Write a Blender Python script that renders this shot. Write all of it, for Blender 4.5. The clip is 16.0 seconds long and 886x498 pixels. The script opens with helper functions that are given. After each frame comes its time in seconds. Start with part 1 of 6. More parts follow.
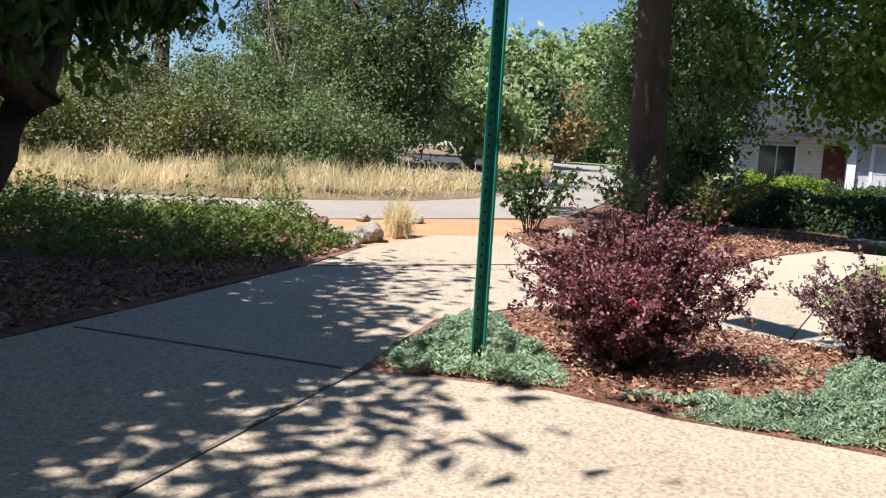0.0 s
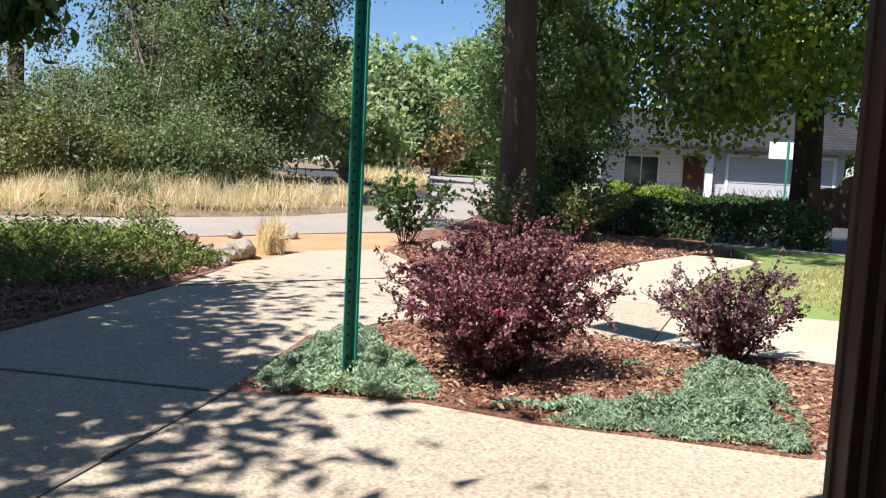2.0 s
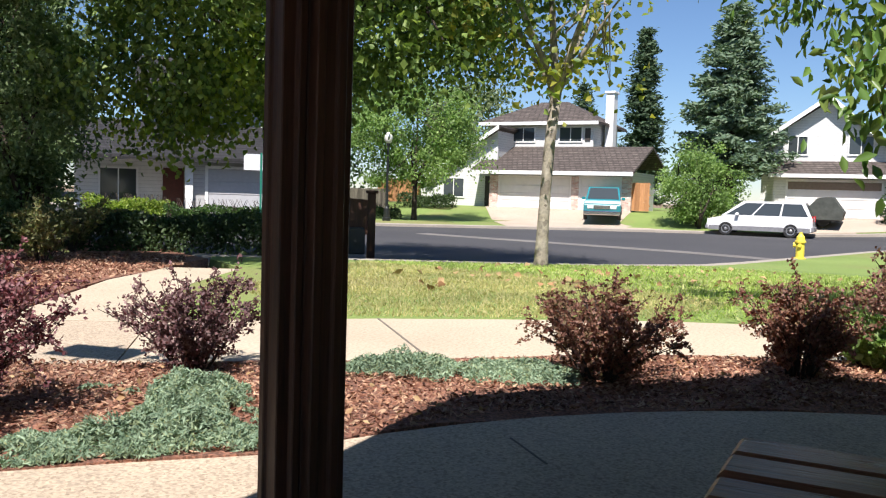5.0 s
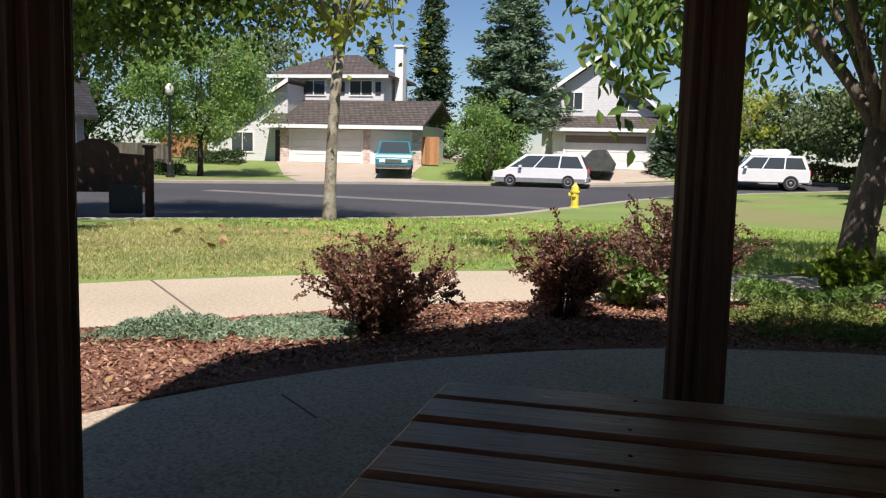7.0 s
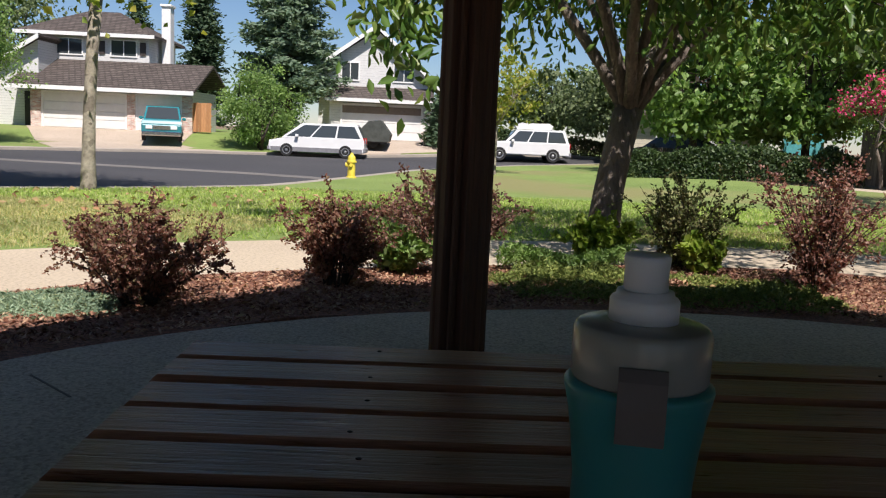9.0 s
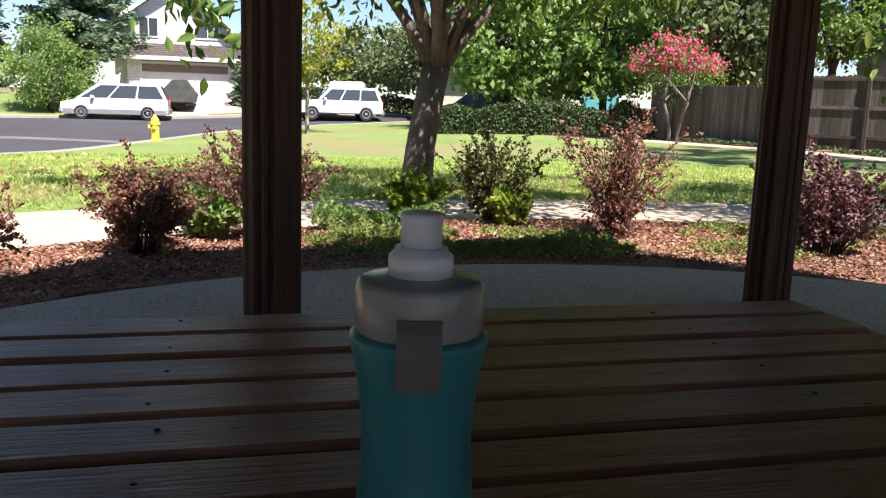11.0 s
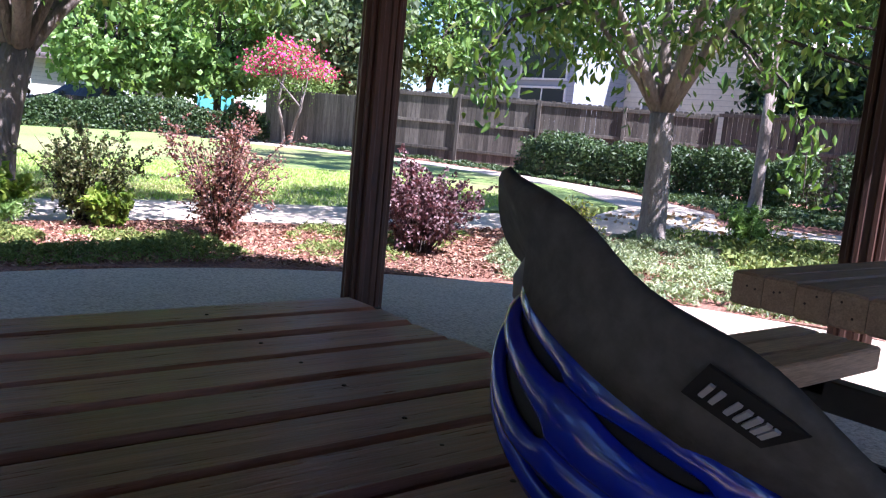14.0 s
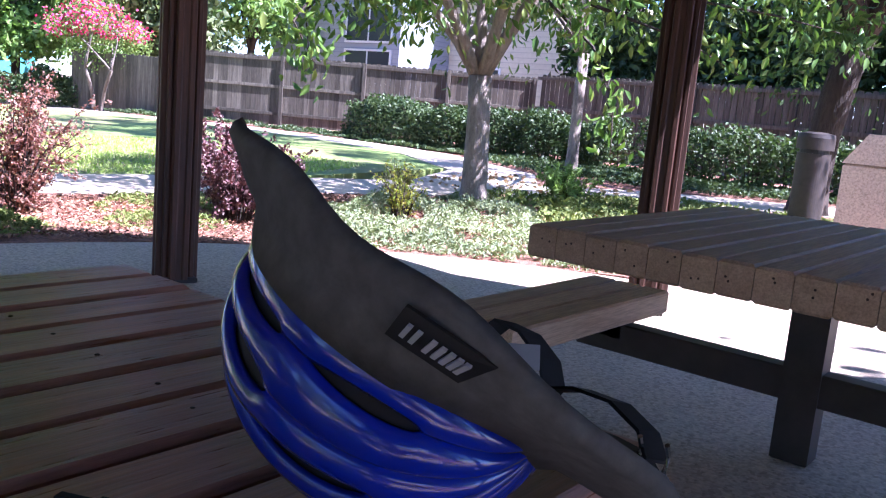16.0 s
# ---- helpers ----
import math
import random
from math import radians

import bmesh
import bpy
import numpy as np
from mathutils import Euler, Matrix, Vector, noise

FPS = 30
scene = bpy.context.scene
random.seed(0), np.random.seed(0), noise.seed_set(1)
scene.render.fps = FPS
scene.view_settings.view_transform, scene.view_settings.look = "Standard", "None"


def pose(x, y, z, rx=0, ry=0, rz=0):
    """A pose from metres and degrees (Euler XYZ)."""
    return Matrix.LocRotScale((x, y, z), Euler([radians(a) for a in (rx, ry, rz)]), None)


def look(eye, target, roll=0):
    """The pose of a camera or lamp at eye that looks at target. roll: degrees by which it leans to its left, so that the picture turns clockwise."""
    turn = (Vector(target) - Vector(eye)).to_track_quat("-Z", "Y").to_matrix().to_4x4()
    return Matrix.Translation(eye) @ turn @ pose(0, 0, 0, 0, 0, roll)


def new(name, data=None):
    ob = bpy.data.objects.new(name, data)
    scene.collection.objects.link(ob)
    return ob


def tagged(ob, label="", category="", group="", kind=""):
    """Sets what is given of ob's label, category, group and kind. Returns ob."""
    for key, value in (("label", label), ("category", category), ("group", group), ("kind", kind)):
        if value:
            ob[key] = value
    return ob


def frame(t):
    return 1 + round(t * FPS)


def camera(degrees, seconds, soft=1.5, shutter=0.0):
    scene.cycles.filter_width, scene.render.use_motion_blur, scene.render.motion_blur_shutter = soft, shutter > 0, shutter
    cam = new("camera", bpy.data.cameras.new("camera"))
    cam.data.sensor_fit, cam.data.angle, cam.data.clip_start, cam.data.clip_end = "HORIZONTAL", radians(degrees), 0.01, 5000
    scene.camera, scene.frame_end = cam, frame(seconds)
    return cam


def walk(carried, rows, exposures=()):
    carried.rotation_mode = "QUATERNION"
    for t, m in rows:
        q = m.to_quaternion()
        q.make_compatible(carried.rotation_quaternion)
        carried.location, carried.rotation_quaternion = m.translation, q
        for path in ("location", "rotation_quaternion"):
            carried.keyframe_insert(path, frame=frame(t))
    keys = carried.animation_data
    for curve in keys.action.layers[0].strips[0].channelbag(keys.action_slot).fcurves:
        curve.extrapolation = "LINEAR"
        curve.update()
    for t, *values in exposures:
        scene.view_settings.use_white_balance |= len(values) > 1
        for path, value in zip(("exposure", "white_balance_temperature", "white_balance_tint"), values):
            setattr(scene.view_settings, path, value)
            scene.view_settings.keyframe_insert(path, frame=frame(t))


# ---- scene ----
cam = camera(55.4, 16.0, soft=1.2)
METRES, EYE, TILT, LEAN, TURN = 0.784, 1.063, 0.0, 0.0, -20.5
ROWS = [
    (0.0, 0.0, 0.0, 0.0, 0.42, -7.12, -3.36),
    (0.5, 0.0353, 0.0081, -0.0006, -2.55, -6.2, -2.67),
    (1.0, 0.0509, 0.0062, 0.0063, -4.67, -5.43, -2.9),
    (1.5, 0.0678, -0.002, 0.0027, -6.24, -5.69, -2.86),
    (2.0, 0.0716, 0.0063, 0.0057, -7.82, -5.78, -2.74),
    (2.5, 0.1, -0.0036, 0.0067, -10.36, -5.04, -2.61),
    (3.0, 0.1584, -0.0098, 0.0102, -17.51, -5.88, -2.68),
    (3.5, 0.1792, -0.0033, 0.013, -25.19, -5.29, -3.61),
    (4.0, 0.2143, -0.0043, 0.0069, -32.23, -4.76, -3.06),
    (6.5, 0.3941, -0.1081, -0.0006, -51.53, -4.68, -1.22),
    (7.0, 0.4256, -0.1261, -0.0052, -55.58, -6.28, -1.4),
    (7.5, 0.4062, -0.1413, -0.0185, -59.95, -6.3, -1.96),
    (8.0, 0.4235, -0.159, -0.0132, -65.83, -7.34, -3.17),
    (8.5, 0.4257, -0.1732, -0.0184, -68.01, -6.46, -2.37),
    (9.0, 0.4287, -0.1892, -0.0242, -70.47, -7.76, -2.54),
    (11.5, 0.4156, -0.2435, -0.0149, -87.07, -9.52, -1.87),
    (12.0, 0.4252, -0.2716, -0.0135, -91.63, -8.81, -2.43),
    (12.5, 0.4342, -0.2991, -0.0142, -95.34, -8.26, -3.23),
    (13.0, 0.4214, -0.3189, -0.0056, -97.51, -7.73, -2.44),
    (13.5, 0.4403, -0.3287, -0.0189, -103.92, -9.33, -4.26),
    (14.0, 0.4364, -0.3463, -0.0191, -108.23, -8.28, -5.39),
    (14.5, 0.432, -0.3628, -0.0251, -111.67, -8.46, -5.59),
    (15.0, 0.4241, -0.3884, -0.0269, -114.55, -8.61, -5.96),
    (15.5, 0.4132, -0.4143, -0.0351, -117.19, -10.16, -5.43),
    (16.0, 0.4015, -0.443, -0.0251, -119.71, -9.62, -5.07),
]
walk(cam, [(t, pose(0, 0, EYE, TILT, LEAN, TURN) @ pose(METRES * x, METRES * y, METRES * z, 90 + pitch, roll, yaw)) for t, x, y, z, yaw, pitch, roll in ROWS],
     [(0.0, 0.84, 6000, 12), (4.0, 1.0, 6100, 13), (6.5, 0.40, 6300, 16), (9.2, 0.40, 6300, 16), (11.3, 1.38, 6300, 22), (13.0, 1.75, 5750, 26), (14.0, 2.06, 5300, 30), (16.0, 2.55, 5150, 36)])

SUN_EL, SUN_AZ = 55.0, 17.0          # height of the sun; heading of the light over the ground, from +x towards +y

# ---- world and sun ----
world = bpy.data.worlds.new("world")
scene.world = world
world.use_nodes = True
wn = world.node_tree.nodes
sky = wn.new("ShaderNodeTexSky")
sky.sky_type = "NISHITA"
sky.sun_disc = False
sky.sun_elevation = radians(SUN_EL)
sky.sun_rotation = radians(270 - SUN_AZ)
sky.air_density, sky.dust_density, sky.ozone_density = 1.0, 0.0, 6.5
world.node_tree.links.new(sky.outputs[0], wn["Background"].inputs[0])
wn["Background"].inputs[1].default_value = 0.066
sun = new("sun", bpy.data.lights.new("sun", "SUN"))
sun.data.energy, sun.data.angle, sun.data.color = 5.0, radians(0.55), (1.0, 0.94, 0.85)
ca, sa = math.cos(radians(SUN_AZ)), math.sin(radians(SUN_AZ))
ce, se = math.cos(radians(SUN_EL)), math.sin(radians(SUN_EL))
sun.matrix_world = look((-ca * ce * 60, -sa * ce * 60, se * 60), (0, 0, 0))


# ---- materials ----
def nodes_of(name):
    m = bpy.data.materials.new(name)
    m.use_nodes = True
    nt = m.node_tree
    return m, nt, nt.nodes["Principled BSDF"]


def add(nt, kind, **props):
    n = nt.nodes.new(kind)
    for k, v in props.items():
        n.inputs[k].default_value = v
    return n


def ramp(nt, fac, stops):
    r = nt.nodes.new("ShaderNodeValToRGB")
    e = r.color_ramp.elements
    while len(e) < len(stops):
        e.new(0.5)
    for el, (p, c) in zip(e, stops):
        el.position, el.color = p, (*c, 1)
    nt.links.new(fac, r.inputs[0])
    return r.outputs[0]


def mixc(nt, fac, a, b, how="MIX"):
    n = nt.nodes.new("ShaderNodeMix")
    n.data_type, n.blend_type = "RGBA", how
    for sock, v in ((n.inputs[0], fac), (n.inputs[6], a), (n.inputs[7], b)):
        if isinstance(v, (int, float)):
            sock.default_value = v
        elif isinstance(v, tuple):
            sock.default_value = (*v, 1)
        else:
            nt.links.new(v, sock)
    return n.outputs[2]


def coords(nt, scale=(1, 1, 1), local=True):
    if local:
        c = nt.nodes.new("ShaderNodeTexCoord").outputs["Object"]
    else:
        c = nt.nodes.new("ShaderNodeNewGeometry").outputs["Position"]
    mp = nt.nodes.new("ShaderNodeMapping")
    mp.inputs["Scale"].default_value = scale
    nt.links.new(c, mp.inputs[0])
    return mp.outputs[0]


def noise_of(nt, vec, scale, detail=5.0, rough=0.6):
    n = add(nt, "ShaderNodeTexNoise", Scale=scale, Detail=detail, Roughness=rough)
    nt.links.new(vec, n.inputs["Vector"])
    return n.outputs[0]


def bump(nt, bsdf, height, strength, dist=0.01):
    b = add(nt, "ShaderNodeBump", Strength=strength, Distance=dist)
    nt.links.new(height, b.inputs["Height"])
    nt.links.new(b.outputs[0], bsdf.inputs["Normal"])


def rough_mat(name, a, b, big=0.6, fine=30.0, rough=0.85, relief=0.3, local=False, spots=None, dist=0.01, spec=0.5, c=None, zs=1.0):
    """A rough mineral or earthy surface: two colours mixed by a wide and a fine noise."""
    m, nt, bs = nodes_of(name)
    v = coords(nt, (1, 1, zs), local=local)
    n1, n2 = noise_of(nt, v, big), noise_of(nt, v, fine)
    w = ramp(nt, n1, [(0.3, a), (0.7, b)])
    f = ramp(nt, n2, [(0.25, (0.62, 0.62, 0.62)), (0.5, (1, 1, 1)), (0.8, (1.25, 1.25, 1.25))])
    col = mixc(nt, 1.0, w, f, "MULTIPLY")
    if spots:
        vo = add(nt, "ShaderNodeTexVoronoi", Scale=spots[0])
        nt.links.new(v, vo.inputs["Vector"])
        s = ramp(nt, vo.outputs["Color"], [(0.0, spots[1]), (0.45, (1, 1, 1)), (1.0, spots[2])])
        col = mixc(nt, 1.0, col, s, "MULTIPLY")
    if c:
        n3 = noise_of(nt, v, big * 0.37, 3)
        col = mixc(nt, ramp(nt, n3, [(0.5, (0, 0, 0)), (0.62, (1, 1, 1))]), col, c)
    nt.links.new(col, bs.inputs["Base Color"])
    bs.inputs["Roughness"].default_value = rough
    bs.inputs["Specular IOR Level"].default_value = spec
    bump(nt, bs, n2, relief, dist)
    return m


def wood_mat(name, a, b, grain=(1.5, 22, 22), rough=0.5, relief=0.25, spec=0.5, per_piece=0.35):
    """Boards: streaks along the local x axis, with a shift of tone from piece to piece."""
    m, nt, bs = nodes_of(name)
    v = coords(nt, grain)
    info = nt.nodes.new("ShaderNodeObjectInfo")
    ad = nt.nodes.new("ShaderNodeVectorMath")
    sc = nt.nodes.new("ShaderNodeMath")
    sc.operation = "MULTIPLY"
    sc.inputs[1].default_value = 37.0
    nt.links.new(info.outputs["Random"], sc.inputs[0])
    nt.links.new(v, ad.inputs[0])
    nt.links.new(sc.outputs[0], ad.inputs[1])
    n1, n2 = noise_of(nt, ad.outputs[0], 1.6, 6, 0.65), noise_of(nt, ad.outputs[0], 9.0, 4)
    col = ramp(nt, n1, [(0.3, a), (0.5, tuple((p + q) / 2 for p, q in zip(a, b))), (0.72, b)])
    col = mixc(nt, 1.0, col, ramp(nt, n2, [(0.3, (0.7, 0.68, 0.66)), (0.6, (1.1, 1.1, 1.1))]), "MULTIPLY")
    k = 1 - per_piece
    col = mixc(nt, 1.0, col, ramp(nt, info.outputs["Random"], [(0, (k, k, k)), (1, (1.15, 1.15, 1.15))]), "MULTIPLY")
    nt.links.new(col, bs.inputs["Base Color"])
    nt.links.new(ramp(nt, n2, [(0.2, (rough - 0.12,) * 3), (0.8, (rough + 0.15,) * 3)]), bs.inputs["Roughness"])
    bs.inputs["Specular IOR Level"].default_value = spec
    bump(nt, bs, n2, relief, 0.004)
    return m


def leaf_mat(name, cols, rough=0.5, through_light=0.35, tint=(0.92, 1.0, 0.5)):
    """Leaves: a colour a leaf, thin enough to let some light through."""
    m, nt, bs = nodes_of(name)
    g = nt.nodes.new("ShaderNodeNewGeometry")
    n = len(cols)
    col = ramp(nt, g.outputs["Random Per Island"], [(i / max(1, n - 1), c) for i, c in enumerate(cols)])
    big = noise_of(nt, coords(nt, local=False), 0.9, 2)
    col = mixc(nt, 1.0, col, ramp(nt, big, [(0.3, (0.75, 0.78, 0.75)), (0.7, (1.25, 1.22, 1.15))]), "MULTIPLY")
    nt.links.new(col, bs.inputs["Base Color"])
    bs.inputs["Roughness"].default_value = rough
    bs.inputs["Specular IOR Level"].default_value = 0.35
    tr = nt.nodes.new("ShaderNodeBsdfTranslucent")
    nt.links.new(mixc(nt, 1.0, col, tuple(1.7 * t for t in tint), "MULTIPLY"), tr.inputs[0])
    mx = nt.nodes.new("ShaderNodeMixShader")
    mx.inputs[0].default_value = through_light
    nt.links.new(bs.outputs[0], mx.inputs[1])
    nt.links.new(tr.outputs[0], mx.inputs[2])
    nt.links.new(mx.outputs[0], nt.nodes["Material Output"].inputs[0])
    return m


def plain_mat(name, col, rough=0.5, metal=0.0, vary=0.15, scale=8.0, spec=0.5, coat=0.0, relief=0.0):
    m, nt, bs = nodes_of(name)
    v = coords(nt)
    n = noise_of(nt, v, scale)
    k = vary
    nt.links.new(mixc(nt, 1.0, col, ramp(nt, n, [(0.3, (1 - k,) * 3), (0.7, (1 + k,) * 3)]), "MULTIPLY"), bs.inputs["Base Color"])
    bs.inputs["Roughness"].default_value, bs.inputs["Metallic"].default_value = rough, metal
    bs.inputs["Specular IOR Level"].default_value, bs.inputs["Coat Weight"].default_value = spec, coat
    if relief:
        bump(nt, bs, n, relief, 0.003)
    return m


def glass_mat(name, col=(0.02, 0.025, 0.03)):
    m, nt, bs = nodes_of(name)
    bs.inputs["Base Color"].default_value = (*col, 1)
    bs.inputs["Roughness"].default_value = 0.06
    return m


def band_mat(name, a, b, axis, freq, rough=0.8, sharp=0.86, relief=0.6):
    """Lapped siding or courses of shingles: narrow dark lines across one axis."""
    m, nt, bs = nodes_of(name)
    v = coords(nt)
    sep = nt.nodes.new("ShaderNodeSeparateXYZ")
    nt.links.new(v, sep.inputs[0])
    mu = nt.nodes.new("ShaderNodeMath")
    mu.operation, mu.inputs[1].default_value = "MULTIPLY", freq
    nt.links.new(sep.outputs[axis], mu.inputs[0])
    fr = nt.nodes.new("ShaderNodeMath")
    fr.operation = "FRACT"
    nt.links.new(mu.outputs[0], fr.inputs[0])
    n = noise_of(nt, coords(nt, (1, 1, 1)), 6.0)
    col = ramp(nt, n, [(0.3, a), (0.7, b)])
    lines = ramp(nt, fr.outputs[0], [(0.0, (0.55,) * 3), (1 - sharp, (1,) * 3), (1.0, (0.95,) * 3)])
    nt.links.new(mixc(nt, 1.0, col, lines, "MULTIPLY"), bs.inputs["Base Color"])
    bs.inputs["Roughness"].default_value = rough
    bump(nt, bs, fr.outputs[0], relief, 0.02)
    return m


def shingle_mat(name, a, b, mortar, w, h, rough=0.9, gap=0.02, soft=0.0):
    """Rows of small pieces far off: shingles or bricks, laid on the local x and z axes."""
    m, nt, bs = nodes_of(name)
    v = coords(nt)
    sep = nt.nodes.new("ShaderNodeSeparateXYZ")
    nt.links.new(v, sep.inputs[0])
    ad = nt.nodes.new("ShaderNodeMath")
    nt.links.new(sep.outputs[0], ad.inputs[0])
    nt.links.new(sep.outputs[1], ad.inputs[1])
    cmb = nt.nodes.new("ShaderNodeCombineXYZ")
    nt.links.new(ad.outputs[0], cmb.inputs[0])
    nt.links.new(sep.outputs[2], cmb.inputs[1])
    br = add(nt, "ShaderNodeTexBrick", Scale=1.0)
    br.inputs["Color1"].default_value, br.inputs["Color2"].default_value = (*a, 1), (*b, 1)
    br.inputs["Mortar"].default_value = (*mortar, 1)
    br.inputs["Mortar Size"].default_value = gap
    br.inputs["Brick Width"].default_value, br.inputs["Row Height"].default_value = w, h
    nt.links.new(cmb.outputs[0], br.inputs["Vector"])
    n = noise_of(nt, v, 3.0)
    nt.links.new(mixc(nt, 1.0, br.outputs["Color"], ramp(nt, n, [(0.3, (0.7,) * 3), (0.7, (1.3,) * 3)]), "MULTIPLY"), bs.inputs["Base Color"])
    bs.inputs["Roughness"].default_value = rough
    bump(nt, bs, br.outputs["Fac"], -0.5, 0.02)
    return m


MULCH = rough_mat("mulch", (0.17, 0.075, 0.05), (0.34, 0.18, 0.12), 1.2, 45, 0.95, 0.9, spots=(70, (0.4, 0.4, 0.4), (1.7, 1.5, 1.4)), dist=0.03)
SOIL = rough_mat("soil", (0.16, 0.11, 0.07), (0.26, 0.19, 0.11), 0.25, 9, 0.95, 0.5, dist=0.03)
CONCRETE = rough_mat("exposed_aggregate", (0.40, 0.325, 0.24), (0.50, 0.41, 0.305), 0.7, 60, 0.85, 0.5, spots=(75, (0.62, 0.58, 0.55), (1.25, 1.2, 1.15)), dist=0.004)
WALK = rough_mat("walk_concrete", (0.45, 0.37, 0.27), (0.55, 0.46, 0.34), 0.5, 40, 0.85, 0.2, dist=0.004)
PATH = rough_mat("path_asphalt", (0.30, 0.26, 0.22), (0.38, 0.33, 0.28), 0.4, 50, 0.9, 0.3, dist=0.006)
ASPHALT = rough_mat("road_asphalt", (0.048, 0.047, 0.050), (0.068, 0.066, 0.068), 0.15, 60, 0.85, 0.3, dist=0.006)
KERB = rough_mat("kerb_concrete", (0.30, 0.265, 0.22), (0.38, 0.335, 0.28), 0.6, 30, 0.9, 0.2)
DIRT = rough_mat("orange_dirt", (0.42, 0.22, 0.10), (0.55, 0.34, 0.18), 0.9, 30, 0.95, 0.5, dist=0.02)
TURF = rough_mat("turf", (0.155, 0.225, 0.05), (0.225, 0.30, 0.078), 0.35, 25, 0.95, 0.8, dist=0.03, c=(0.235, 0.23, 0.085))
BARK = rough_mat("bark", (0.032, 0.023, 0.018), (0.085, 0.062, 0.047), 3, 34, 0.95, 1.0, local=True, dist=0.04, zs=0.22)
MIDBARK = rough_mat("mid_bark", (0.12, 0.095, 0.076), (0.27, 0.225, 0.185), 3, 34, 0.95, 1.0, local=True, dist=0.03, zs=0.3)
GREYBARK = rough_mat("grey_bark", (0.20, 0.16, 0.13), (0.34, 0.29, 0.24), 3, 34, 0.95, 0.9, local=True, dist=0.025, zs=0.35)
PALEBARK = rough_mat("pale_bark", (0.20, 0.17, 0.13), (0.38, 0.34, 0.27), 5, 24, 0.9, 0.6, local=True, spots=(9, (0.45, 0.42, 0.4), (1.1, 1.1, 1.05)))
ROCK = rough_mat("rock", (0.25, 0.21, 0.16), (0.38, 0.33, 0.26), 4, 30, 0.9, 0.6, local=True)
POSTWOOD = wood_mat("stained_post_wood", (0.05, 0.022, 0.013), (0.125, 0.052, 0.030), (18, 18, 1.2), 0.55, 0.25)
TABLEWOOD = wood_mat("varnished_table_wood", (0.30, 0.122, 0.072), (0.56, 0.275, 0.168), (22, 1.3, 22), 0.33, 0.35, 0.8, 0.3)
TANWOOD = wood_mat("tan_table_wood", (0.40, 0.265, 0.165), (0.55, 0.38, 0.245), (22, 1.3, 22), 0.6, 0.3, 0.4, 0.15)
FENCEWOOD = wood_mat("weathered_fence_wood", (0.08, 0.071, 0.056), (0.19, 0.17, 0.135), (14, 14, 0.9), 0.9, 0.5, 0.2, 0.45)
CEDARWOOD = wood_mat("new_cedar_fence_wood", (0.42, 0.20, 0.09), (0.55, 0.29, 0.14), (14, 14, 0.9), 0.85, 0.3, 0.2, 0.3)
DARKSTEEL = plain_mat("dark_painted_steel", (0.045, 0.035, 0.03), 0.5, 0.0, 0.25, 12)
GALV = plain_mat("galvanised_bolt", (0.45, 0.44, 0.42), 0.4, 0.9)
GREENPAINT = plain_mat("green_painted_steel", (0.02, 0.19, 0.13), 0.45, 0.0, 0.2, 6)


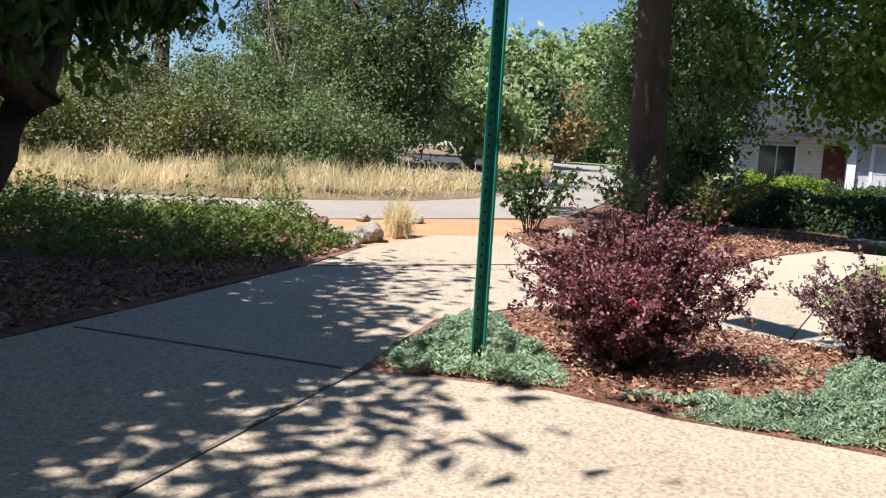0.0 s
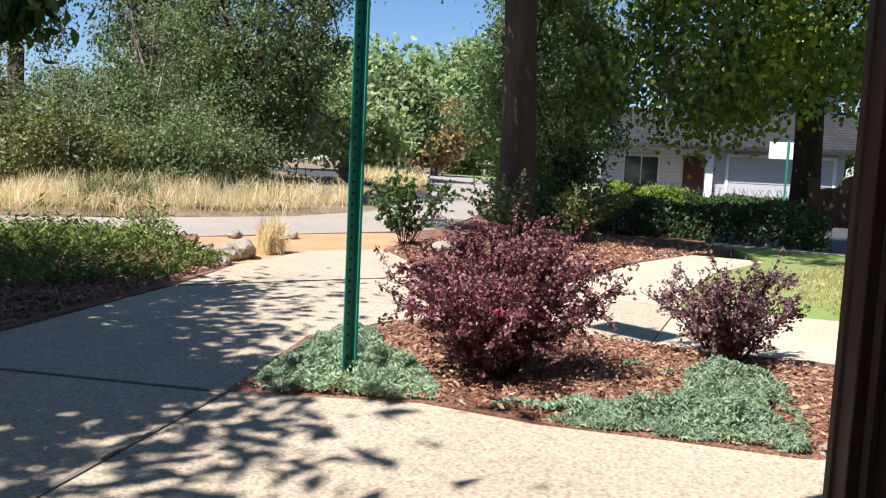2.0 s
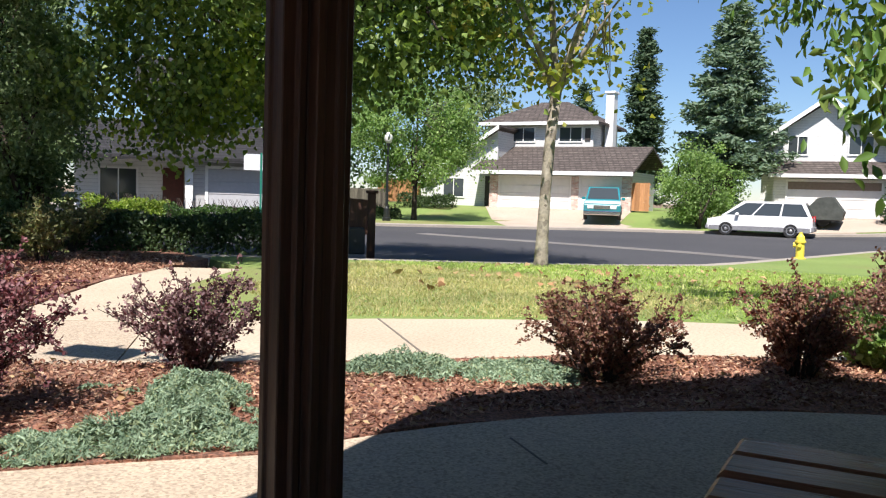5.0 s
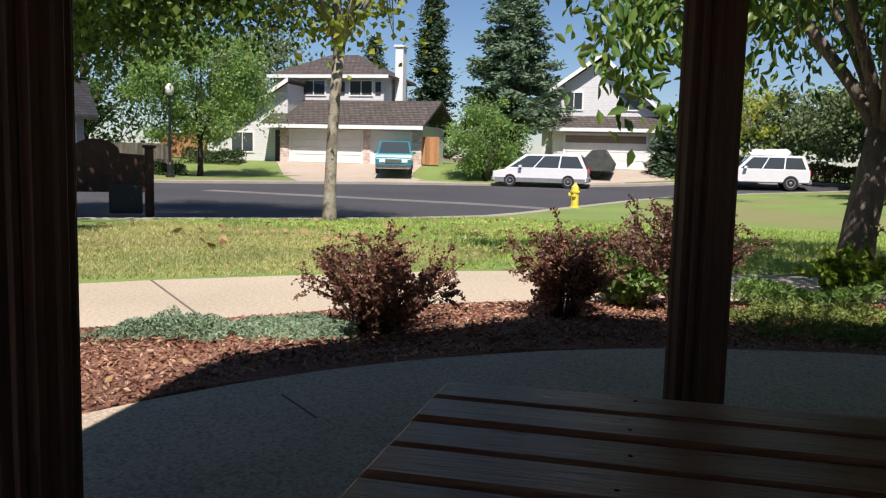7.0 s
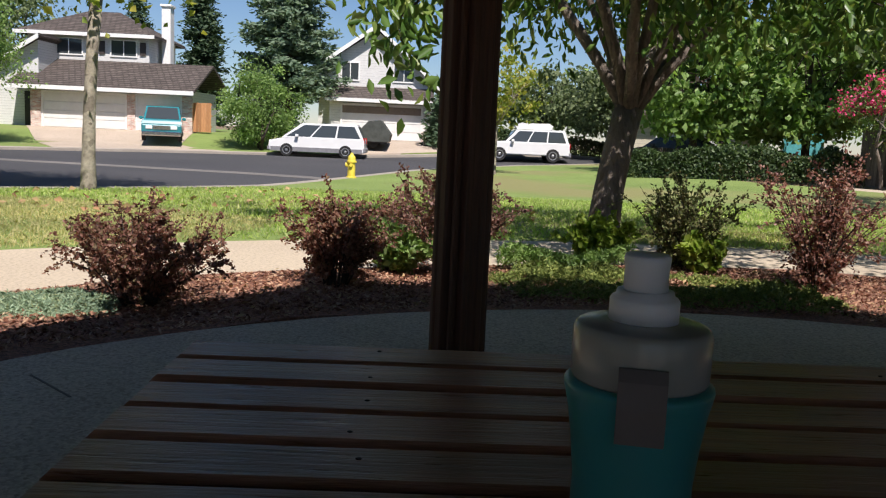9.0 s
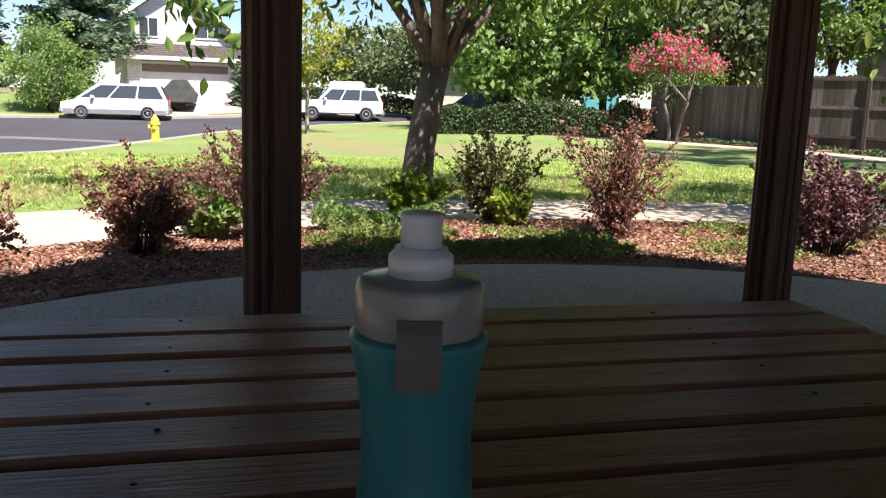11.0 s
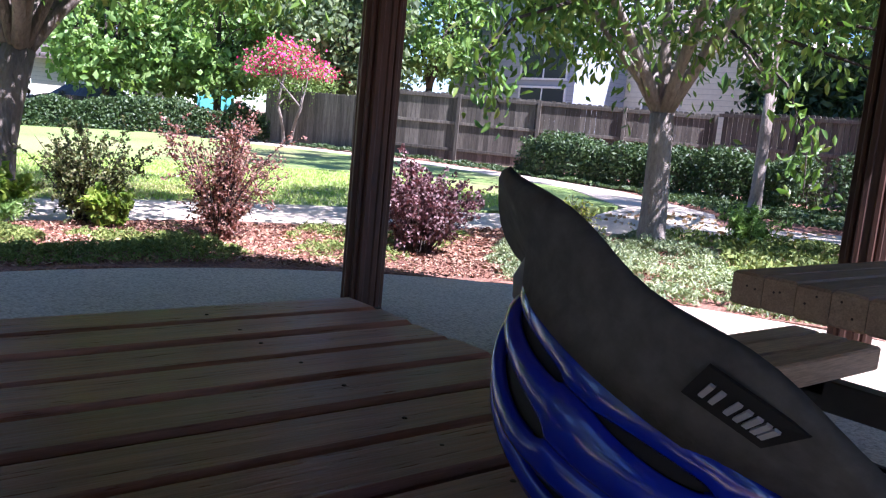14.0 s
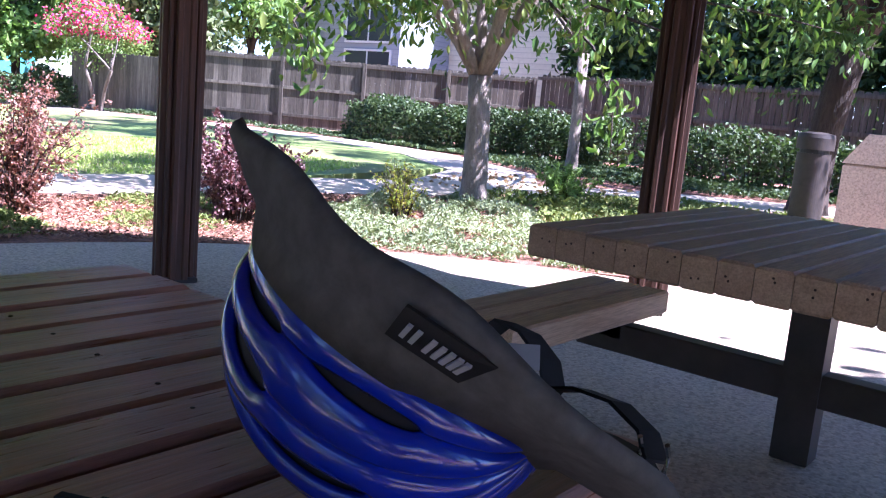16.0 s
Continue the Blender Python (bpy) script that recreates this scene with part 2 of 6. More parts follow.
# ---- mesh building ----
class M:
    def __init__(s):
        s.v, s.f = [], []

    def add(s, v, f):
        n = len(s.v)
        s.v += [tuple(p) for p in v]
        s.f += [tuple(i + n for i in q) for q in f]
        return s

    def box(s, x0, y0, z0, x1, y1, z1, bev=0.0, m=None):
        if bev:
            b = bev
            pts = []
            for z, k in ((z0, b), (z0 + b, 0), (z1 - b, 0), (z1, b)):
                pts += [(x0 + k, y0 + k, z), (x1 - k, y0 + k, z), (x1 - k, y1 - k, z), (x0 + k, y1 - k, z)]
            f = [(3, 2, 1, 0), (12, 13, 14, 15)]
            for r in range(3):
                for i in range(4):
                    j = (i + 1) % 4
                    f.append((r * 4 + i, r * 4 + j, r * 4 + 4 + j, r * 4 + 4 + i))
        else:
            pts = [(x, y, z) for z in (z0, z1) for x, y in ((x0, y0), (x1, y0), (x1, y1), (x0, y1))]
            f = [(3, 2, 1, 0), (4, 5, 6, 7), (0, 1, 5, 4), (1, 2, 6, 5), (2, 3, 7, 6), (3, 0, 4, 7)]
        if m is not None:
            pts = [m @ Vector(p) for p in pts]
        return s.add(pts, f)

    def tube(s, pts, rad, sides=8, wob=0.0, rng=None):
        """A round bar through points, with a radius at each, closed at both ends."""
        pts = [Vector(p) for p in pts]
        v, f = [], []
        up = Vector((0.31, 0.17, 0.93))
        for i, p in enumerate(pts):
            d = (pts[min(i + 1, len(pts) - 1)] - pts[max(i - 1, 0)]).normalized()
            a = d.cross(up if abs(d.dot(up)) < 0.95 else Vector((1, 0, 0))).normalized()
            b = d.cross(a)
            for k in range(sides):
                t = 2 * math.pi * k / sides
                r = rad[i] * (1 + (wob * (rng.random() - 0.5) if rng else 0))
                v.append(p + (a * math.cos(t) + b * math.sin(t)) * r)
        for i in range(len(pts) - 1):
            for k in range(sides):
                j = (k + 1) % sides
                f.append((i * sides + k, i * sides + j, (i + 1) * sides + j, (i + 1) * sides + k))
        f.append(tuple(range(sides))[::-1])
        f.append(tuple((len(pts) - 1) * sides + k for k in range(sides)))
        return s.add(v, f)

    def lathe(s, prof, sides=24, c=(0, 0)):
        """Turned about z: prof is (radius, z) from the bottom to the top."""
        v, f = [], []
        for r, z in prof:
            for k in range(sides):
                t = 2 * math.pi * k / sides
                v.append((c[0] + r * math.cos(t), c[1] + r * math.sin(t), z))
        for i in range(len(prof) - 1):
            for k in range(sides):
                j = (k + 1) % sides
                f.append((i * sides + k, i * sides + j, (i + 1) * sides + j, (i + 1) * sides + k))
        f.append(tuple(range(sides))[::-1])
        f.append(tuple((len(prof) - 1) * sides + k for k in range(sides)))
        return s.add(v, f)

    def prism(s, poly, lo, hi, axis="z", m=None):
        """An outline of (a, b) drawn out along an axis: z (a, b are x, y), y (x, z) or x (y, z)."""
        put = {"z": lambda a, b, t: (a, b, t), "y": lambda a, b, t: (a, t, b), "x": lambda a, b, t: (t, a, b)}[axis]
        n = len(poly)
        v = [put(a, b, t) for t in (lo, hi) for a, b in poly]
        f = [tuple(range(n))[::-1], tuple(range(n, 2 * n))] + [(i, (i + 1) % n, n + (i + 1) % n, n + i) for i in range(n)]
        if m is not None:
            v = [m @ Vector(p) for p in v]
        return s.add(v, f)


def mesh_of(name, m, mat, smooth=False):
    me = bpy.data.meshes.new(name)
    me.from_pydata(m.v, [], m.f)
    bm = bmesh.new()
    bm.from_mesh(me)
    bmesh.ops.recalc_face_normals(bm, faces=bm.faces)
    bm.to_mesh(me)
    bm.free()
    me.materials.append(mat)
    if smooth:
        me.polygons.foreach_set("use_smooth", [True] * len(me.polygons))
    return me


def part(name, m, mat, parent=None, label="", smooth=False, at=None):
    ob = new(name, mesh_of(name, m, mat, smooth) if isinstance(m, M) else m)
    if at is not None:
        ob.matrix_basis = at
    if parent:
        ob.parent = parent
    if label:
        ob["label"] = label
    return ob


def thing(name, label, category, at=(0, 0, 0), rz=0.0, group="", kind=""):
    ob = new(name)
    ob.empty_display_size = 0.1
    ob.matrix_basis = pose(*at, 0, 0, rz)
    return tagged(ob, label, category, group, kind)


def gz(x, y):
    """The lie of the land."""
    def st(a, b, t):
        t = min(1.0, max(0.0, (t - a) / (b - a)))
        return t * t * (3 - 2 * t)
    z = -0.28 * st(9, 21, x) * st(-13, -3, y) + 0.8 * st(44.2, 51, x) * st(-14, -2, y)
    return z + 0.6 * st(18, 45, y) * (1 - 0.9 * st(34, 44, x)) + 0.1 * st(-10, -30, y)


def sheet(name, poly, mat, dz=0.0, thick=0.12, step=1.0, label="", category="", kind="structure", wave=0.0):
    """A flat patch of ground with an edge, that follows the land."""
    bm = bmesh.new()
    bm.faces.new([bm.verts.new((x, y, 0)) for x, y in poly])
    xs, ys = [p[0] for p in poly], [p[1] for p in poly]
    for ax, lo, hi in ((0, min(xs), max(xs)), (1, min(ys), max(ys))):
        t = lo + step
        while t < hi:
            co, no = ((t, 0, 0), (1, 0, 0)) if ax == 0 else ((0, t, 0), (0, 1, 0))
            bmesh.ops.bisect_plane(bm, geom=bm.verts[:] + bm.edges[:] + bm.faces[:], plane_co=co, plane_no=no)
            t += step
    bmesh.ops.recalc_face_normals(bm, faces=bm.faces)
    if sum(f.normal.z for f in bm.faces) < 0:
        bmesh.ops.reverse_faces(bm, faces=bm.faces)
    if thick:
        r = bmesh.ops.extrude_face_region(bm, geom=bm.faces[:])
        low = [g for g in r["geom"] if isinstance(g, bmesh.types.BMVert)]
        top = set(low)
        for v in bm.verts:
            if v not in top:
                v.co.z -= thick
    for v in bm.verts:
        w = wave * noise.noise((v.co.x * 1.3, v.co.y * 1.3, 0)) if wave else 0
        v.co.z += gz(v.co.x, v.co.y) + dz + w
    bmesh.ops.recalc_face_normals(bm, faces=bm.faces)
    me = bpy.data.meshes.new(name)
    bm.to_mesh(me)
    bm.free()
    me.materials.append(mat)
    return tagged(new(name, me), label, category, kind=kind)


def inside(poly, p):
    p = np.asarray(p)
    r = np.zeros(len(p), bool)
    for (x0, y0), (x1, y1) in zip(poly, poly[1:] + poly[:1]):
        if y0 == y1:
            continue
        c = ((y0 > p[:, 1]) != (y1 > p[:, 1])) & (p[:, 0] < (x1 - x0) * (p[:, 1] - y0) / (y1 - y0) + x0)
        r ^= c
    return r


def scatter(poly, n, rng):
    """n random places inside an outline."""
    xs, ys = [p[0] for p in poly], [p[1] for p in poly]
    out = np.zeros((0, 2))
    while len(out) < n:
        q = np.column_stack((rng.uniform(min(xs), max(xs), 2 * n), rng.uniform(min(ys), max(ys), 2 * n)))
        out = np.vstack((out, q[inside(poly, q)]))
    return out[:n]


def unit(a):
    return a / np.maximum(np.linalg.norm(a, axis=1, keepdims=True), 1e-9)


def leaves_mesh(name, c, axis, length, width, mat, rng, six=False, fold=0.25):
    """Many leaves in one mesh: centre, direction of the midrib, length and width of each."""
    n = len(c)
    axis = unit(axis)
    side = unit(np.cross(axis, unit(rng.normal(size=(n, 3)))))
    nor = np.cross(axis, side)
    L, W = np.reshape(length, (-1, 1)) * np.ones((n, 1)), np.reshape(width, (-1, 1)) * np.ones((n, 1))
    if six:
        up = nor * W * fold
        rows = [c - axis * L / 2, c - axis * L * 0.12 + side * W / 2 + up, c + axis * L * 0.22 + side * W * 0.36 + up * 0.7,
                c + axis * L / 2 - nor * L * 0.08, c + axis * L * 0.22 - side * W * 0.36 + up * 0.7, c - axis * L * 0.12 - side * W / 2 + up]
        k, fl = 6, [(0, 1, 2, 3), (0, 3, 4, 5)]
    else:
        rows = [c - axis * L / 2, c + side * W / 2 + nor * W * fold, c + axis * L / 2, c - side * W / 2 + nor * W * fold]
        k, fl = 4, [(0, 1, 2), (0, 2, 3)]
    v = np.stack(rows, 1).reshape(-1, 3).astype(np.float32)
    base = np.arange(n)[:, None, None] * k
    f = (base + np.array(fl)[None]).reshape(-1, len(fl[0]))
    me = bpy.data.meshes.new(name)
    me.vertices.add(len(v))
    me.vertices.foreach_set("co", v.ravel())
    me.loops.add(f.size)
    me.loops.foreach_set("vertex_index", f.ravel().astype(np.int32))
    me.polygons.add(len(f))
    me.polygons.foreach_set("loop_start", (np.arange(len(f)) * f.shape[1]).astype(np.int32))
    me.update(calc_edges=True)
    me.materials.append(mat)
    return me


def tree(name, label, base, h, r, fork, crown, radii, n, leaf, mat, bark=None, seed=1, lean=(0, 0), limbs=6, clump=0.45, six=False, hang=0.4,
         nclump=70, shell=0.55, group="", stems=1, low=None, flowers=None):
    """A tree: a tapered trunk, limbs that fork into the crown, and a crown of leaf clumps with gaps.
    crown: the crown's middle above the base; radii: its half sizes; n leaves of size leaf (length, width)."""
    rng = np.random.default_rng(seed)
    bark = bark or BARK
    t = thing(name, label, "tree" if "bush" not in name and "shrub" not in name else "bush", (base[0], base[1], gz(*base)), 0, group)
    tr = M()
    cc, rr = np.array(crown, float), np.array(radii, float)
    tops = []
    for s in range(stems):
        ox, oy = (rng.normal(0, 0.25, 2) * (stems > 1))
        fx, fy = lean[0] + ox * 2, lean[1] + oy * 2
        pts = [(ox + fx * k * k, oy + fy * k * k, -0.1 + (fork + 0.1) * k) for k in (0, 0.06, 0.2, 0.45, 0.7, 1.0)]
        tr.tube(pts, [r * 1.45, r * 1.2, r, r * 0.92, r * 0.88, r * 0.9], 12, 0.08, rng)
        tops.append(np.array(pts[-1]))
    d = unit(rng.normal(size=(nclump, 3)))
    q = cc + d * rr * (shell + (1 - shell) * rng.random((nclump, 1))) * (0.82 + 0.3 * rng.random((nclump, 1)))
    for i in range(limbs):
        top = tops[i % len(tops)]
        end = q[rng.integers(nclump)] * 0.55 + (cc + np.array([0, 0, rr[2] * 0.3])) * 0.45 if i else cc + np.array([0, 0, rr[2] * 0.6])
        a = 2 * math.pi * i / limbs + rng.random()
        end = np.array([cc[0] + rr[0] * 0.6 * math.cos(a), cc[1] + rr[1] * 0.6 * math.sin(a), max(end[2], top[2] + 0.4)]) if i else end
        mid = top * 0.5 + end * 0.5 + np.array([0.12 * math.cos(a), 0.12 * math.sin(a), 0.1 * (end[2] - top[2])])
        r1 = r * (0.62 if i else 0.75) * (0.8 + 0.4 * rng.random()) * min(1.0, 7 / limbs)
        tr.tube([top - (0, 0, r * 0.6), top * 0.75 + mid * 0.25, mid, mid * 0.45 + end * 0.55, end], [r1, r1 * 0.85, r1 * 0.6, r1 * 0.38, r1 * 0.12], 8, 0.1, rng)
        for k in range(5):
            u = 0.35 + 0.6 * rng.random()
            s0 = mid * (1 - u) + end * u
            g = q[np.argmin(np.linalg.norm(q - s0 - rng.normal(0, 0.5, 3) * rr, axis=1))]
            m1 = s0 * 0.5 + g * 0.5 + rng.normal(0, 0.05, 3) * rr
            tr.tube([s0, m1, g], [r1 * 0.32, r1 * 0.2, r1 * 0.05], 5)
    part("trunk", tr, bark, t, smooth=True)
    if low is not None:
        q[:, 2] = np.maximum(q[:, 2], low + rng.random(nclump) * 0.5)
    who = rng.integers(0, nclump, n)
    sz = clump * (0.55 + 0.9 * rng.random(nclump))
    off = rng.normal(size=(n, 3)) * (sz[who] * 0.55)[:, None]
    off[:, 2] *= 0.75
    c = q[who] + off
    c[:, 2] = np.maximum(c[:, 2], 0.05)
    ax = rng.normal(size=(n, 3)) + unit(off) * 0.5
    ax[:, 2] -= hang * 1.6
    s = 0.7 + 0.6 * rng.random(n)
    part("crown", leaves_mesh("crown", c, ax, leaf[0] * s, leaf[1] * s, mat, rng, six), mat, t)
    if flowers:
        k = len(c) // flowers[1]
        up = c[:, 2] > np.quantile(c[:, 2], 0.4)
        cf = c[up][:k] + rng.normal(0, 0.08, (len(c[up][:k]), 3))
        part("blossom", leaves_mesh("blossom", cf, rng.normal(size=cf.shape), 0.11, 0.09, flowers[0], rng), flowers[0], t)
    return t


def shrub(label, base, h, w, n, mat, seed, leaf=(0.032, 0.022), stems=40, upright=0.5, group="", name="shrub", bark=None, cat="bush", bare=0.25):
    """An arching shrub: many thin stems from one root, with small leaves along them."""
    rng = np.random.default_rng(seed)
    t = thing(name, label, cat, (base[0], base[1], gz(*base)), 0, group)
    st = M()
    cs, ax = [], []
    per = n // stems
    for i in range(stems):
        a = 2 * math.pi * rng.random()
        long = 1.0 + (0.22 * rng.random() if rng.random() < 0.35 else 0.0)
        out = (rng.random() ** 0.6) * w * long
        hh = h * (0.62 + 0.38 * rng.random()) * long * (1 - 0.45 * min(out / w, 1.1) ** 2 * (1 - upright))
        end = np.array([out * math.cos(a), out * math.sin(a), hh])
        mid = np.array([end[0] * 0.35, end[1] * 0.35, hh * 0.6]) + rng.normal(0, 0.03, 3)
        b0 = np.array([0.06 * math.cos(a), 0.06 * math.sin(a), -0.03])
        tt = np.linspace(0, 1, 7)[:, None]
        pts = (1 - tt) ** 2 * b0 + 2 * tt * (1 - tt) * mid + tt ** 2 * end
        st.tube(pts, list(0.008 * (1 - 0.8 * tt[:, 0])), 4)
        for k in range(6):
            u = bare + (1 - bare) * rng.random()
            p = (1 - u) ** 2 * b0 + 2 * u * (1 - u) * mid + u * u * end
            dv = unit(rng.normal(size=(1, 3)) + np.array([[math.cos(a), math.sin(a), 0.6]]))[0] * (0.10 + 0.16 * rng.random()) * h
            st.tube([p, p + dv], [0.003, 0.0012], 3)
            m = per // 8
            uu = rng.random((m, 1))
            cs.append(p + dv * uu + rng.normal(0, 0.012, (m, 3)))
            ax.append(rng.normal(size=(m, 3)) + dv / np.linalg.norm(dv))
        m = per // 4
        uu = bare + (1 - bare) * rng.random((m, 1))
        cs.append((1 - uu) ** 2 * b0 + 2 * uu * (1 - uu) * mid + uu ** 2 * end + rng.normal(0, 0.014, (m, 3)))
        ax.append(rng.normal(size=(m, 3)))
    tagged(part("branchwork", st, bark or BARK, t), kind="stuff")
    c, ax = np.vstack(cs), np.vstack(ax)
    c[:, 2] = np.maximum(c[:, 2], 0.02)
    s = 0.7 + 0.6 * rng.random(len(c))
    part("foliage", leaves_mesh("foliage", c, ax, leaf[0] * s, leaf[1] * s, mat, rng), mat, t)
    return t


def carpet(name, label, poly, n, h, mat, seed, size=(0.07, 0.016), mound=0.6, kind="stuff", cat="ground cover", lift=0.0, flat=0.5, patchy=0.0, edge=0.0):
    """Low plants that cover an outline: tufts of small sprays, taller in the middle of soft mounds."""
    rng = np.random.default_rng(seed)
    p = scatter(poly, n, rng)
    xs = np.array([noise.noise((x * 1.7 + seed, y * 1.7, 3.0)) for x, y in p])
    top = h * np.clip(0.62 + mound * xs, 0.12, 1.3)
    if edge:
        far = np.full(n, 9.0)
        for a, b in zip(poly, poly[1:] + poly[:1]):
            a, b = np.array(a), np.array(b)
            u = np.clip(((p - a) @ (b - a)) / max(1e-9, (b - a) @ (b - a)), 0, 1)[:, None]
            far = np.minimum(far, np.linalg.norm(p - a - u * (b - a), axis=1))
        far = far + 0.10 * np.array([noise.noise((x * 6, y * 6, 8.0)) for x, y in p])
        top = top * np.clip(0.2 + 0.8 * far / edge, 0.15, 1)
        top = top * (0.9 + 0.75 * np.array([noise.noise((x * 11, y * 11, 2.0)) for x, y in p]))
        keep = far > 0.03 * rng.random(n)
        p, top, xs = p[keep], top[keep], xs[keep]
        n = len(p)
    if patchy:
        keep = xs + 0.5 * np.array([noise.noise((x * 5.1, y * 5.1, seed)) for x, y in p]) > patchy - 0.5 + 0.12 * rng.random(n)
        p, top = p[keep], top[keep]
        n = len(p)
    z = np.array([gz(x, y) for x, y in p]) + lift + top * (0.25 + 0.75 * rng.random(n) ** 0.6)
    c = np.column_stack((p, z))
    ax = rng.normal(size=(n, 3))
    ax[:, 2] = np.abs(ax[:, 2]) * flat + 0.25
    s = 0.6 + 0.8 * rng.random(n)
    return tagged(new(name, leaves_mesh(name, c, ax, size[0] * s, size[1] * s, mat, rng)), label, cat, kind=kind)


# ---- leaf colours ----
PURPLE = leaf_mat("burgundy_leaves", [(0.10, 0.028, 0.038), (0.18, 0.068, 0.078), (0.30, 0.17, 0.18), (0.13, 0.042, 0.052)], 0.5, 0.25, (1.0, 0.45, 0.5))
BRONZE = leaf_mat("bronze_leaves", [(0.15, 0.062, 0.05), (0.26, 0.12, 0.088), (0.35, 0.20, 0.145), (0.15, 0.12, 0.05)], 0.5, 0.28, (1.0, 0.6, 0.4))
PLUM = leaf_mat("plum_leaves", [(0.09, 0.04, 0.048), (0.16, 0.085, 0.09), (0.27, 0.18, 0.175), (0.08, 0.035, 0.04)], 0.45, 0.2, (1.0, 0.5, 0.5))
SUNNYGREEN = leaf_mat("sunny_ground_cover", [(0.15, 0.20, 0.08), (0.24, 0.29, 0.14), (0.36, 0.38, 0.22), (0.20, 0.26, 0.17)], 0.7, 0.15)
PINKISH = leaf_mat("rosy_leaves", [(0.16, 0.075, 0.062), (0.26, 0.135, 0.11), (0.36, 0.22, 0.175), (0.16, 0.115, 0.055)], 0.5, 0.3, (1.0, 0.6, 0.5))
BLUEGREEN = leaf_mat("blue_green_juniper", [(0.13, 0.20, 0.13), (0.22, 0.31, 0.21), (0.33, 0.43, 0.31), (0.24, 0.27, 0.13)], 0.75, 0.15, (1, 1, 0.8))
JUNIPER = leaf_mat("green_juniper", [(0.085, 0.12, 0.028), (0.16, 0.205, 0.05), (0.27, 0.30, 0.085)], 0.7, 0.15)
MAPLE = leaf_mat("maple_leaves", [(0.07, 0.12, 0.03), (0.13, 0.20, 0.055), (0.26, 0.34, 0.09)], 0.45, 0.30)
THICKET = leaf_mat("evergreen_leaves", [(0.07, 0.11, 0.05), (0.12, 0.175, 0.08), (0.22, 0.28, 0.14)], 0.65, 0.35, (0.9, 1.0, 0.6))
CHERRY = leaf_mat("cherry_leaves", [(0.05, 0.11, 0.02), (0.09, 0.17, 0.035), (0.14, 0.23, 0.05), (0.22, 0.26, 0.07)], 0.38, 0.26)
DEEP = leaf_mat("deep_green_leaves", [(0.035, 0.075, 0.02), (0.06, 0.115, 0.028), (0.095, 0.16, 0.045)], 0.5, 0.3)
OAK = leaf_mat("oak_leaves", [(0.07, 0.10, 0.045), (0.13, 0.17, 0.08), (0.25, 0.29, 0.15)], 0.68, 0.3, (0.9, 1.0, 0.6))
OLIVE = leaf_mat("olive_scrub", [(0.08, 0.105, 0.035), (0.14, 0.165, 0.06), (0.22, 0.22, 0.10), (0.15, 0.13, 0.06)], 0.7, 0.2)
PALEGREEN = leaf_mat("pale_poplar_leaves", [(0.17, 0.23, 0.11), (0.27, 0.34, 0.17), (0.38, 0.42, 0.25)], 0.5, 0.35, (0.9, 1.0, 0.6))
FRESH = leaf_mat("fresh_green_leaves", [(0.11, 0.19, 0.05), (0.18, 0.28, 0.08), (0.28, 0.38, 0.14)], 0.5, 0.35)
YELLOWGREEN = leaf_mat("yellowing_leaves", [(0.18, 0.24, 0.04), (0.28, 0.31, 0.06), (0.38, 0.33, 0.07), (0.13, 0.20, 0.04)], 0.5, 0.45)
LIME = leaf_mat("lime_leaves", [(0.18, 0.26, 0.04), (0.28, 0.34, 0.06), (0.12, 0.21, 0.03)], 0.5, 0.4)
CONIFER = leaf_mat("conifer_needles", [(0.035, 0.07, 0.035), (0.06, 0.10, 0.05), (0.09, 0.13, 0.07)], 0.7, 0.1)
CEDARLEAF = leaf_mat("blue_cedar_needles", [(0.09, 0.15, 0.09), (0.14, 0.20, 0.13), (0.19, 0.25, 0.17)], 0.7, 0.15)
HEDGE = leaf_mat("hedge_leaves", [(0.03, 0.055, 0.02), (0.05, 0.085, 0.03), (0.095, 0.135, 0.055)], 0.5, 0.2)
STRAW = leaf_mat("dry_grass", [(0.50, 0.42, 0.25), (0.66, 0.57, 0.38), (0.76, 0.69, 0.50)], 0.8, 0.3, (1, 0.9, 0.6))
TANSCRUB = leaf_mat("tan_scrub", [(0.30, 0.20, 0.10), (0.38, 0.27, 0.14), (0.26, 0.22, 0.09)], 0.8, 0.25, (1, 0.8, 0.5))
GRASS = leaf_mat("lawn_blades", [(0.27, 0.38, 0.08), (0.37, 0.48, 0.13), (0.46, 0.54, 0.19), (0.52, 0.50, 0.26)], 0.6, 0.4)
DRYGRASS = leaf_mat("drying_lawn_blades", [(0.40, 0.36, 0.16), (0.52, 0.46, 0.25), (0.28, 0.31, 0.09)], 0.7, 0.3)
CHIPS = leaf_mat("bark_chips", [(0.11, 0.045, 0.03), (0.22, 0.10, 0.065), (0.36, 0.20, 0.13), (0.52, 0.36, 0.25)], 0.9, 0.0)
FALLEN = leaf_mat("fallen_leaves", [(0.34, 0.22, 0.11), (0.48, 0.34, 0.19), (0.28, 0.14, 0.07)], 0.8, 0.1)
MAGENTA = leaf_mat("magenta_blossom", [(0.55, 0.025, 0.13), (0.68, 0.05, 0.19), (0.78, 0.14, 0.28)], 0.6, 0.15, (1, 0.5, 0.6))

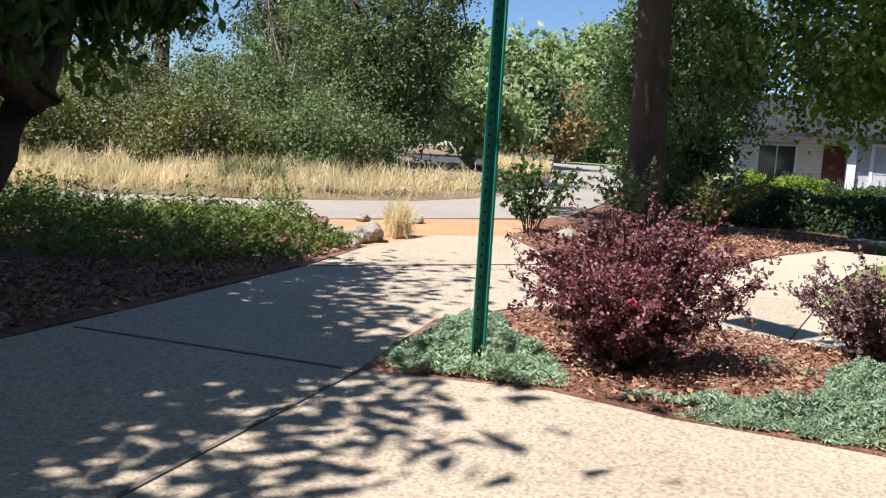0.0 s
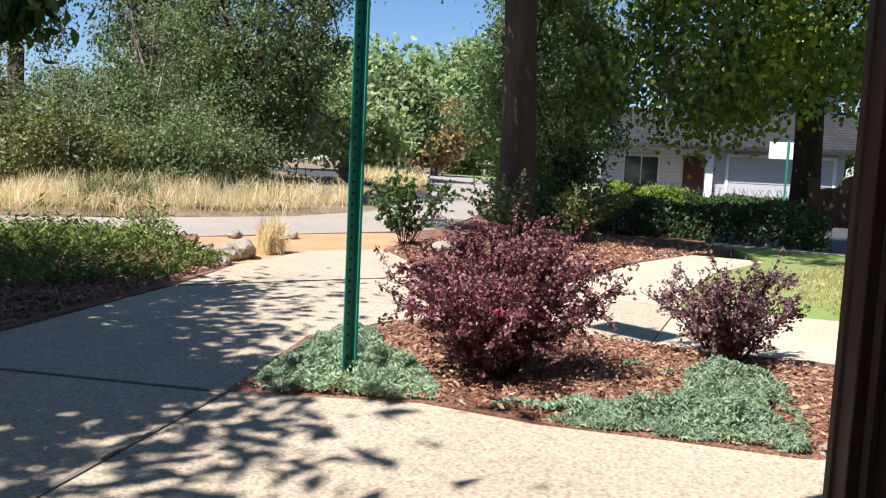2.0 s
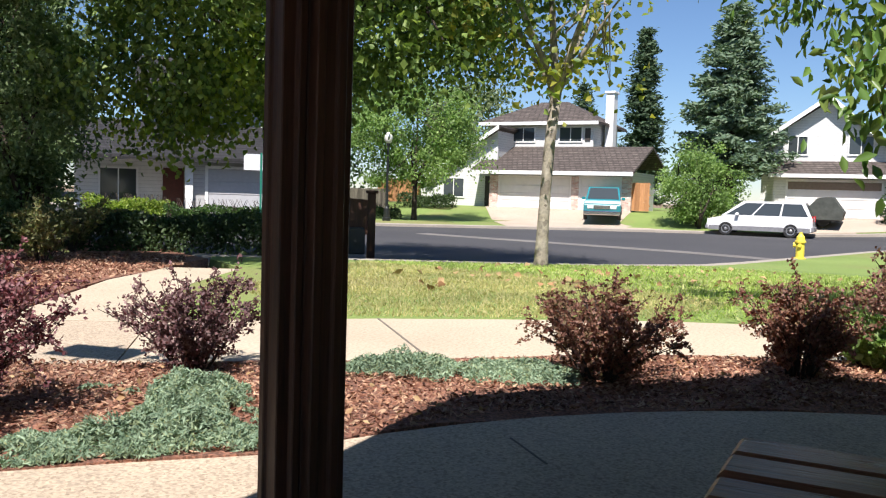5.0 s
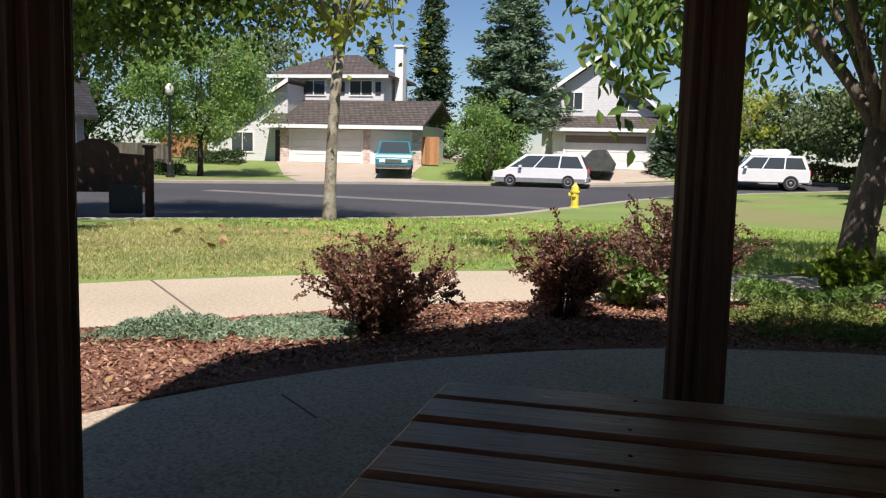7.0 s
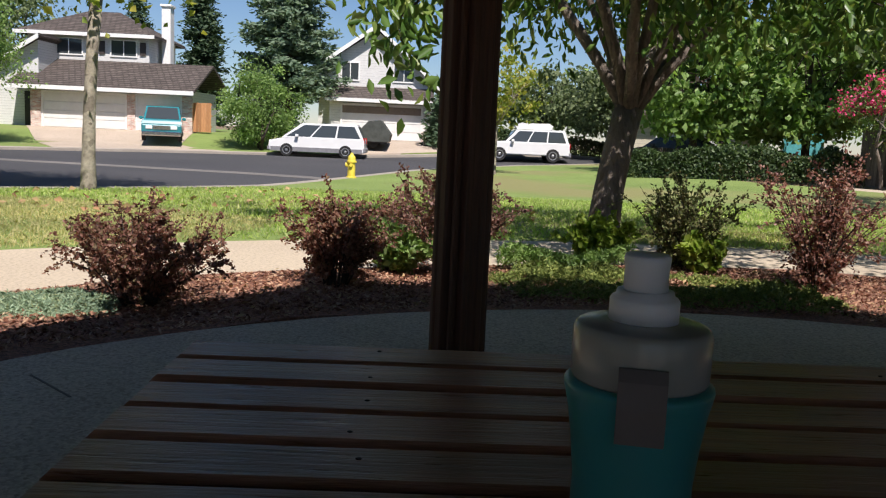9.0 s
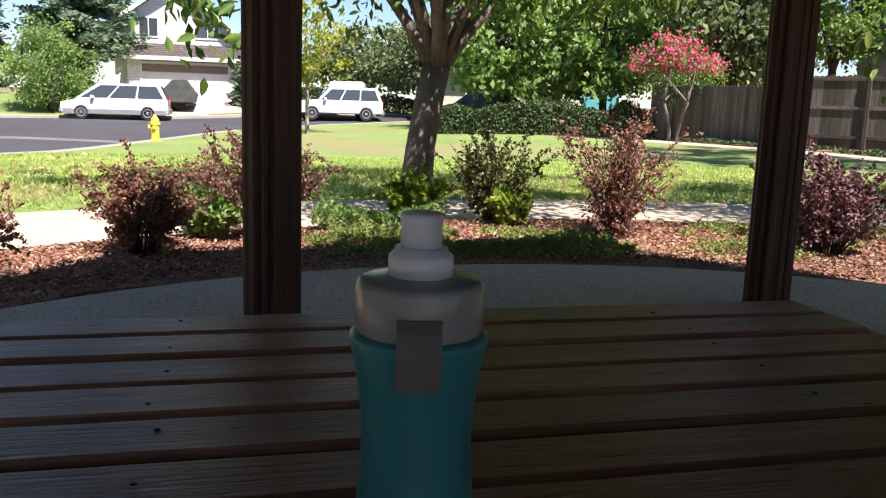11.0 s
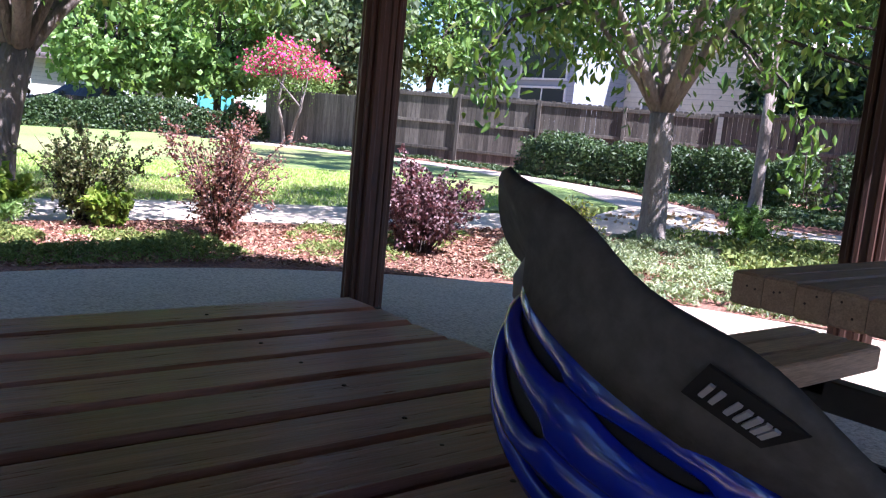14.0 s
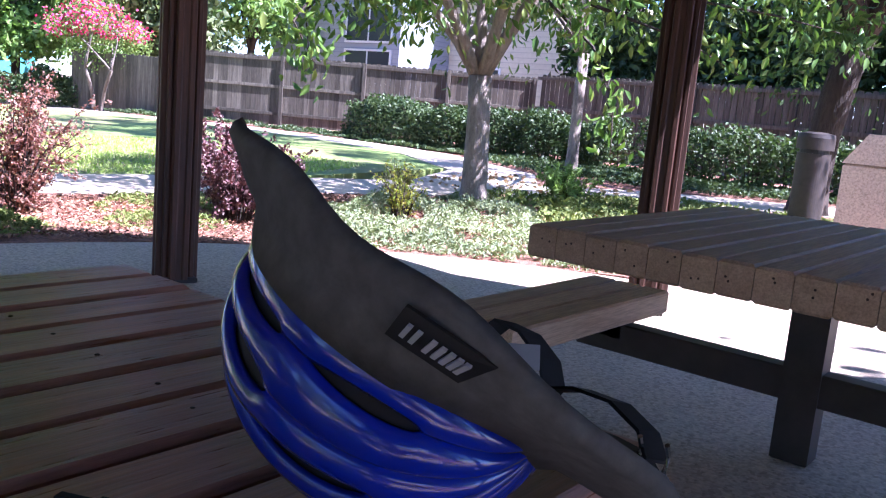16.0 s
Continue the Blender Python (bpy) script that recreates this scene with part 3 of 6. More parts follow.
# ---- ground ----
near_kerb = [(10.4, 9.8), (11.1, 8.7), (12.3, 7.5), (14.4, 5.7), (16.5, 4.5), (19, 3.35), (24.7, 1.75), (30, 0.3), (35, -1.5), (40, -4.6), (43.0, -9), (44.2, -15), (44.6, -30)]
far_kerb = [(52.5, -30), (51, -17), (49, -9), (46.9, -1.5), (45.2, 3), (43.4, 8.3), (40.3, 13), (36.3, 17.4), (31.5, 22), (28, 30), (25, 60)]

gr = M()
GX = [-60, -40, -25, -15, -8] + [k * 1.5 for k in range(-3, 42)] + [66, 75, 90, 120, 170, 260, 400]
GY = [-300, -160, -90, -60, -40] + [k * 2.0 for k in range(-16, 33)] + [75, 90, 120, 180, 300]
for y in GY:
    for x in GX:
        gr.v.append((x, y, gz(x, y) - 0.17 - (0.02 * noise.noise((x * 0.7, y * 0.7, 0)) if -8 < x < 25 else 0)))
for j in range(len(GY) - 1):
    for i in range(len(GX) - 1):
        a = j * len(GX) + i
        gr.f.append((a, a + 1, a + len(GX) + 1, a + len(GX)))
ground = tagged(part("ground", gr, SOIL), "dry brown earth that the park and houses stand on", "ground", kind="structure")

CX, CY, CR = 1.30, -1.75, 4.13
arc = [(CX + CR * math.cos(radians(a)), CY + CR * math.sin(radians(a))) for a in range(0, 360, 6)]
slab = tagged(part("floor", M().prism(arc, -0.2, 0.0), CONCRETE), "round exposed aggregate concrete floor of the park shelter", "floor", kind="structure")

walk_near = [(3.75, 3.95), (4.3, 3.25), (5.0, 2.5), (5.7, 1.75), (6.4, 0.8), (7.0, -0.5), (7.4, -2.0), (7.45, -3.5), (7.2, -5.0), (6.9, -6.5), (6.5, -8.3), (5.9, -10), (4.8, -11.6), (3.2, -12.9), (0, -14.3), (-6, -15.5)]
walk_far = [(5.0, 5.0), (5.6, 4.45), (6.3, 3.7), (6.95, 2.85), (7.8, 1.65), (8.45, 0.3), (8.85, -1.5), (8.95, -3.5), (8.7, -5.5), (8.35, -7.3), (7.9, -9.0), (7.2, -11), (6.0, -12.9), (4.2, -14.3), (0.5, -15.9), (-6, -17)]
sheet("pavement", walk_near + walk_far[::-1], WALK, 0.0, 0.15, 3.0, "pale curving concrete footpath round the shelter", "footpath")
north = [(-2.6, 1.2), (-1.6, 3.0), (-0.59, 4.48), (0.23, 5.44), (1.36, 6.85), (2.2, 8.1), (3.3, 9.2), (4.3, 9.3), (4.1, 8.2), (3.75, 7.0), (4.35, 6.0), (4.99, 5.01),
         (3.74, 3.96), (3.2, 4.85), (2.5, 5.1), (1.75, 4.75), (1.0, 3.72), (1.76, 3.26), (2.1, 2.8), (2.5, 2.43), (2.86, 2.06), (2.45, 2.2), (1.3, 2.36), (0.2, 2.22), (-1.0, 1.65)]
sheet("walkway", north, CONCRETE, -0.004, 0.15, 3.0, "wide exposed aggregate walkway leading to the shelter", "walkway")
sheet("spur_walk", [(5.02, 5.02), (4.4, 6.03), (6.9, 7.7), (8.5, 8.4), (9.0, 7.6), (7.2, 6.75), (5.62, 5.6)], WALK, -0.006, 0.12, 3.0, "short concrete spur from the footpath to the street", "footpath")
sheet("park_path", [(-30, 14.0), (-14, 12.6), (0.67, 11.35), (2.5, 11.0), (6.5, 12.0), (9.2, 15.4), (15.6, 24.3), (21, 34), (28, 48), (25.6, 49), (18, 34.6), (12.0, 23.2), (7.2, 16.4), (4.9, 14.7), (2, 13.9), (-14, 15.4), (-30, 17)],
      PATH, -0.01, 0.1, 3.0, "pale worn asphalt path through the park", "path")
sheet("dirt_patch", [(3.3, 9.2), (2.3, 8.2), (1.9, 8.9), (2.5, 11.02), (5.6, 11.78), (5.2, 10.2), (4.3, 9.3)], DIRT, -0.03, 0.1, 1.0, "bare orange dirt between walkway and path", "dirt", wave=0.02)
sheet("far_walk", [(7.95, -9.2), (9.2, -11.6), (12.2, -13.6), (16, -14.2), (19.5, -14.0), (24.5, -11.8), (25, -12.9), (19.6, -15.2), (15.9, -15.5), (12, -15.0), (8.4, -13.0), (7.15, -11.2)],
      WALK, -0.008, 0.12, 3.0, "thin concrete footpath along the fence", "footpath")
lawn_east = walk_far[0:10] + [(9.3, -11.55), (12.3, -13.55), (16, -14.1), (19.5, -13.9), (24.5, -11.7), (30, -9.5), (43.2, -14)] + near_kerb[10:0:-1] + [(10.4, 9.4), (9.9, 8.98), (9.02, 7.6), (7.22, 6.73), (5.64, 5.58)]
sheet("lawn", lawn_east, TURF, 0.0, 0.15, 1.5, "mown lawn, green with dry yellow patches", "lawn")
sheet("mulch_bed", [(CX + 4.14 * math.cos(radians(a)), CY + 4.14 * math.sin(radians(a))) for a in range(-100, 68, 6)] + [(2.86, 2.06), (2.5, 2.43), (2.1, 2.8), (1.76, 3.26), (1.0, 3.72), (1.75, 4.74), (2.5, 5.09), (3.2, 4.84), (3.74, 3.94)] + [(x - 0.01, y) for x, y in walk_near[1:14]],
      MULCH, 0.0, 0.14, 0.5, "red-brown bark mulch planting bed round the shelter", "planting bed", wave=0.03)
sheet("mulch_bed_north", [(4.42, 6.05), (3.78, 7.0), (4.12, 8.2), (4.32, 9.32), (5.2, 10.2), (5.6, 11.76), (6.5, 11.98), (9.0, 15), (12, 15), (12, 12), (10.3, 9.8), (9.88, 9.0), (8.52, 8.42), (6.9, 7.72)],
      MULCH, 0.0, 0.14, 0.8, "dark mulch bed under the big tree", "planting bed", wave=0.04)
sheet("mulch_bed_west", [(-0.6, 4.5), (0.22, 5.46), (1.35, 6.87), (2.28, 8.2), (1.88, 8.9), (2.45, 10.98), (0.67, 11.33), (-14, 12.5), (-14, 2), (-2.7, 1.3), (-1.62, 3.02)],
      MULCH, 0.0, 0.14, 0.8, "dark mulch bed beside the walkway", "planting bed", wave=0.04)
sheet("mulch_bed_south", [(6.0, -10.1), (4.8, -11.7), (3.2, -13.0), (0, -14.4), (-6, -15.6), (-6, -20.5), (8, -19.5), (17, -20), (24, -14), (24.5, -13.1), (19.6, -15.3), (15.9, -15.6), (12, -15.1), (8.4, -13.1), (7.3, -11.4), (6.1, -13.0), (4.3, -14.4), (4.6, -13), (6.2, -10.5)][5:] ,
      MULCH, -0.03, 0.1, 1.5, "shaded mulch along the fence", "planting bed", wave=0.04)
road_poly = near_kerb + far_kerb + [(12, 60), (13, 30), (11.0, 18), (9.9, 12)]
sheet("road", road_poly, ASPHALT, -0.13, 0.05, 2.0, "smooth dark asphalt street curving past the park", "road")


def kerb(name, line, w=0.3, lab="pale concrete kerb along the street", up=0.0):
    m = M()
    pts = []
    for (x0, y0), (x1, y1) in zip(line, line[1:]):
        k = max(1, int(math.hypot(x1 - x0, y1 - y0) / 1.5))
        pts += [(x0 + (x1 - x0) * i / k, y0 + (y1 - y0) * i / k) for i in range(k)]
    pts.append(line[-1])
    v, f = [], []
    for i, (x, y) in enumerate(pts):
        a, b = pts[max(0, i - 1)], pts[min(len(pts) - 1, i + 1)]
        d = Vector((b[0] - a[0], b[1] - a[1])).normalized()
        nx, ny = -d.y, d.x
        z = gz(x, y)
        for o, dz in ((-w / 2, -0.3), (-w / 2, up - 0.01), (-w / 2 + 0.02, up + 0.012), (w / 2 - 0.03, up + 0.012), (w / 2, up - 0.02), (w / 2, -0.3)):
            v.append((x + nx * o, y + ny * o, z + dz))
    for i in range(len(pts) - 1):
        for k in range(5):
            f.append((i * 6 + k, i * 6 + k + 1, i * 6 + 7 + k, i * 6 + 6 + k))
    return tagged(part(name, m.add(v, f), KERB), lab, "kerb", kind="structure")


kerb("kerb_near", near_kerb)
kerb("kerb_far", far_kerb)
gut = [(28.7, 15.8), (28.2, 14), (27.1, 9), (26.3, 5.5), (25.4, 3.2), (24.4, 1.9)]
gm = [(x - 0.5, y) for x, y in gut] + [(x + 0.5, y) for x, y in gut[::-1]]
sheet("valley_gutter", gm, rough_mat("worn_gutter_concrete", (0.14, 0.13, 0.12), (0.20, 0.185, 0.165), 0.6, 30, 0.9, 0.2), -0.122, 0.05, 2.0, "pale concrete drain strip across the street", "gutter")
sheet("front_yard", [(43.8, 8.4), (47.3, -1.4), (49.4, -9), (51.4, -17), (53, -30), (90, -30), (90, 60), (25.6, 60), (28.4, 30), (31.8, 22.3), (36.6, 17.7), (40.6, 13.3)], TURF, -0.02, 0.1, 2.0, "front lawns of the houses across the street", "lawn")

# ---- shelter: posts, beams and roof ----
EH, RX, RY = 2.15, 0.9, -1.75          # eave height, middle of the shelter
POSTS = [(2.03, 1.27), (3.68, -0.41), (4.06, -2.98), (2.21, -4.83), (-0.38, -4.85), (-2.2, -3.02), (-2.2, -0.48), (-0.42, 1.32)]
shelter = thing("park_shelter", "octagonal open wooden shelter with dark fluted posts", "shelter")
pc, pb = 0.082, 0.109
side = [(-pc, pc), (-0.060, pc), (-0.057, pc - 0.008), (-0.050, pc - 0.008), (-0.046, pb), (-0.020, pb), (-0.016, pb - 0.008), (0.016, pb - 0.008), (0.020, pb), (0.046, pb), (0.050, pc - 0.008), (0.057, pc - 0.008), (0.060, pc)]
prof = [(a * c - b * d, a * d + b * c) for c, d in ((1, 0), (0, -1), (-1, 0), (0, 1)) for a, b in side]
post_me = mesh_of("post", M().prism(prof, 0.02, 2.1), POSTWOOD)
bv = bmesh.new()
bv.from_mesh(post_me)
bmesh.ops.bevel(bv, geom=[e for e in bv.edges if abs(e.verts[0].co.z - e.verts[1].co.z) > 1], offset=0.003, segments=1, affect="EDGES")
bv.to_mesh(post_me)
bv.free()
foot_me = mesh_of("post_base", M().box(-0.10, -0.10, 0, 0.10, 0.10, 0.03, 0.006), DARKSTEEL)
for x, y in POSTS:
    a = math.degrees(math.atan2(y - RY, x - RX))
    p = part("post", post_me, None, shelter, at=pose(x, y, 0, 0, 0, a))
    part("post_base", foot_me, None, p)
for i in range(8):
    (x0, y0), (x1, y1) = POSTS[i], POSTS[(i + 1) % 8]
    L = math.hypot(x1 - x0, y1 - y0)
    part("beam", M().box(-0.1, -0.07, 2.08, L + 0.1, 0.07, 2.22, 0.01), POSTWOOD, shelter, at=pose(x0, y0, 0, 0, 0, math.degrees(math.atan2(y1 - y0, x1 - x0))))
ROOFMAT = shingle_mat("roof_shingles", (0.10, 0.08, 0.065), (0.15, 0.12, 0.10), (0.04, 0.035, 0.03), 0.3, 0.14)
reach = [(24, 4.05), (60, 3.70), (112, 3.28), (157, 3.5), (203, 3.5), (250, 3.18), (300, 3.85), (340, 4.0)]
ring = [(RX + r * math.cos(radians(a)), RY + r * math.sin(radians(a))) for a, r in reach]
rf = M()
rf.v = [(x, y, EH) for x, y in ring] + [(RX, RY, 3.9)] + [(x, y, EH - 0.12) for x, y in ring] + [(RX, RY, 3.75)]
rf.f = [(i, (i + 1) % 8, 8) for i in range(8)] + [(9 + (i + 1) % 8, 9 + i, 17) for i in range(8)] + [(i, 9 + i, 9 + (i + 1) % 8, (i + 1) % 8) for i in range(8)]
part("roof", rf, ROOFMAT, shelter, "dark shingled eight-sided roof")


# ---- picnic tables ----
def picnic_table(label, at, mat, count, pitch, length, bench_x, rz=0.0, bench_len=1.0, bench_y=0.0, pw=None, legs=(-0.33, 0.33)):
    """A table of square timbers on a steel frame, with its two benches. Planks run along the local y axis; x = 0 at the outer edge."""
    t = thing("picnic_table", label, "picnic table", at, rz, "picnic tables")
    w = pw or pitch - 0.004
    me = mesh_of("plank", M().box(0, -length / 2, -0.0885, w, length / 2, 0, 0.007), mat)
    for i in range(count):
        part("plank", me, None, t, at=pose(-i * pitch - w, 0, 0.75 + 0.0012 * math.sin(i * 2.3), 0, 0, 0))
    wid = count * pitch
    for y in legs:
        part("leg", M().box(-wid / 2 - 0.06, y - 0.05, 0, -wid / 2 + 0.06, y + 0.05, 0.66, 0.006), DARKSTEEL, t)
        part("crossbar", M().box(-wid - bench_x - 0.3, y - 0.04, 0.20, bench_x + 0.3, y + 0.04, 0.31, 0.005), DARKSTEEL, t)
        part("top_rail", M().box(-wid + 0.08, y - 0.04, 0.60, -0.08, y + 0.04, 0.66, 0.005), DARKSTEEL, t)
        for b in (0.28, 0.62):
            bolt = M().tube([(-wid / 2 - 0.09, y + 0.02, b), (-wid / 2 + 0.09, y + 0.02, b)], [0.012, 0.012], 6)
            part("bolt", bolt, GALV, t)
        for sx in (-wid - bench_x - 0.17, bench_x + 0.17):
            part("bench_leg", M().box(sx - 0.05, y - 0.04, 0.25, sx + 0.05, y + 0.04, 0.365, 0.005), DARKSTEEL, t)
    bme = mesh_of("bench_plank", M().box(0, -bench_len / 2, -0.085, 0.10, bench_len / 2, 0, 0.007), mat)
    for sx in (bench_x, -wid - bench_x - 0.32):
        for k in range(3):
            part("bench_plank", bme, None, t, at=pose(sx + k * 0.108, bench_y, 0.45))
    return t


T1 = picnic_table("brown varnished timber picnic table with worn planks", (1.40, -0.547, 0), TABLEWOOD, 10, 0.0935, 1.207, 0.02, bench_len=1.2, pw=0.0845)
T2 = picnic_table("tan painted timber picnic table and bench in shade", (1.43, -3.06, 0), TANWOOD, 12, 0.0885, 1.40, 0.0, bench_len=1.0, bench_y=0.23, pw=0.0865, legs=(-0.20,))

NAIL = plain_mat("rusty_nail_head", (0.05, 0.028, 0.02), 0.8)
nail_me = mesh_of("nail_head", M().lathe([(0.0032, 0), (0.0022, 0.001)], 8), NAIL)
rn = random.Random(11)
for i in range(12):
    for k in range(2):
        part("nail_head", nail_me, None, T2, at=pose(-i * 0.0885 - 0.02 - 0.05 * rn.random(), 0.7, 0.69 + 0.045 * rn.random(), -90, 0, 0))
for i in range(10):
    for y in (-0.34, 0.34):
        part("nail_head", nail_me, None, T1, at=pose(-i * 0.0935 - 0.03 - 0.03 * rn.random(), y + 0.02 * rn.random(), 0.7505))

# ---- sign pole by the bed ----
pole = thing("sign_post", "green perforated steel channel post with a sign on top", "sign post", (1.54, 3.58, 0), 12)
ch = M()
ch.prism([(-0.04, -0.012), (-0.028, -0.012), (-0.018, 0.014), (0.018, 0.014), (0.028, -0.012), (0.04, -0.012), (0.04, -0.006), (0.031, -0.006), (0.022, 0.020), (-0.022, 0.020), (-0.031, -0.006), (-0.04, -0.006)], -0.2, 3.9)
part("channel", ch, GREENPAINT, pole)
HOLE = plain_mat("dark_hole", (0.006, 0.02, 0.015), 0.9)
hole_me = mesh_of("hole", M().lathe([(0.0068, 0), (0.0068, 0.001)], 10), HOLE)
for k in range(74):
    part("hole", hole_me, None, pole, at=pose(0, 0.0135, 0.1 + k * 0.0254 * 2, 90, 0, 0))
part("sign_panel", M().box(-0.022, -0.30, 3.32, -0.016, 0.30, 3.85), plain_mat("sign_back_aluminium", (0.6, 0.6, 0.6), 0.4, 0.8), pole)

# ---- trees and thickets, north ----
tree("tall_tree", "tall tree with a dark furrowed trunk in mulch", (6.85, 10.3), 11, 0.25, 6.2, (-1.4, -0.4, 6.9), (4.6, 4.0, 2.8), 24000, (0.15, 0.09), OAK, BARK, 3, (-0.35, 0.0), 7, 0.7)
ST = tree("shade_tree", "dark leaning tree overhanging the walkway", (-1.15, 6.3), 7, 0.21, 1.3, (-2.85, -1.90, 3.8), (3.0, 3.6, 1.9), 56000, (0.18, 0.085), CHERRY, BARK, 5, (0.56, 0.0), 8, 0.75, False, low=1.75, nclump=230, shell=0.42)
for e in ((-0.95, 6.25, 2.6), (-0.32, 6.3, 2.45), (-0.6, 6.35, 2.6), (-1.3, 6.0, 2.4)):
    o = ST.matrix_basis.translation
    a, b = Vector((-0.6, 6.3, 1.22)) - o, Vector(e) - o
    part("limb", M().tube([a, a * 0.6 + b * 0.4 + Vector((0.04, 0, -0.05)), b], [0.10, 0.075, 0.045], 9), BARK, ST)
tree("oak_tree", "dense dark green oak with low hanging branches", (6.5, 22.5), 10, 0.3, 2.0, (0.0, 0.0, 4.9), (2.5, 2.5, 4.8), 44000, (0.115, 0.06), OAK, BARK, 7, nclump=190, clump=0.55)
tree("oak_tree", "tall grey-green tree behind the thicket", (5.0, 31), 13, 0.3, 3.0, (0, 0, 7.5), (2.3, 2.3, 5.5), 22000, (0.15, 0.09), OAK, BARK, 8, nclump=100, clump=0.9)
tree("oak_tree", "tall slender tree with gaps of sky", (1.0, 33), 14, 0.3, 4.0, (0, 0, 8.8), (2.0, 2.0, 5.8), 14000, (0.15, 0.09), OAK, BARK, 9, nclump=80, clump=0.9)
tree("oak_tree", "tall slender tree with gaps of sky", (-3.2, 34), 13, 0.3, 4.0, (0, 0, 8.2), (1.9, 1.9, 5.4), 13000, (0.15, 0.09), OAK, BARK, 10, nclump=80, clump=0.9)
tree("oak_tree", "dark rounded tree far behind the thicket", (-11.5, 42), 8, 0.3, 2.0, (0, 0, 4.6), (4.5, 4.0, 3.4), 14000, (0.36, 0.22), DEEP, BARK, 11, nclump=80, clump=1.0)
tree("bare_tree", "half bare grey sapling in the thicket", (4.3, 25.5), 7, 0.07, 2.2, (0, 0, 4.8), (1.2, 1.2, 2.4), 1200, (0.14, 0.05), OLIVE, GREYBARK, 12, stems=3, limbs=9, clump=0.5)
for i, (x, y, rx, hh, mt) in enumerate([(-14, 26, 4, 3.2, OLIVE), (-8.5, 24, 3.2, 3.0, OLIVE), (-4.2, 22.5, 2.6, 3.2, OLIVE), (-0.6, 22, 2.4, 3.0, OLIVE), (2.6, 22, 2.2, 3.1, OAK), (-6.5, 29, 4, 3.6, PALEGREEN), (0.5, 27, 3.2, 3.4, OLIVE), (5.2, 26.5, 2.4, 3.6, OAK), (-20, 27, 5, 4.0, OAK), (-3.0, 25, 2.0, 3.0, TANSCRUB), (-2.4, 19.6, 1.6, 1.9, OLIVE), (1.2, 19.6, 1.5, 1.8, OLIVE), (-6.6, 20, 1.9, 2.0, OLIVE), (4.3, 19.4, 1.5, 1.9, OAK)]):
    tree("thicket_shrub", "wild olive-green shrub of a dense thicket", (x, y), hh, 0.07, 0.3, (0, 0, hh * 0.5), (rx, rx * 0.8, hh * 0.52), 12500, (0.10, 0.05), mt, GREYBARK, 40 + i, stems=3, limbs=9, nclump=80, clump=0.5, hang=0.0, group="thicket shrubs")
for i, (x, y, rx, hh, mt) in enumerate([(27.5, 62, 7, 9.5, PALEGREEN), (18.5, 60, 6, 9.0, PALEGREEN), (38, 66, 7, 10, PALEGREEN), (33, 55.5, 5.5, 9.5, PALEGREEN), (42, 60, 6, 10.5, PALEGREEN), (13, 62, 5, 8, PALEGREEN), (16.8, 37, 2.4, 5.0, OAK), (13.2, 33, 2.6, 4.2, PALEGREEN), (24, 45.5, 2.2, 4.2, TANSCRUB), (27.5, 57, 4, 5.5, OAK)]):
    tree("far_tree", "rounded pale green tree at the end of the path" if mt is PALEGREEN else "leafy tree beside the far path", (x, y), hh, 0.25, hh * 0.25, (0, 0, hh * 0.55), (rx, rx, hh * 0.47), 7500, (0.62 if hh > 6 else 0.28, 0.40 if hh > 6 else 0.18), mt, GREYBARK, 60 + i, nclump=90, clump=0.17 * rx + 0.2, hang=0.1)
tree("evergreen_shrub", "tall bushy dark green shrub behind the big trunk", (9.75, 13.95), 6, 0.1, 0.6, (0, 0, 2.7), (1.35, 1.5, 3.1), 30000, (0.10, 0.05), THICKET, BARK, 80, stems=3, limbs=7, nclump=110, clump=0.45)
tree("evergreen_shrub", "tall bushy dark green shrub near the houses", (12.6, 17.0), 6, 0.12, 0.6, (0, 0, 3.3), (1.35, 1.5, 3.4), 24000, (0.125, 0.065), THICKET, BARK, 81, stems=3, limbs=7, nclump=90, clump=0.5)
MP = tree("maple_tree", "broad dark maple with some lower leaves coloured lime as if sunlit", (14.2, 11.2), 10, 0.30, 3.2, (-1.2, -2.2, 6.0), (5.0, 4.7, 3.5), 48000, (0.125, 0.10), MAPLE, BARK, 82, (0.0, 0.1), 8, 0.95, nclump=150, low=2.3)
tree("birch_tree", "slender pale-barked tree with yellowing leaves", (13.75, 5.1), 7, 0.105, 3.0, (0, 0, 4.6), (1.9, 1.9, 1.9), 1300, (0.145, 0.12), YELLOWGREEN, PALEBARK, 83, (0.15, -0.1), 6, 0.5, nclump=45, low=2.5)
# ---- trees, east and south ----
CH1 = tree("cherry_tree", "spreading cherry tree with a forked grey trunk", (8.17, -1.93), 6, 0.155, 1.36, (0.1, -0.3, 3.8), (3.7, 3.6, 1.9), 21000, (0.125, 0.048), CHERRY, MIDBARK, 90, (0.1, -0.2), 12, 0.6, True, 0.7, nclump=170, low=1.7)
CH2 = tree("cherry_tree", "cherry tree with a smooth grey trunk and drooping leaves", (5.76, -7.8), 6, 0.145, 1.40, (0.1, 0.0, 3.6), (3.3, 3.3, 1.9), 19000, (0.125, 0.048), CHERRY, GREYBARK, 91, (0.05, 0.02), 9, 0.6, True, 0.7, nclump=170, low=1.7)
# this crown is made up above the view, offset to shade lawn and footpath
tree("young_tree", "slim tree in shade beside the fence", (8.4, -14.2), 8, 0.11, 2.2, (3.2, 1.2, 7.2), (5.5, 3.6, 2.6), 30000, (0.13, 0.065), DEEP, GREYBARK, 92, nclump=80, low=1.9)
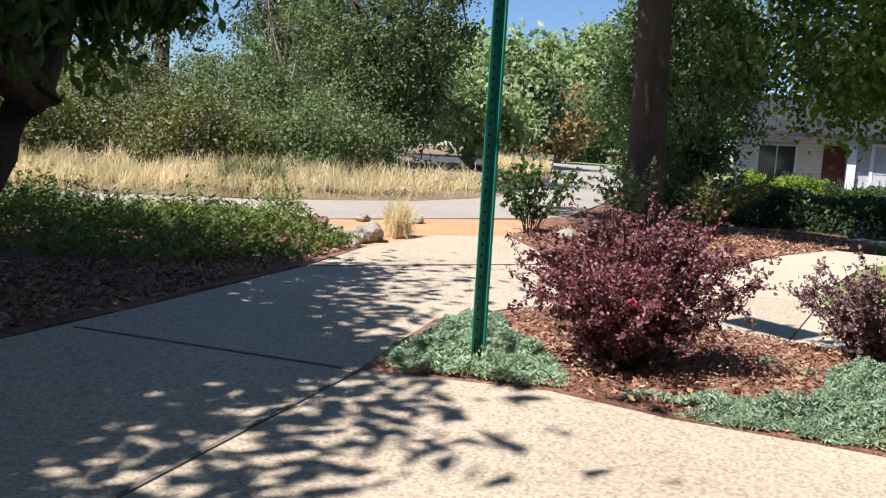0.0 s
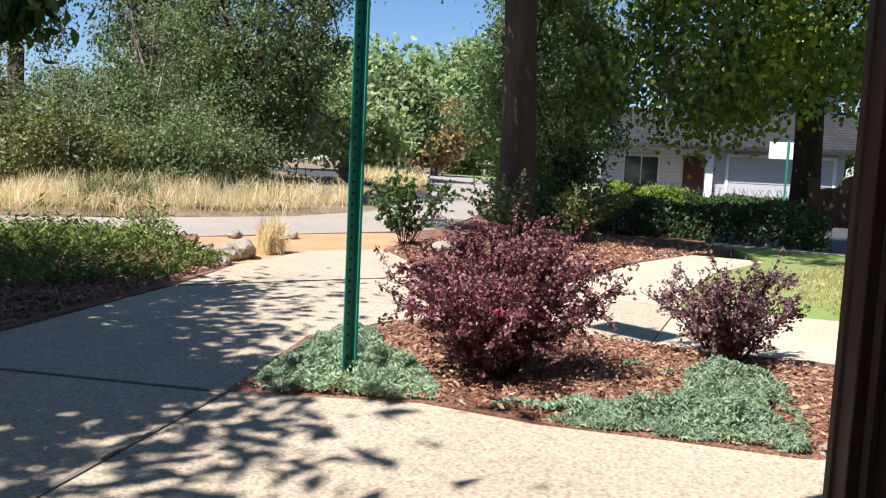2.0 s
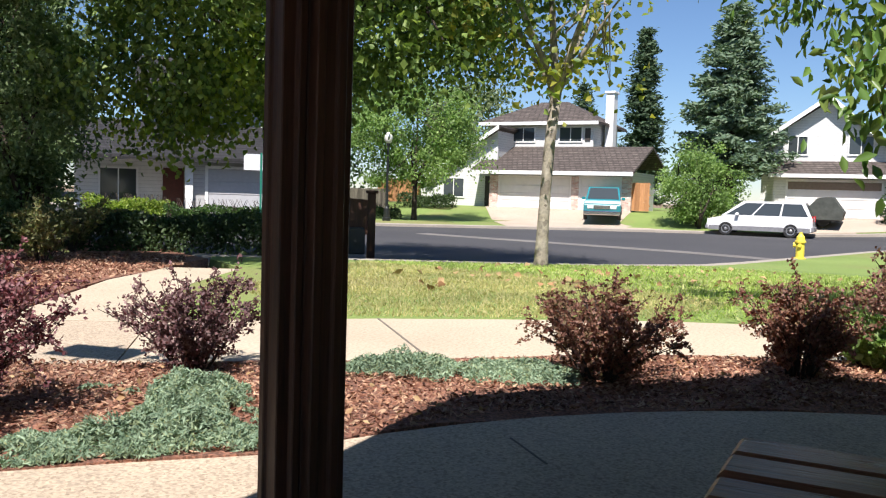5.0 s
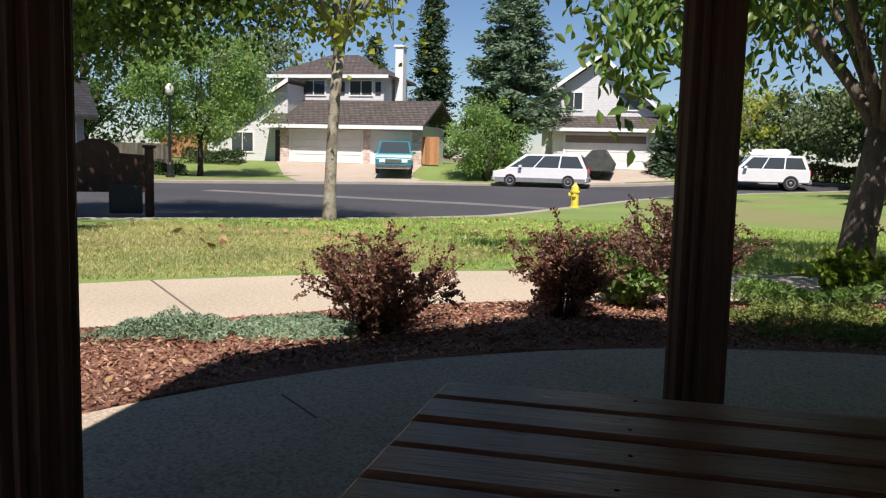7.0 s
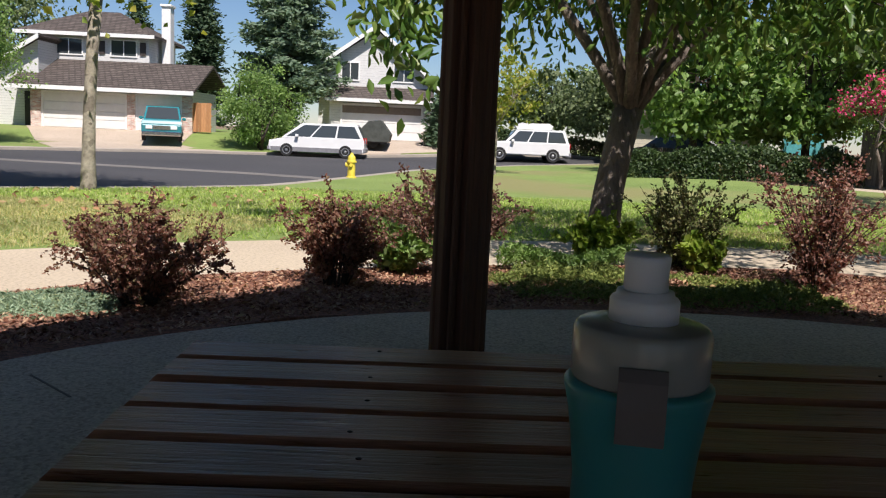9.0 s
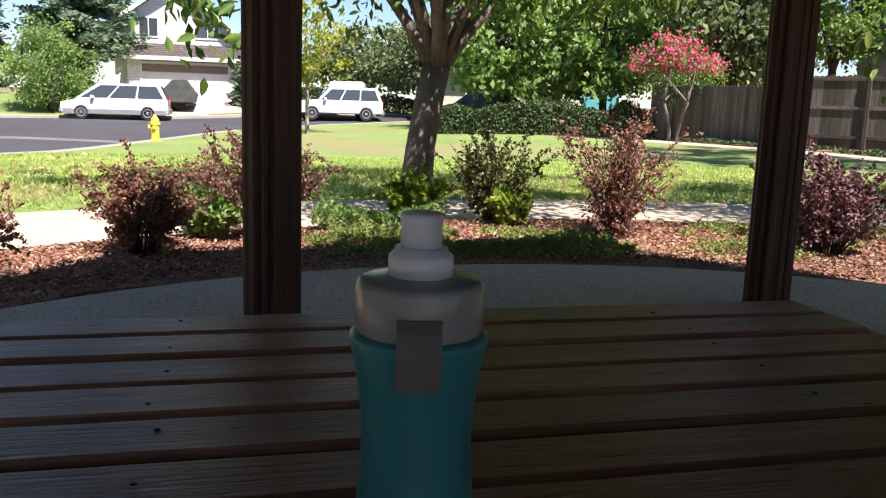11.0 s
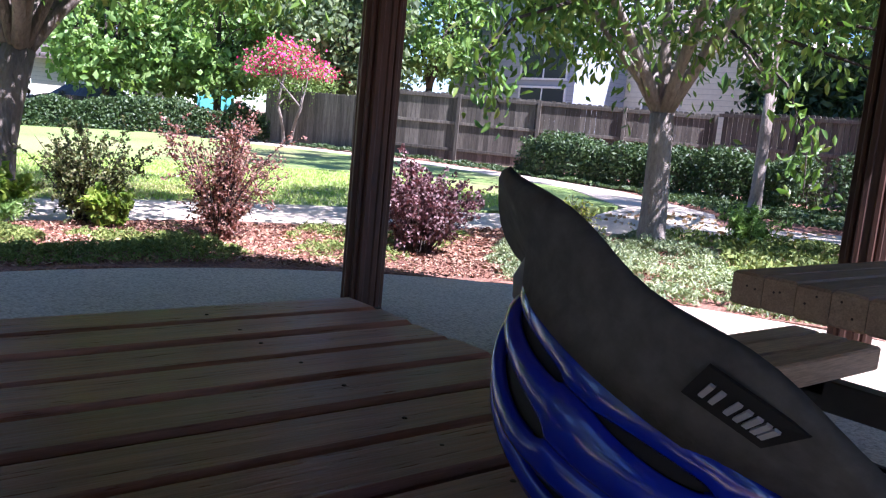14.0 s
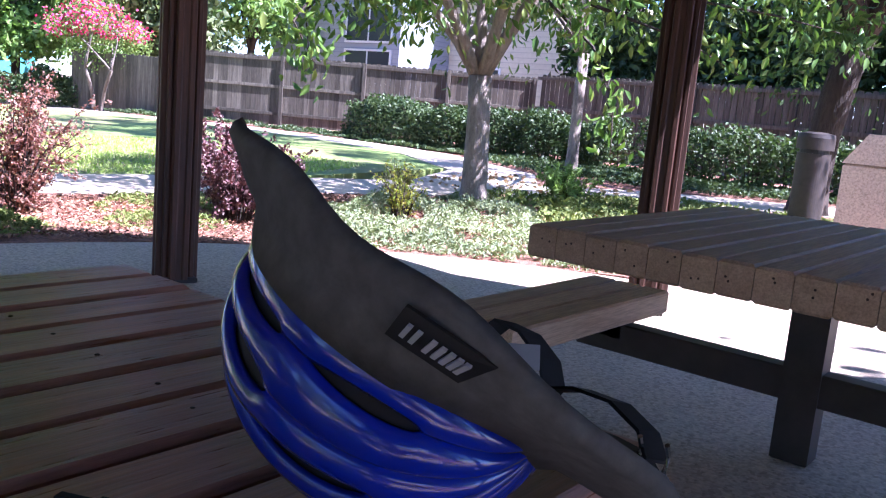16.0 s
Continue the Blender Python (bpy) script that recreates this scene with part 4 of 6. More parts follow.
tree("dark_tree", "large dark leaning tree beside the footpath", (3.75, -13.0), 9, 0.24, 2.6, (-0.2, 0.7, 5.6), (4.4, 4.2, 3.6), 30000, (0.13, 0.06), DEEP, BARK, 93, (-0.35, 0), 7, 0.6, False, 0.6, nclump=100, low=1.9)
tree("small_street_tree", "young street tree with a thin white trunk", (30, -2.6), 5, 0.07, 1.7, (0, 0, 3.0), (1.6, 1.6, 1.5), 2600, (0.16, 0.11), YELLOWGREEN, PALEBARK, 94, nclump=50, clump=0.4, low=1.6)
for i, (x, y, rx, hh, mt) in enumerate([(33, -10.5, 3.0, 6.5, FRESH), (37, -13, 3.4, 7.5, FRESH), (31, -14, 2.8, 6.5, FRESH), (27.5, -17, 2.6, 6.5, OAK), (49, -11, 3.4, 5.5, OAK), (55, -8, 3.4, 5.0, OAK), (42, -19, 4, 8, FRESH), (35, -21, 4, 8, OAK)]):
    tree("street_tree", "bright green leafy tree along the far hedge" if mt is FRESH else "leafy green tree behind the far hedge", (x, y), hh, 0.16, hh * 0.3, (0, 0, hh * 0.58), (rx, rx, hh * 0.42), 8500, (0.28, 0.18), mt, BARK, 100 + i, nclump=80, clump=0.7, low=1.6)
tree("street_tree", "leafy green tree between the fence and the pale house", (28.6, -22.2), 9, 0.16, 2.5, (0, 0, 5.6), (2.2, 1.9, 3.4), 9000, (0.22, 0.14), FRESH, BARK, 119, nclump=80, clump=0.65)
tree("crape_myrtle", "small tree with magenta blossom at the fence", (25.7, -14.2), 3.4, 0.06, 1.2, (0, 0, 2.4), (1.4, 1.4, 1.0), 5200, (0.10, 0.055), FRESH, MIDBARK, 120, stems=2, limbs=6, nclump=60, clump=0.36, flowers=(MAGENTA, 3))
tree("street_tree", "light green feathery tree on the lawn by the lamp", (40, 22.6), 8, 0.15, 2.0, (0, 0, 4.6), (3.6, 3.6, 3.3), 24000, (0.18, 0.09), FRESH, BARK, 121, nclump=110, clump=0.75, low=1.8)
tree("round_bush", "large dense green bush beside the driveway", (46, 8.7), 4, 0.1, 0.5, (0, 0, 2.0), (2.4, 2.3, 2.2), 12000, (0.14, 0.09), FRESH, BARK, 122, stems=3, limbs=6, nclump=100, clump=0.5)
tree("dark_tree", "tall dark tree behind the houses", (46, 34), 10, 0.3, 2, (0, 0, 6), (6, 6, 5), 9000, (0.3, 0.18), DEEP, BARK, 123, nclump=80, clump=1.2)
tree("dark_tree", "tall dark trees behind the houses", (66, 32), 10, 0.3, 2, (0, 0, 6), (6, 6, 5), 7000, (0.35, 0.2), OAK, BARK, 124, nclump=80, clump=1.2)


def conifer(label, base, h, w, mat, seed, n=9000, droop=0.15, start=0.06):
    """Whorls of flat branches round a straight trunk."""
    rng = np.random.default_rng(seed)
    t = thing("conifer", label, "tree", (base[0], base[1], gz(*base)))
    tr = M().tube([(0, 0, -0.1), (0, 0, h * 0.5), (0, 0, h)], [0.022 * h, 0.012 * h, 0.02], 8)
    cs = []
    rows = int(h * 2.6)
    for i in range(rows):
        z = h * (start + (1 - start) * i / rows)
        L = w * (1 - (z / h)) ** 0.8 + 0.15
        for k in range(7):
            a = rng.random() * 6.283
            l = L * (0.65 + 0.5 * rng.random())
            end = np.array([l * math.cos(a), l * math.sin(a), z - l * droop + 0.12 * l * rng.random()])
            tr.tube([(0, 0, z), tuple(end * (0.5, 0.5, 1) + np.array([0, 0, 0.08])), tuple(end)], [0.03, 0.02, 0.008], 4)
            m = max(6, int(n / (rows * 7) * (0.4 + 1.2 * l / w)))
            u = rng.random((m, 1)) ** 0.7
            p = np.array([[0, 0, z]]) * (1 - u) + end * u
            cs.append(p + rng.normal(size=(m, 3)) * np.array([0.22, 0.22, 0.11]) * (0.4 + u))
    part("trunk", tr, BARK, t)
    c = np.vstack(cs)
    ax = rng.normal(size=c.shape)
    ax[:, 2] = -0.3
    part("crown", leaves_mesh("crown", c, ax, 0.42, 0.15, mat, rng), mat, t)
    return t


conifer("tall blue-green cedar between two houses", (53, 8.4), 12.5, 4.0, CEDARLEAF, 130, 30000, 0.1, 0.2)
conifer("dark tall conifer behind the houses", (63, 16.3), 13.5, 2.0, CONIFER, 131, 16000)
conifer("dark conifer behind the houses", (66, 11.5), 9.5, 2.3, CONIFER, 132, 13000)
conifer("clipped conical evergreen by the driveway", (49.5, -1.2), 3.0, 1.3, CONIFER, 133, 4000)
conifer("dark feathery conifer far behind the houses", (72, 24), 11, 3.0, CONIFER, 134, 6000)


# ---- shrubs of the bed ----
shrub("large rounded burgundy-leaved shrub in mulch", (2.35, 3.58), 0.80, 0.57, 30000, PURPLE, 200, (0.024, 0.016), 120, 0.35, "bed shrubs")
shrub("small burgundy shrub with bare lower twigs", (3.80, 3.40), 0.62, 0.46, 8000, PLUM, 201, (0.025, 0.017), 45, 0.5, "bed shrubs")
shrub("spreading bronze-leaved shrub at the shade's edge", (5.02, 1.36), 0.60, 0.50, 12000, BRONZE, 202, (0.025, 0.017), 60, 0.25, "bed shrubs")
shrub("upright bronze-leaved shrub beside the footpath", (5.87, 0.33), 0.60, 0.36, 9500, BRONZE, 203, (0.027, 0.018), 50, 0.6, "bed shrubs")
shrub("tall rosy-bronze shrub with long shoots", (6.4, -0.45), 0.82, 0.50, 7500, PINKISH, 204, (0.028, 0.019), 50, 0.5, "bed shrubs")
shrub("dark green and bronze shrub by the cherry tree", (7.35, -2.45), 0.80, 0.52, 6500, OLIVE, 205, (0.032, 0.021), 40, 0.6, "bed shrubs", bare=0.12)
shrub("rosy shrub with long red shoots", (6.46, -3.2), 1.02, 0.48, 8200, PINKISH, 206, (0.027, 0.019), 56, 0.55, "bed shrubs", bare=0.05)
shrub("dense plum-coloured shrub half in shade", (5.60, -4.55), 0.78, 0.50, 9500, PLUM, 207, (0.034, 0.024), 55, 0.4, "bed shrubs")
shrub("small pale green shrub in ground cover", (5.2, -6.0), 0.46, 0.22, 1100, YELLOWGREEN, 208, (0.035, 0.016), 30, 0.75, "bed shrubs")
shrub("dark weedy shrub beside the dirt patch", (4.75, 9.6), 0.95, 0.75, 1300, DEEP, 209, (0.075, 0.04), 18, 0.6, name="weedy_shrub")
shrub("thin green weed with open twigs by the big trunk", (6.1, 9.5), 0.95, 0.5, 1200, OAK, 210, (0.07, 0.035), 16, 0.8, name="weedy_shrub")
shrub("leafy weeds at the foot of the big trunk", (7.7, 9.9), 0.8, 0.7, 2400, OLIVE, 211, (0.07, 0.035), 30, 0.7, name="weedy_shrub")
shrub("leafy weeds at the foot of the dark shrubs", (9.0, 11.0), 0.9, 0.8, 3000, OLIVE, 212, (0.07, 0.035), 30, 0.7, name="weedy_shrub")
shrub("dark green shrub under the shrubs of the bed", (6.5, -0.05), 0.36, 0.34, 2400, FRESH, 213, (0.06, 0.04), 30, 0.4)
shrub("bright lime-green shrub beside the cherry trunk", (7.55, -1.75), 0.40, 0.34, 1700, LIME, 214, (0.075, 0.05), 26, 0.6)
shrub("bright lime-green shrub in the mulch", (7.05, -2.55), 0.34, 0.24, 1000, LIME, 215, (0.07, 0.045), 20, 0.6)
shrub("brown and green clump near the footpath", (5.5, -9.3), 0.45, 0.4, 1500, FRESH, 216, (0.12, 0.02), 26, 0.7)
bl = [leaves_mesh("flower", np.array([[0, 0, 0.0]] * 6) + np.random.default_rng(5).normal(0, 0.014, (6, 3)), np.random.default_rng(6).normal(size=(6, 3)), 0.035, 0.02, MAGENTA, np.random.default_rng(7))]
tagged(part("flower", bl[0], MAGENTA, at=pose(2.08, 3.12, 0.42)), "small magenta blossom on the burgundy shrub", "flower")

# ---- low ground cover ----
carpet("juniper_mat", "blue-green creeping juniper round the sign post", [(1.05, 3.73), (1.5, 3.44), (1.85, 3.20), (2.05, 3.7), (2.05, 4.3), (2.2, 4.75), (1.85, 4.72), (1.45, 4.25)], 30000, 0.13, BLUEGREEN, 300, (0.030, 0.0075), 0.8, patchy=0.12, edge=0.16)
carpet("juniper_mat", "silvery blue-green creeping juniper at the floor's edge", [(1.98, 2.97), (2.2, 2.71), (2.52, 2.40), (2.86, 2.09), (3.2, 2.35), (3.7, 2.9), (3.75, 3.2), (3.4, 3.3), (3.05, 3.0), (2.7, 2.75), (2.35, 3.0), (2.1, 3.2)], 50000, 0.17, BLUEGREEN, 301, (0.030, 0.0075), 0.8, patchy=0.12, edge=0.16)
carpet("juniper_mat", "small tuft of blue-green juniper in mulch", [(3.0, 3.3), (3.25, 3.2), (3.4, 3.45), (3.15, 3.6)], 5400, 0.15, BLUEGREEN, 302, (0.030, 0.0075), 0.8, patchy=0.12, edge=0.16)
carpet("juniper_mat", "blue-green creeping juniper before the bronze shrub", [(4.1, 2.9), (4.35, 2.35), (4.45, 1.9), (4.75, 1.4), (5.0, 1.35), (5.2, 1.75), (5.2, 2.2), (4.9, 2.6), (4.5, 2.95)], 33000, 0.14, BLUEGREEN, 303, (0.030, 0.0075), 0.8, patchy=0.12, edge=0.16)
carpet("juniper_mat", "dark green juniper in the shelter's shade", [(5.6, -0.9), (6.3, -0.7), (6.9, -1.2), (7.0, -2.0), (6.5, -2.5), (6.2, -3.1), (5.75, -3.5), (5.48, -3.2), (5.5, -1.9)], 26000, 0.15, JUNIPER, 304, (0.036, 0.0095), 0.8, patchy=0.12, edge=0.16)
carpet("juniper_mat", "fresh green juniper beside the footpath", [(6.7, -0.8), (7.1, -1.0), (7.45, -1.6), (7.4, -2.1), (6.9, -1.7), (6.6, -1.2)], 5000, 0.24, FRESH, 305, (0.07, 0.012))
carpet("ground_cover", "low mixed green ground cover beside the mulch", [(5.5, -3.3), (6.1, -3.6), (6.8, -3.9), (7.1, -4.4), (6.9, -5.6), (6.5, -6.0), (5.9, -5.2), (5.2, -4.3)], 7000, 0.10, JUNIPER, 306, (0.045, 0.012), 0.8, patchy=0.45, edge=0.2)
carpet("ground_cover", "pale green ground cover in full sun by the floor", [(4.5, -4.5), (5.2, -4.9), (6.2, -6.0), (6.5, -7.2), (6.2, -8.3), (5.2, -8.2), (4.2, -6.9), (3.0, -6.2), (2.7, -5.68), (3.3, -5.42), (3.8, -5.08)], 36000, 0.16, SUNNYGREEN, 307, (0.045, 0.014), 0.8, patchy=0.25, edge=0.3)
carpet("ground_cover", "dark green ground cover along the footpath", [(3.8, -6.0), (5.2, -8.3), (6.3, -8.4), (5.8, -9.8), (4.6, -11.3), (2.0, -12), (1.5, -8.0), (2.4, -6.3)], 14000, 0.16, JUNIPER, 308, (0.08, 0.03))
carpet("ground_cover", "dark ground cover beneath the hedge", [(8.6, -13.2), (12, -15.2), (19.6, -15.5), (24, -13.4), (24, -14.6), (16, -17), (8.0, -16.6), (3, -16.6), (4.4, -14.6), (6.2, -13.2)], 18000, 0.14, HEDGE, 309, (0.10, 0.05))
carpet("juniper_mound", "thick green juniper mounds beside the walkway", [(-0.9, 7.2), (0.3, 6.75), (1.3, 7.05), (2.2, 8.2), (1.75, 9.0), (1.1, 10.1), (-1.4, 10.2), (-6, 10.4), (-7, 9), (-3, 7.6)], 46000, 0.55, JUNIPER, 310, (0.065, 0.018), 0.6, edge=0.5)
carpet("tall_grass", "tall dry straw-coloured grass beyond the path", [(-16, 16.3), (-3, 15.0), (2.0, 14.1), (4.6, 14.9), (7.3, 17.0), (7.5, 18.6), (2.5, 18.6), (-4, 19), (-16, 20)], 30000, 0.48, STRAW, 311, (0.40, 0.010), 1.3, cat="grass", flat=2.6, patchy=0.22)
carpet("tall_grass", "dry straw grass beside the far path", [(12.5, 26.5), (13.6, 26.2), (18.2, 36), (16.2, 36), (13.0, 31)], 4000, 0.7, STRAW, 312, (0.5, 0.03), 0.5, cat="grass", flat=2.6)
carpet("grass_tuft", "single tuft of dry grass at the dirt's edge", [(2.72, 9.0), (2.98, 9.0), (3.0, 9.3), (2.75, 9.32)], 420, 0.34, STRAW, 313, (0.42, 0.010), 0.1, cat="grass", flat=3.0)
carpet("tall_grass", "green rushes in the dry grass", [(1.5, 15.2), (2.6, 15.2), (2.6, 16.2), (1.5, 16.2)], 900, 0.6, OLIVE, 314, (0.6, 0.016), 0.2, cat="grass", flat=3.0)

lawn_dry = [(6.0, 4.3), (6.98, 2.9), (7.85, 1.7), (9.5, 1.2), (11.5, 4.2), (11.5, 7.2), (9.8, 7.1), (7.2, 6.0)]
carpet("lawn_grass", "dry yellow-green mown grass blades", lawn_dry, 27000, 0.035, DRYGRASS, 320, (0.06, 0.009), 0.4, cat="grass", flat=2.0)
carpet("lawn_grass", "mown green grass blades beside the footpath", [(7.9, 1.7), (8.5, 0.3), (8.9, -1.5), (9.0, -3.5), (8.75, -5.5), (8.4, -7.3), (9.6, -10), (14, -10), (18, -4), (18, 3.2), (14, 5.4), (11.5, 7.4), (11.0, 4.2), (9.6, 1.3)], 48000, 0.032, GRASS, 321, (0.08, 0.016), 0.4, cat="grass", flat=2.0)
carpet("lawn_grass", "bare dry grass patches under the cherry tree", [(9.0, -2.2), (9.3, -5.2), (10.6, -5.0), (10.4, -2.0)], 6000, 0.03, DRYGRASS, 322, (0.05, 0.008), 0.4, cat="grass", flat=1.5)

bed = [(1.05, 3.74), (1.76, 3.28), (2.1, 2.82), (2.5, 2.45), (2.9, 2.07), (4.0, 1.5), (5.0, 0.2), (5.5, -1.5), (5.45, -2.8), (4.45, -4.5), (5.4, -5.2), (6.9, -5.2), (7.3, -3.4), (7.3, -2.0), (6.9, -0.5), (6.3, 0.75), (5.6, 1.7), (4.2, 3.2), (3.7, 3.9), (3.2, 4.8), (2.5, 5.0), (2.0, 4.6)]
carpet("bark_chips", "loose red-brown bark chips on the bed", bed, 35000, 0.022, CHIPS, 330, (0.036, 0.012), 0.2, cat="mulch", flat=0.12, lift=0.012)
carpet("bark_chips", "red-brown bark chips among ground cover", [(4.4, -4.6), (5.4, -4.6), (6.6, -5.2), (6.9, -6.3), (6.4, -7.5), (5.2, -8), (3.9, -6.2)], 7000, 0.025, CHIPS, 336, (0.05, 0.018), 0.2, cat="mulch", flat=0.12, lift=0.012)
carpet("bark_chips", "dark bark chips beside the walkway", [(-0.6, 4.6), (0.2, 5.5), (1.3, 6.9), (2.2, 8.2), (1.9, 8.8), (0.3, 6.8), (-2.5, 7.2), (-3, 4.5)], 7000, 0.03, CHIPS, 331, (0.06, 0.02), 0.2, cat="mulch", flat=0.15, lift=0.012)
carpet("bark_chips", "dark bark chips under the big tree", [(4.5, 6.1), (3.85, 7.0), (4.3, 9.2), (5.3, 10.3), (8.5, 12), (9.8, 9.4), (8.8, 8.4), (6.8, 7.7)], 8000, 0.03, CHIPS, 332, (0.06, 0.022), 0.2, cat="mulch", flat=0.15, lift=0.012)
carpet("fallen_leaves", "tan fallen leaves lying on mulch and lawn", bed, 420, 0.03, FALLEN, 333, (0.042, 0.022), 0.2, cat="leaves", flat=0.1, lift=0.025)
carpet("fallen_leaves", "tan fallen leaves scattered on the lawn", [(8.5, 0.5), (8.9, -1.5), (12, -2), (18, 2), (14, 5), (11.5, 6.5), (8.5, 5)], 160, 0.03, FALLEN, 334, (0.11, 0.08), 0.2, cat="leaves", flat=0.1, lift=0.02)
carpet("fallen_leaves", "brown leaves on shaded ground by the fence", [(6.2, -8.5), (7.9, -9.3), (9.2, -12), (5.9, -12.6)], 260, 0.01, FALLEN, 335, (0.08, 0.05), 0.2, cat="leaves", flat=0.06, lift=0.006)


# ---- hedges ----
def hedge(label, line, w, h, n, mat, seed, leaf=(0.07, 0.04)):
    rng = np.random.default_rng(seed)
    t = thing("hedge", label, "hedge", (line[0][0], line[0][1], 0))
    seg = np.array(line, float)
    ln = np.linalg.norm(np.diff(seg, axis=0), axis=1)
    k = rng.choice(len(ln), n, p=ln / ln.sum())
    u = rng.random((n, 1))
    p = seg[k] * (1 - u) + seg[k + 1] * u
    d = unit(np.diff(seg, axis=0))[k]
    nor = np.column_stack((-d[:, 1], d[:, 0]))
    a = rng.random(n) * np.pi
    bulge = np.array([0.85 + 0.35 * noise.noise((x * 1.1, y * 1.1, seed)) for x, y in p])
    rad = 0.75 + 0.3 * rng.random(n) ** 0.5
    side = np.cos(a) * rad * w / 2 * bulge
    z = (np.clip(np.sin(a) * 1.6, 0, 1) * rad * bulge) * h * (0.15 + 0.85 * rng.random(n) ** 0.35)
    c = np.column_stack((p + nor * side[:, None], z + np.array([gz(x, y) for x, y in p])))
    c[:, :2] -= line[0]
    st = M()
    for i in range(0, n, max(1, n // 60)):
        x, y = p[i] - np.array(line[0])
        st.tube([(x, y, 0), (x + 0.05, y, h * 0.4), (c[i, 0], c[i, 1], h * 0.8)], [0.02, 0.014, 0.005], 4)
    tagged(part("branchwork", st, BARK, t), kind="stuff")
    s = 0.7 + 0.6 * rng.random(n)
    part("foliage", leaves_mesh("foliage", c, rng.normal(size=(n, 3)), leaf[0] * s, leaf[1] * s, mat, rng), mat, t)
    return t


hedge("dense dark green hedge before the fence", [(16.2, -16.3), (13.6, -16.1), (11, -16.3), (8.6, -16.5)], 1.5, 1.2, 22000, HEDGE, 400, (0.10, 0.055))
hedge("shaded green hedge along the footpath", [(8.0, -16.2), (5.5, -16.6), (2.5, -16.6), (-1, -17.2)], 1.6, 1.25, 13000, HEDGE, 401, (0.11, 0.06))
hedge("long clipped hedge across the far lawn", [(30.5, -6.6), (29.5, -9.5), (28.0, -12.2), (26.9, -14.2)], 1.6, 1.15, 14000, HEDGE, 402, (0.13, 0.08))
hedge("dark low hedge beside the street sign", [(8.6, 13.2), (10.4, 12.0), (11.6, 10.8), (12.8, 9.6)], 2.2, 0.68, 14000, HEDGE, 403, (0.09, 0.045))
hedge("low green hedge by the house across the street", [(50, -1.8), (50.5, -6)], 1.6, 1.2, 4000, HEDGE, 404, (0.16, 0.1))
hedge("low shrubs beside the parked white car", [(49.5, -7.5), (50.5, -13)], 1.6, 1.1, 4000, OLIVE, 405, (0.16, 0.1))
hedge("low shrubs below the gable of the house", [(48.6, 28.6), (48.6, 24.6)], 1.2, 0.9, 3000, HEDGE, 406, (0.14, 0.09))
hedge("yellow-green clipped shrubs before the near house", [(20.3, 24.5), (22.8, 23.2)], 1.6, 1.0, 5000, LIME, 407, (0.10, 0.06))
hedge("dark shrubs below the near house", [(20.6, 20.9), (24.4, 18.6)], 1.6, 0.9, 5000, DEEP, 408, (0.10, 0.06))
hedge("green clump below the street lamp", [(38.6, 24.6), (40, 23.6)], 1.3, 0.7, 2500, HEDGE, 409, (0.13, 0.09))
hedge("thick dark growth beside the south footpath", [(3.2, -17.4), (-2, -17.8), (-8, -17)], 2.6, 3.4, 14000, DEEP, 410, (0.14, 0.07))
hedge("tall dark screen of shrubs behind the board fence", [(13.5, -22.0), (7, -21.9), (0, -21.5)], 2.4, 4.6, 18000, HEDGE, 411, (0.26, 0.14))


# ---- fences ----
def fence(label, a, b, h, mat, pitch=0.145, base=None, rails=True, gap=0.005, post_every=2.4, rail_front=True):
    """A board fence from a to b: boards, rails and posts of their own."""
    L = math.hypot(b[0] - a[0], b[1] - a[1])
    z = gz(*a) if base is None else base
    t = thing("fence", label, "fence", (a[0], a[1], z), math.degrees(math.atan2(b[1] - a[1], b[0] - a[0])))
    rng = random.Random(int(L * 100))
    mes = [mesh_of("board", M().prism([(0, 0), (pitch - gap, 0), (pitch - gap, h + d - 0.03), (pitch - gap - 0.03, h + d), (0.03, h + d), (0, h + d - 0.03)], 0, 0.018, "y"), mat) for d in (0, -0.012, 0.01)]
    for i in range(int(L / pitch)):
        part("board", mes[rng.randrange(3)], None, t, at=pose(i * pitch, 0.004 * rng.random(), 0.03, 0, 0, 0))
    s = 1 if rail_front else -1
    if rails:
        for zz in (0.3, h * 0.55, h - 0.12):
            part("rail", M().box(0, 0.022, zz, L, 0.06, zz + 0.09, 0.004), mat, t)
    for i in range(int(L / post_every) + 1):
        part("post", M().box(i * post_every - 0.045, 0.022, -0.2, i * post_every + 0.045, 0.112, h + 0.02, 0.004), mat, t)
    return t


fence("weathered grey board fence of the garden", (26.6, -13.8), (21.8, -15.0), 1.7, FENCEWOOD)
fence("weathered grey board fence with rails and posts showing", (13.4, -20.2), (21.8, -15.0), 1.95, FENCEWOOD)
fence("dark board fence with gaps of light", (1.5, -19.8), (13.3, -20.2), 2.05, FENCEWOOD, 0.15, gap=0.016)
fence("weathered grey board fence across the street", (42.3, 31.8), (43.8, 26.5), 1.6, FENCEWOOD)
fence("new orange cedar fence beside the house", (51.2, 32.0), (51.2, 28.5), 1.6, CEDARWOOD)
fence("new orange cedar fence by the garage", (50.3, 13.9), (50.3, 12.4), 1.7, CEDARWOOD)

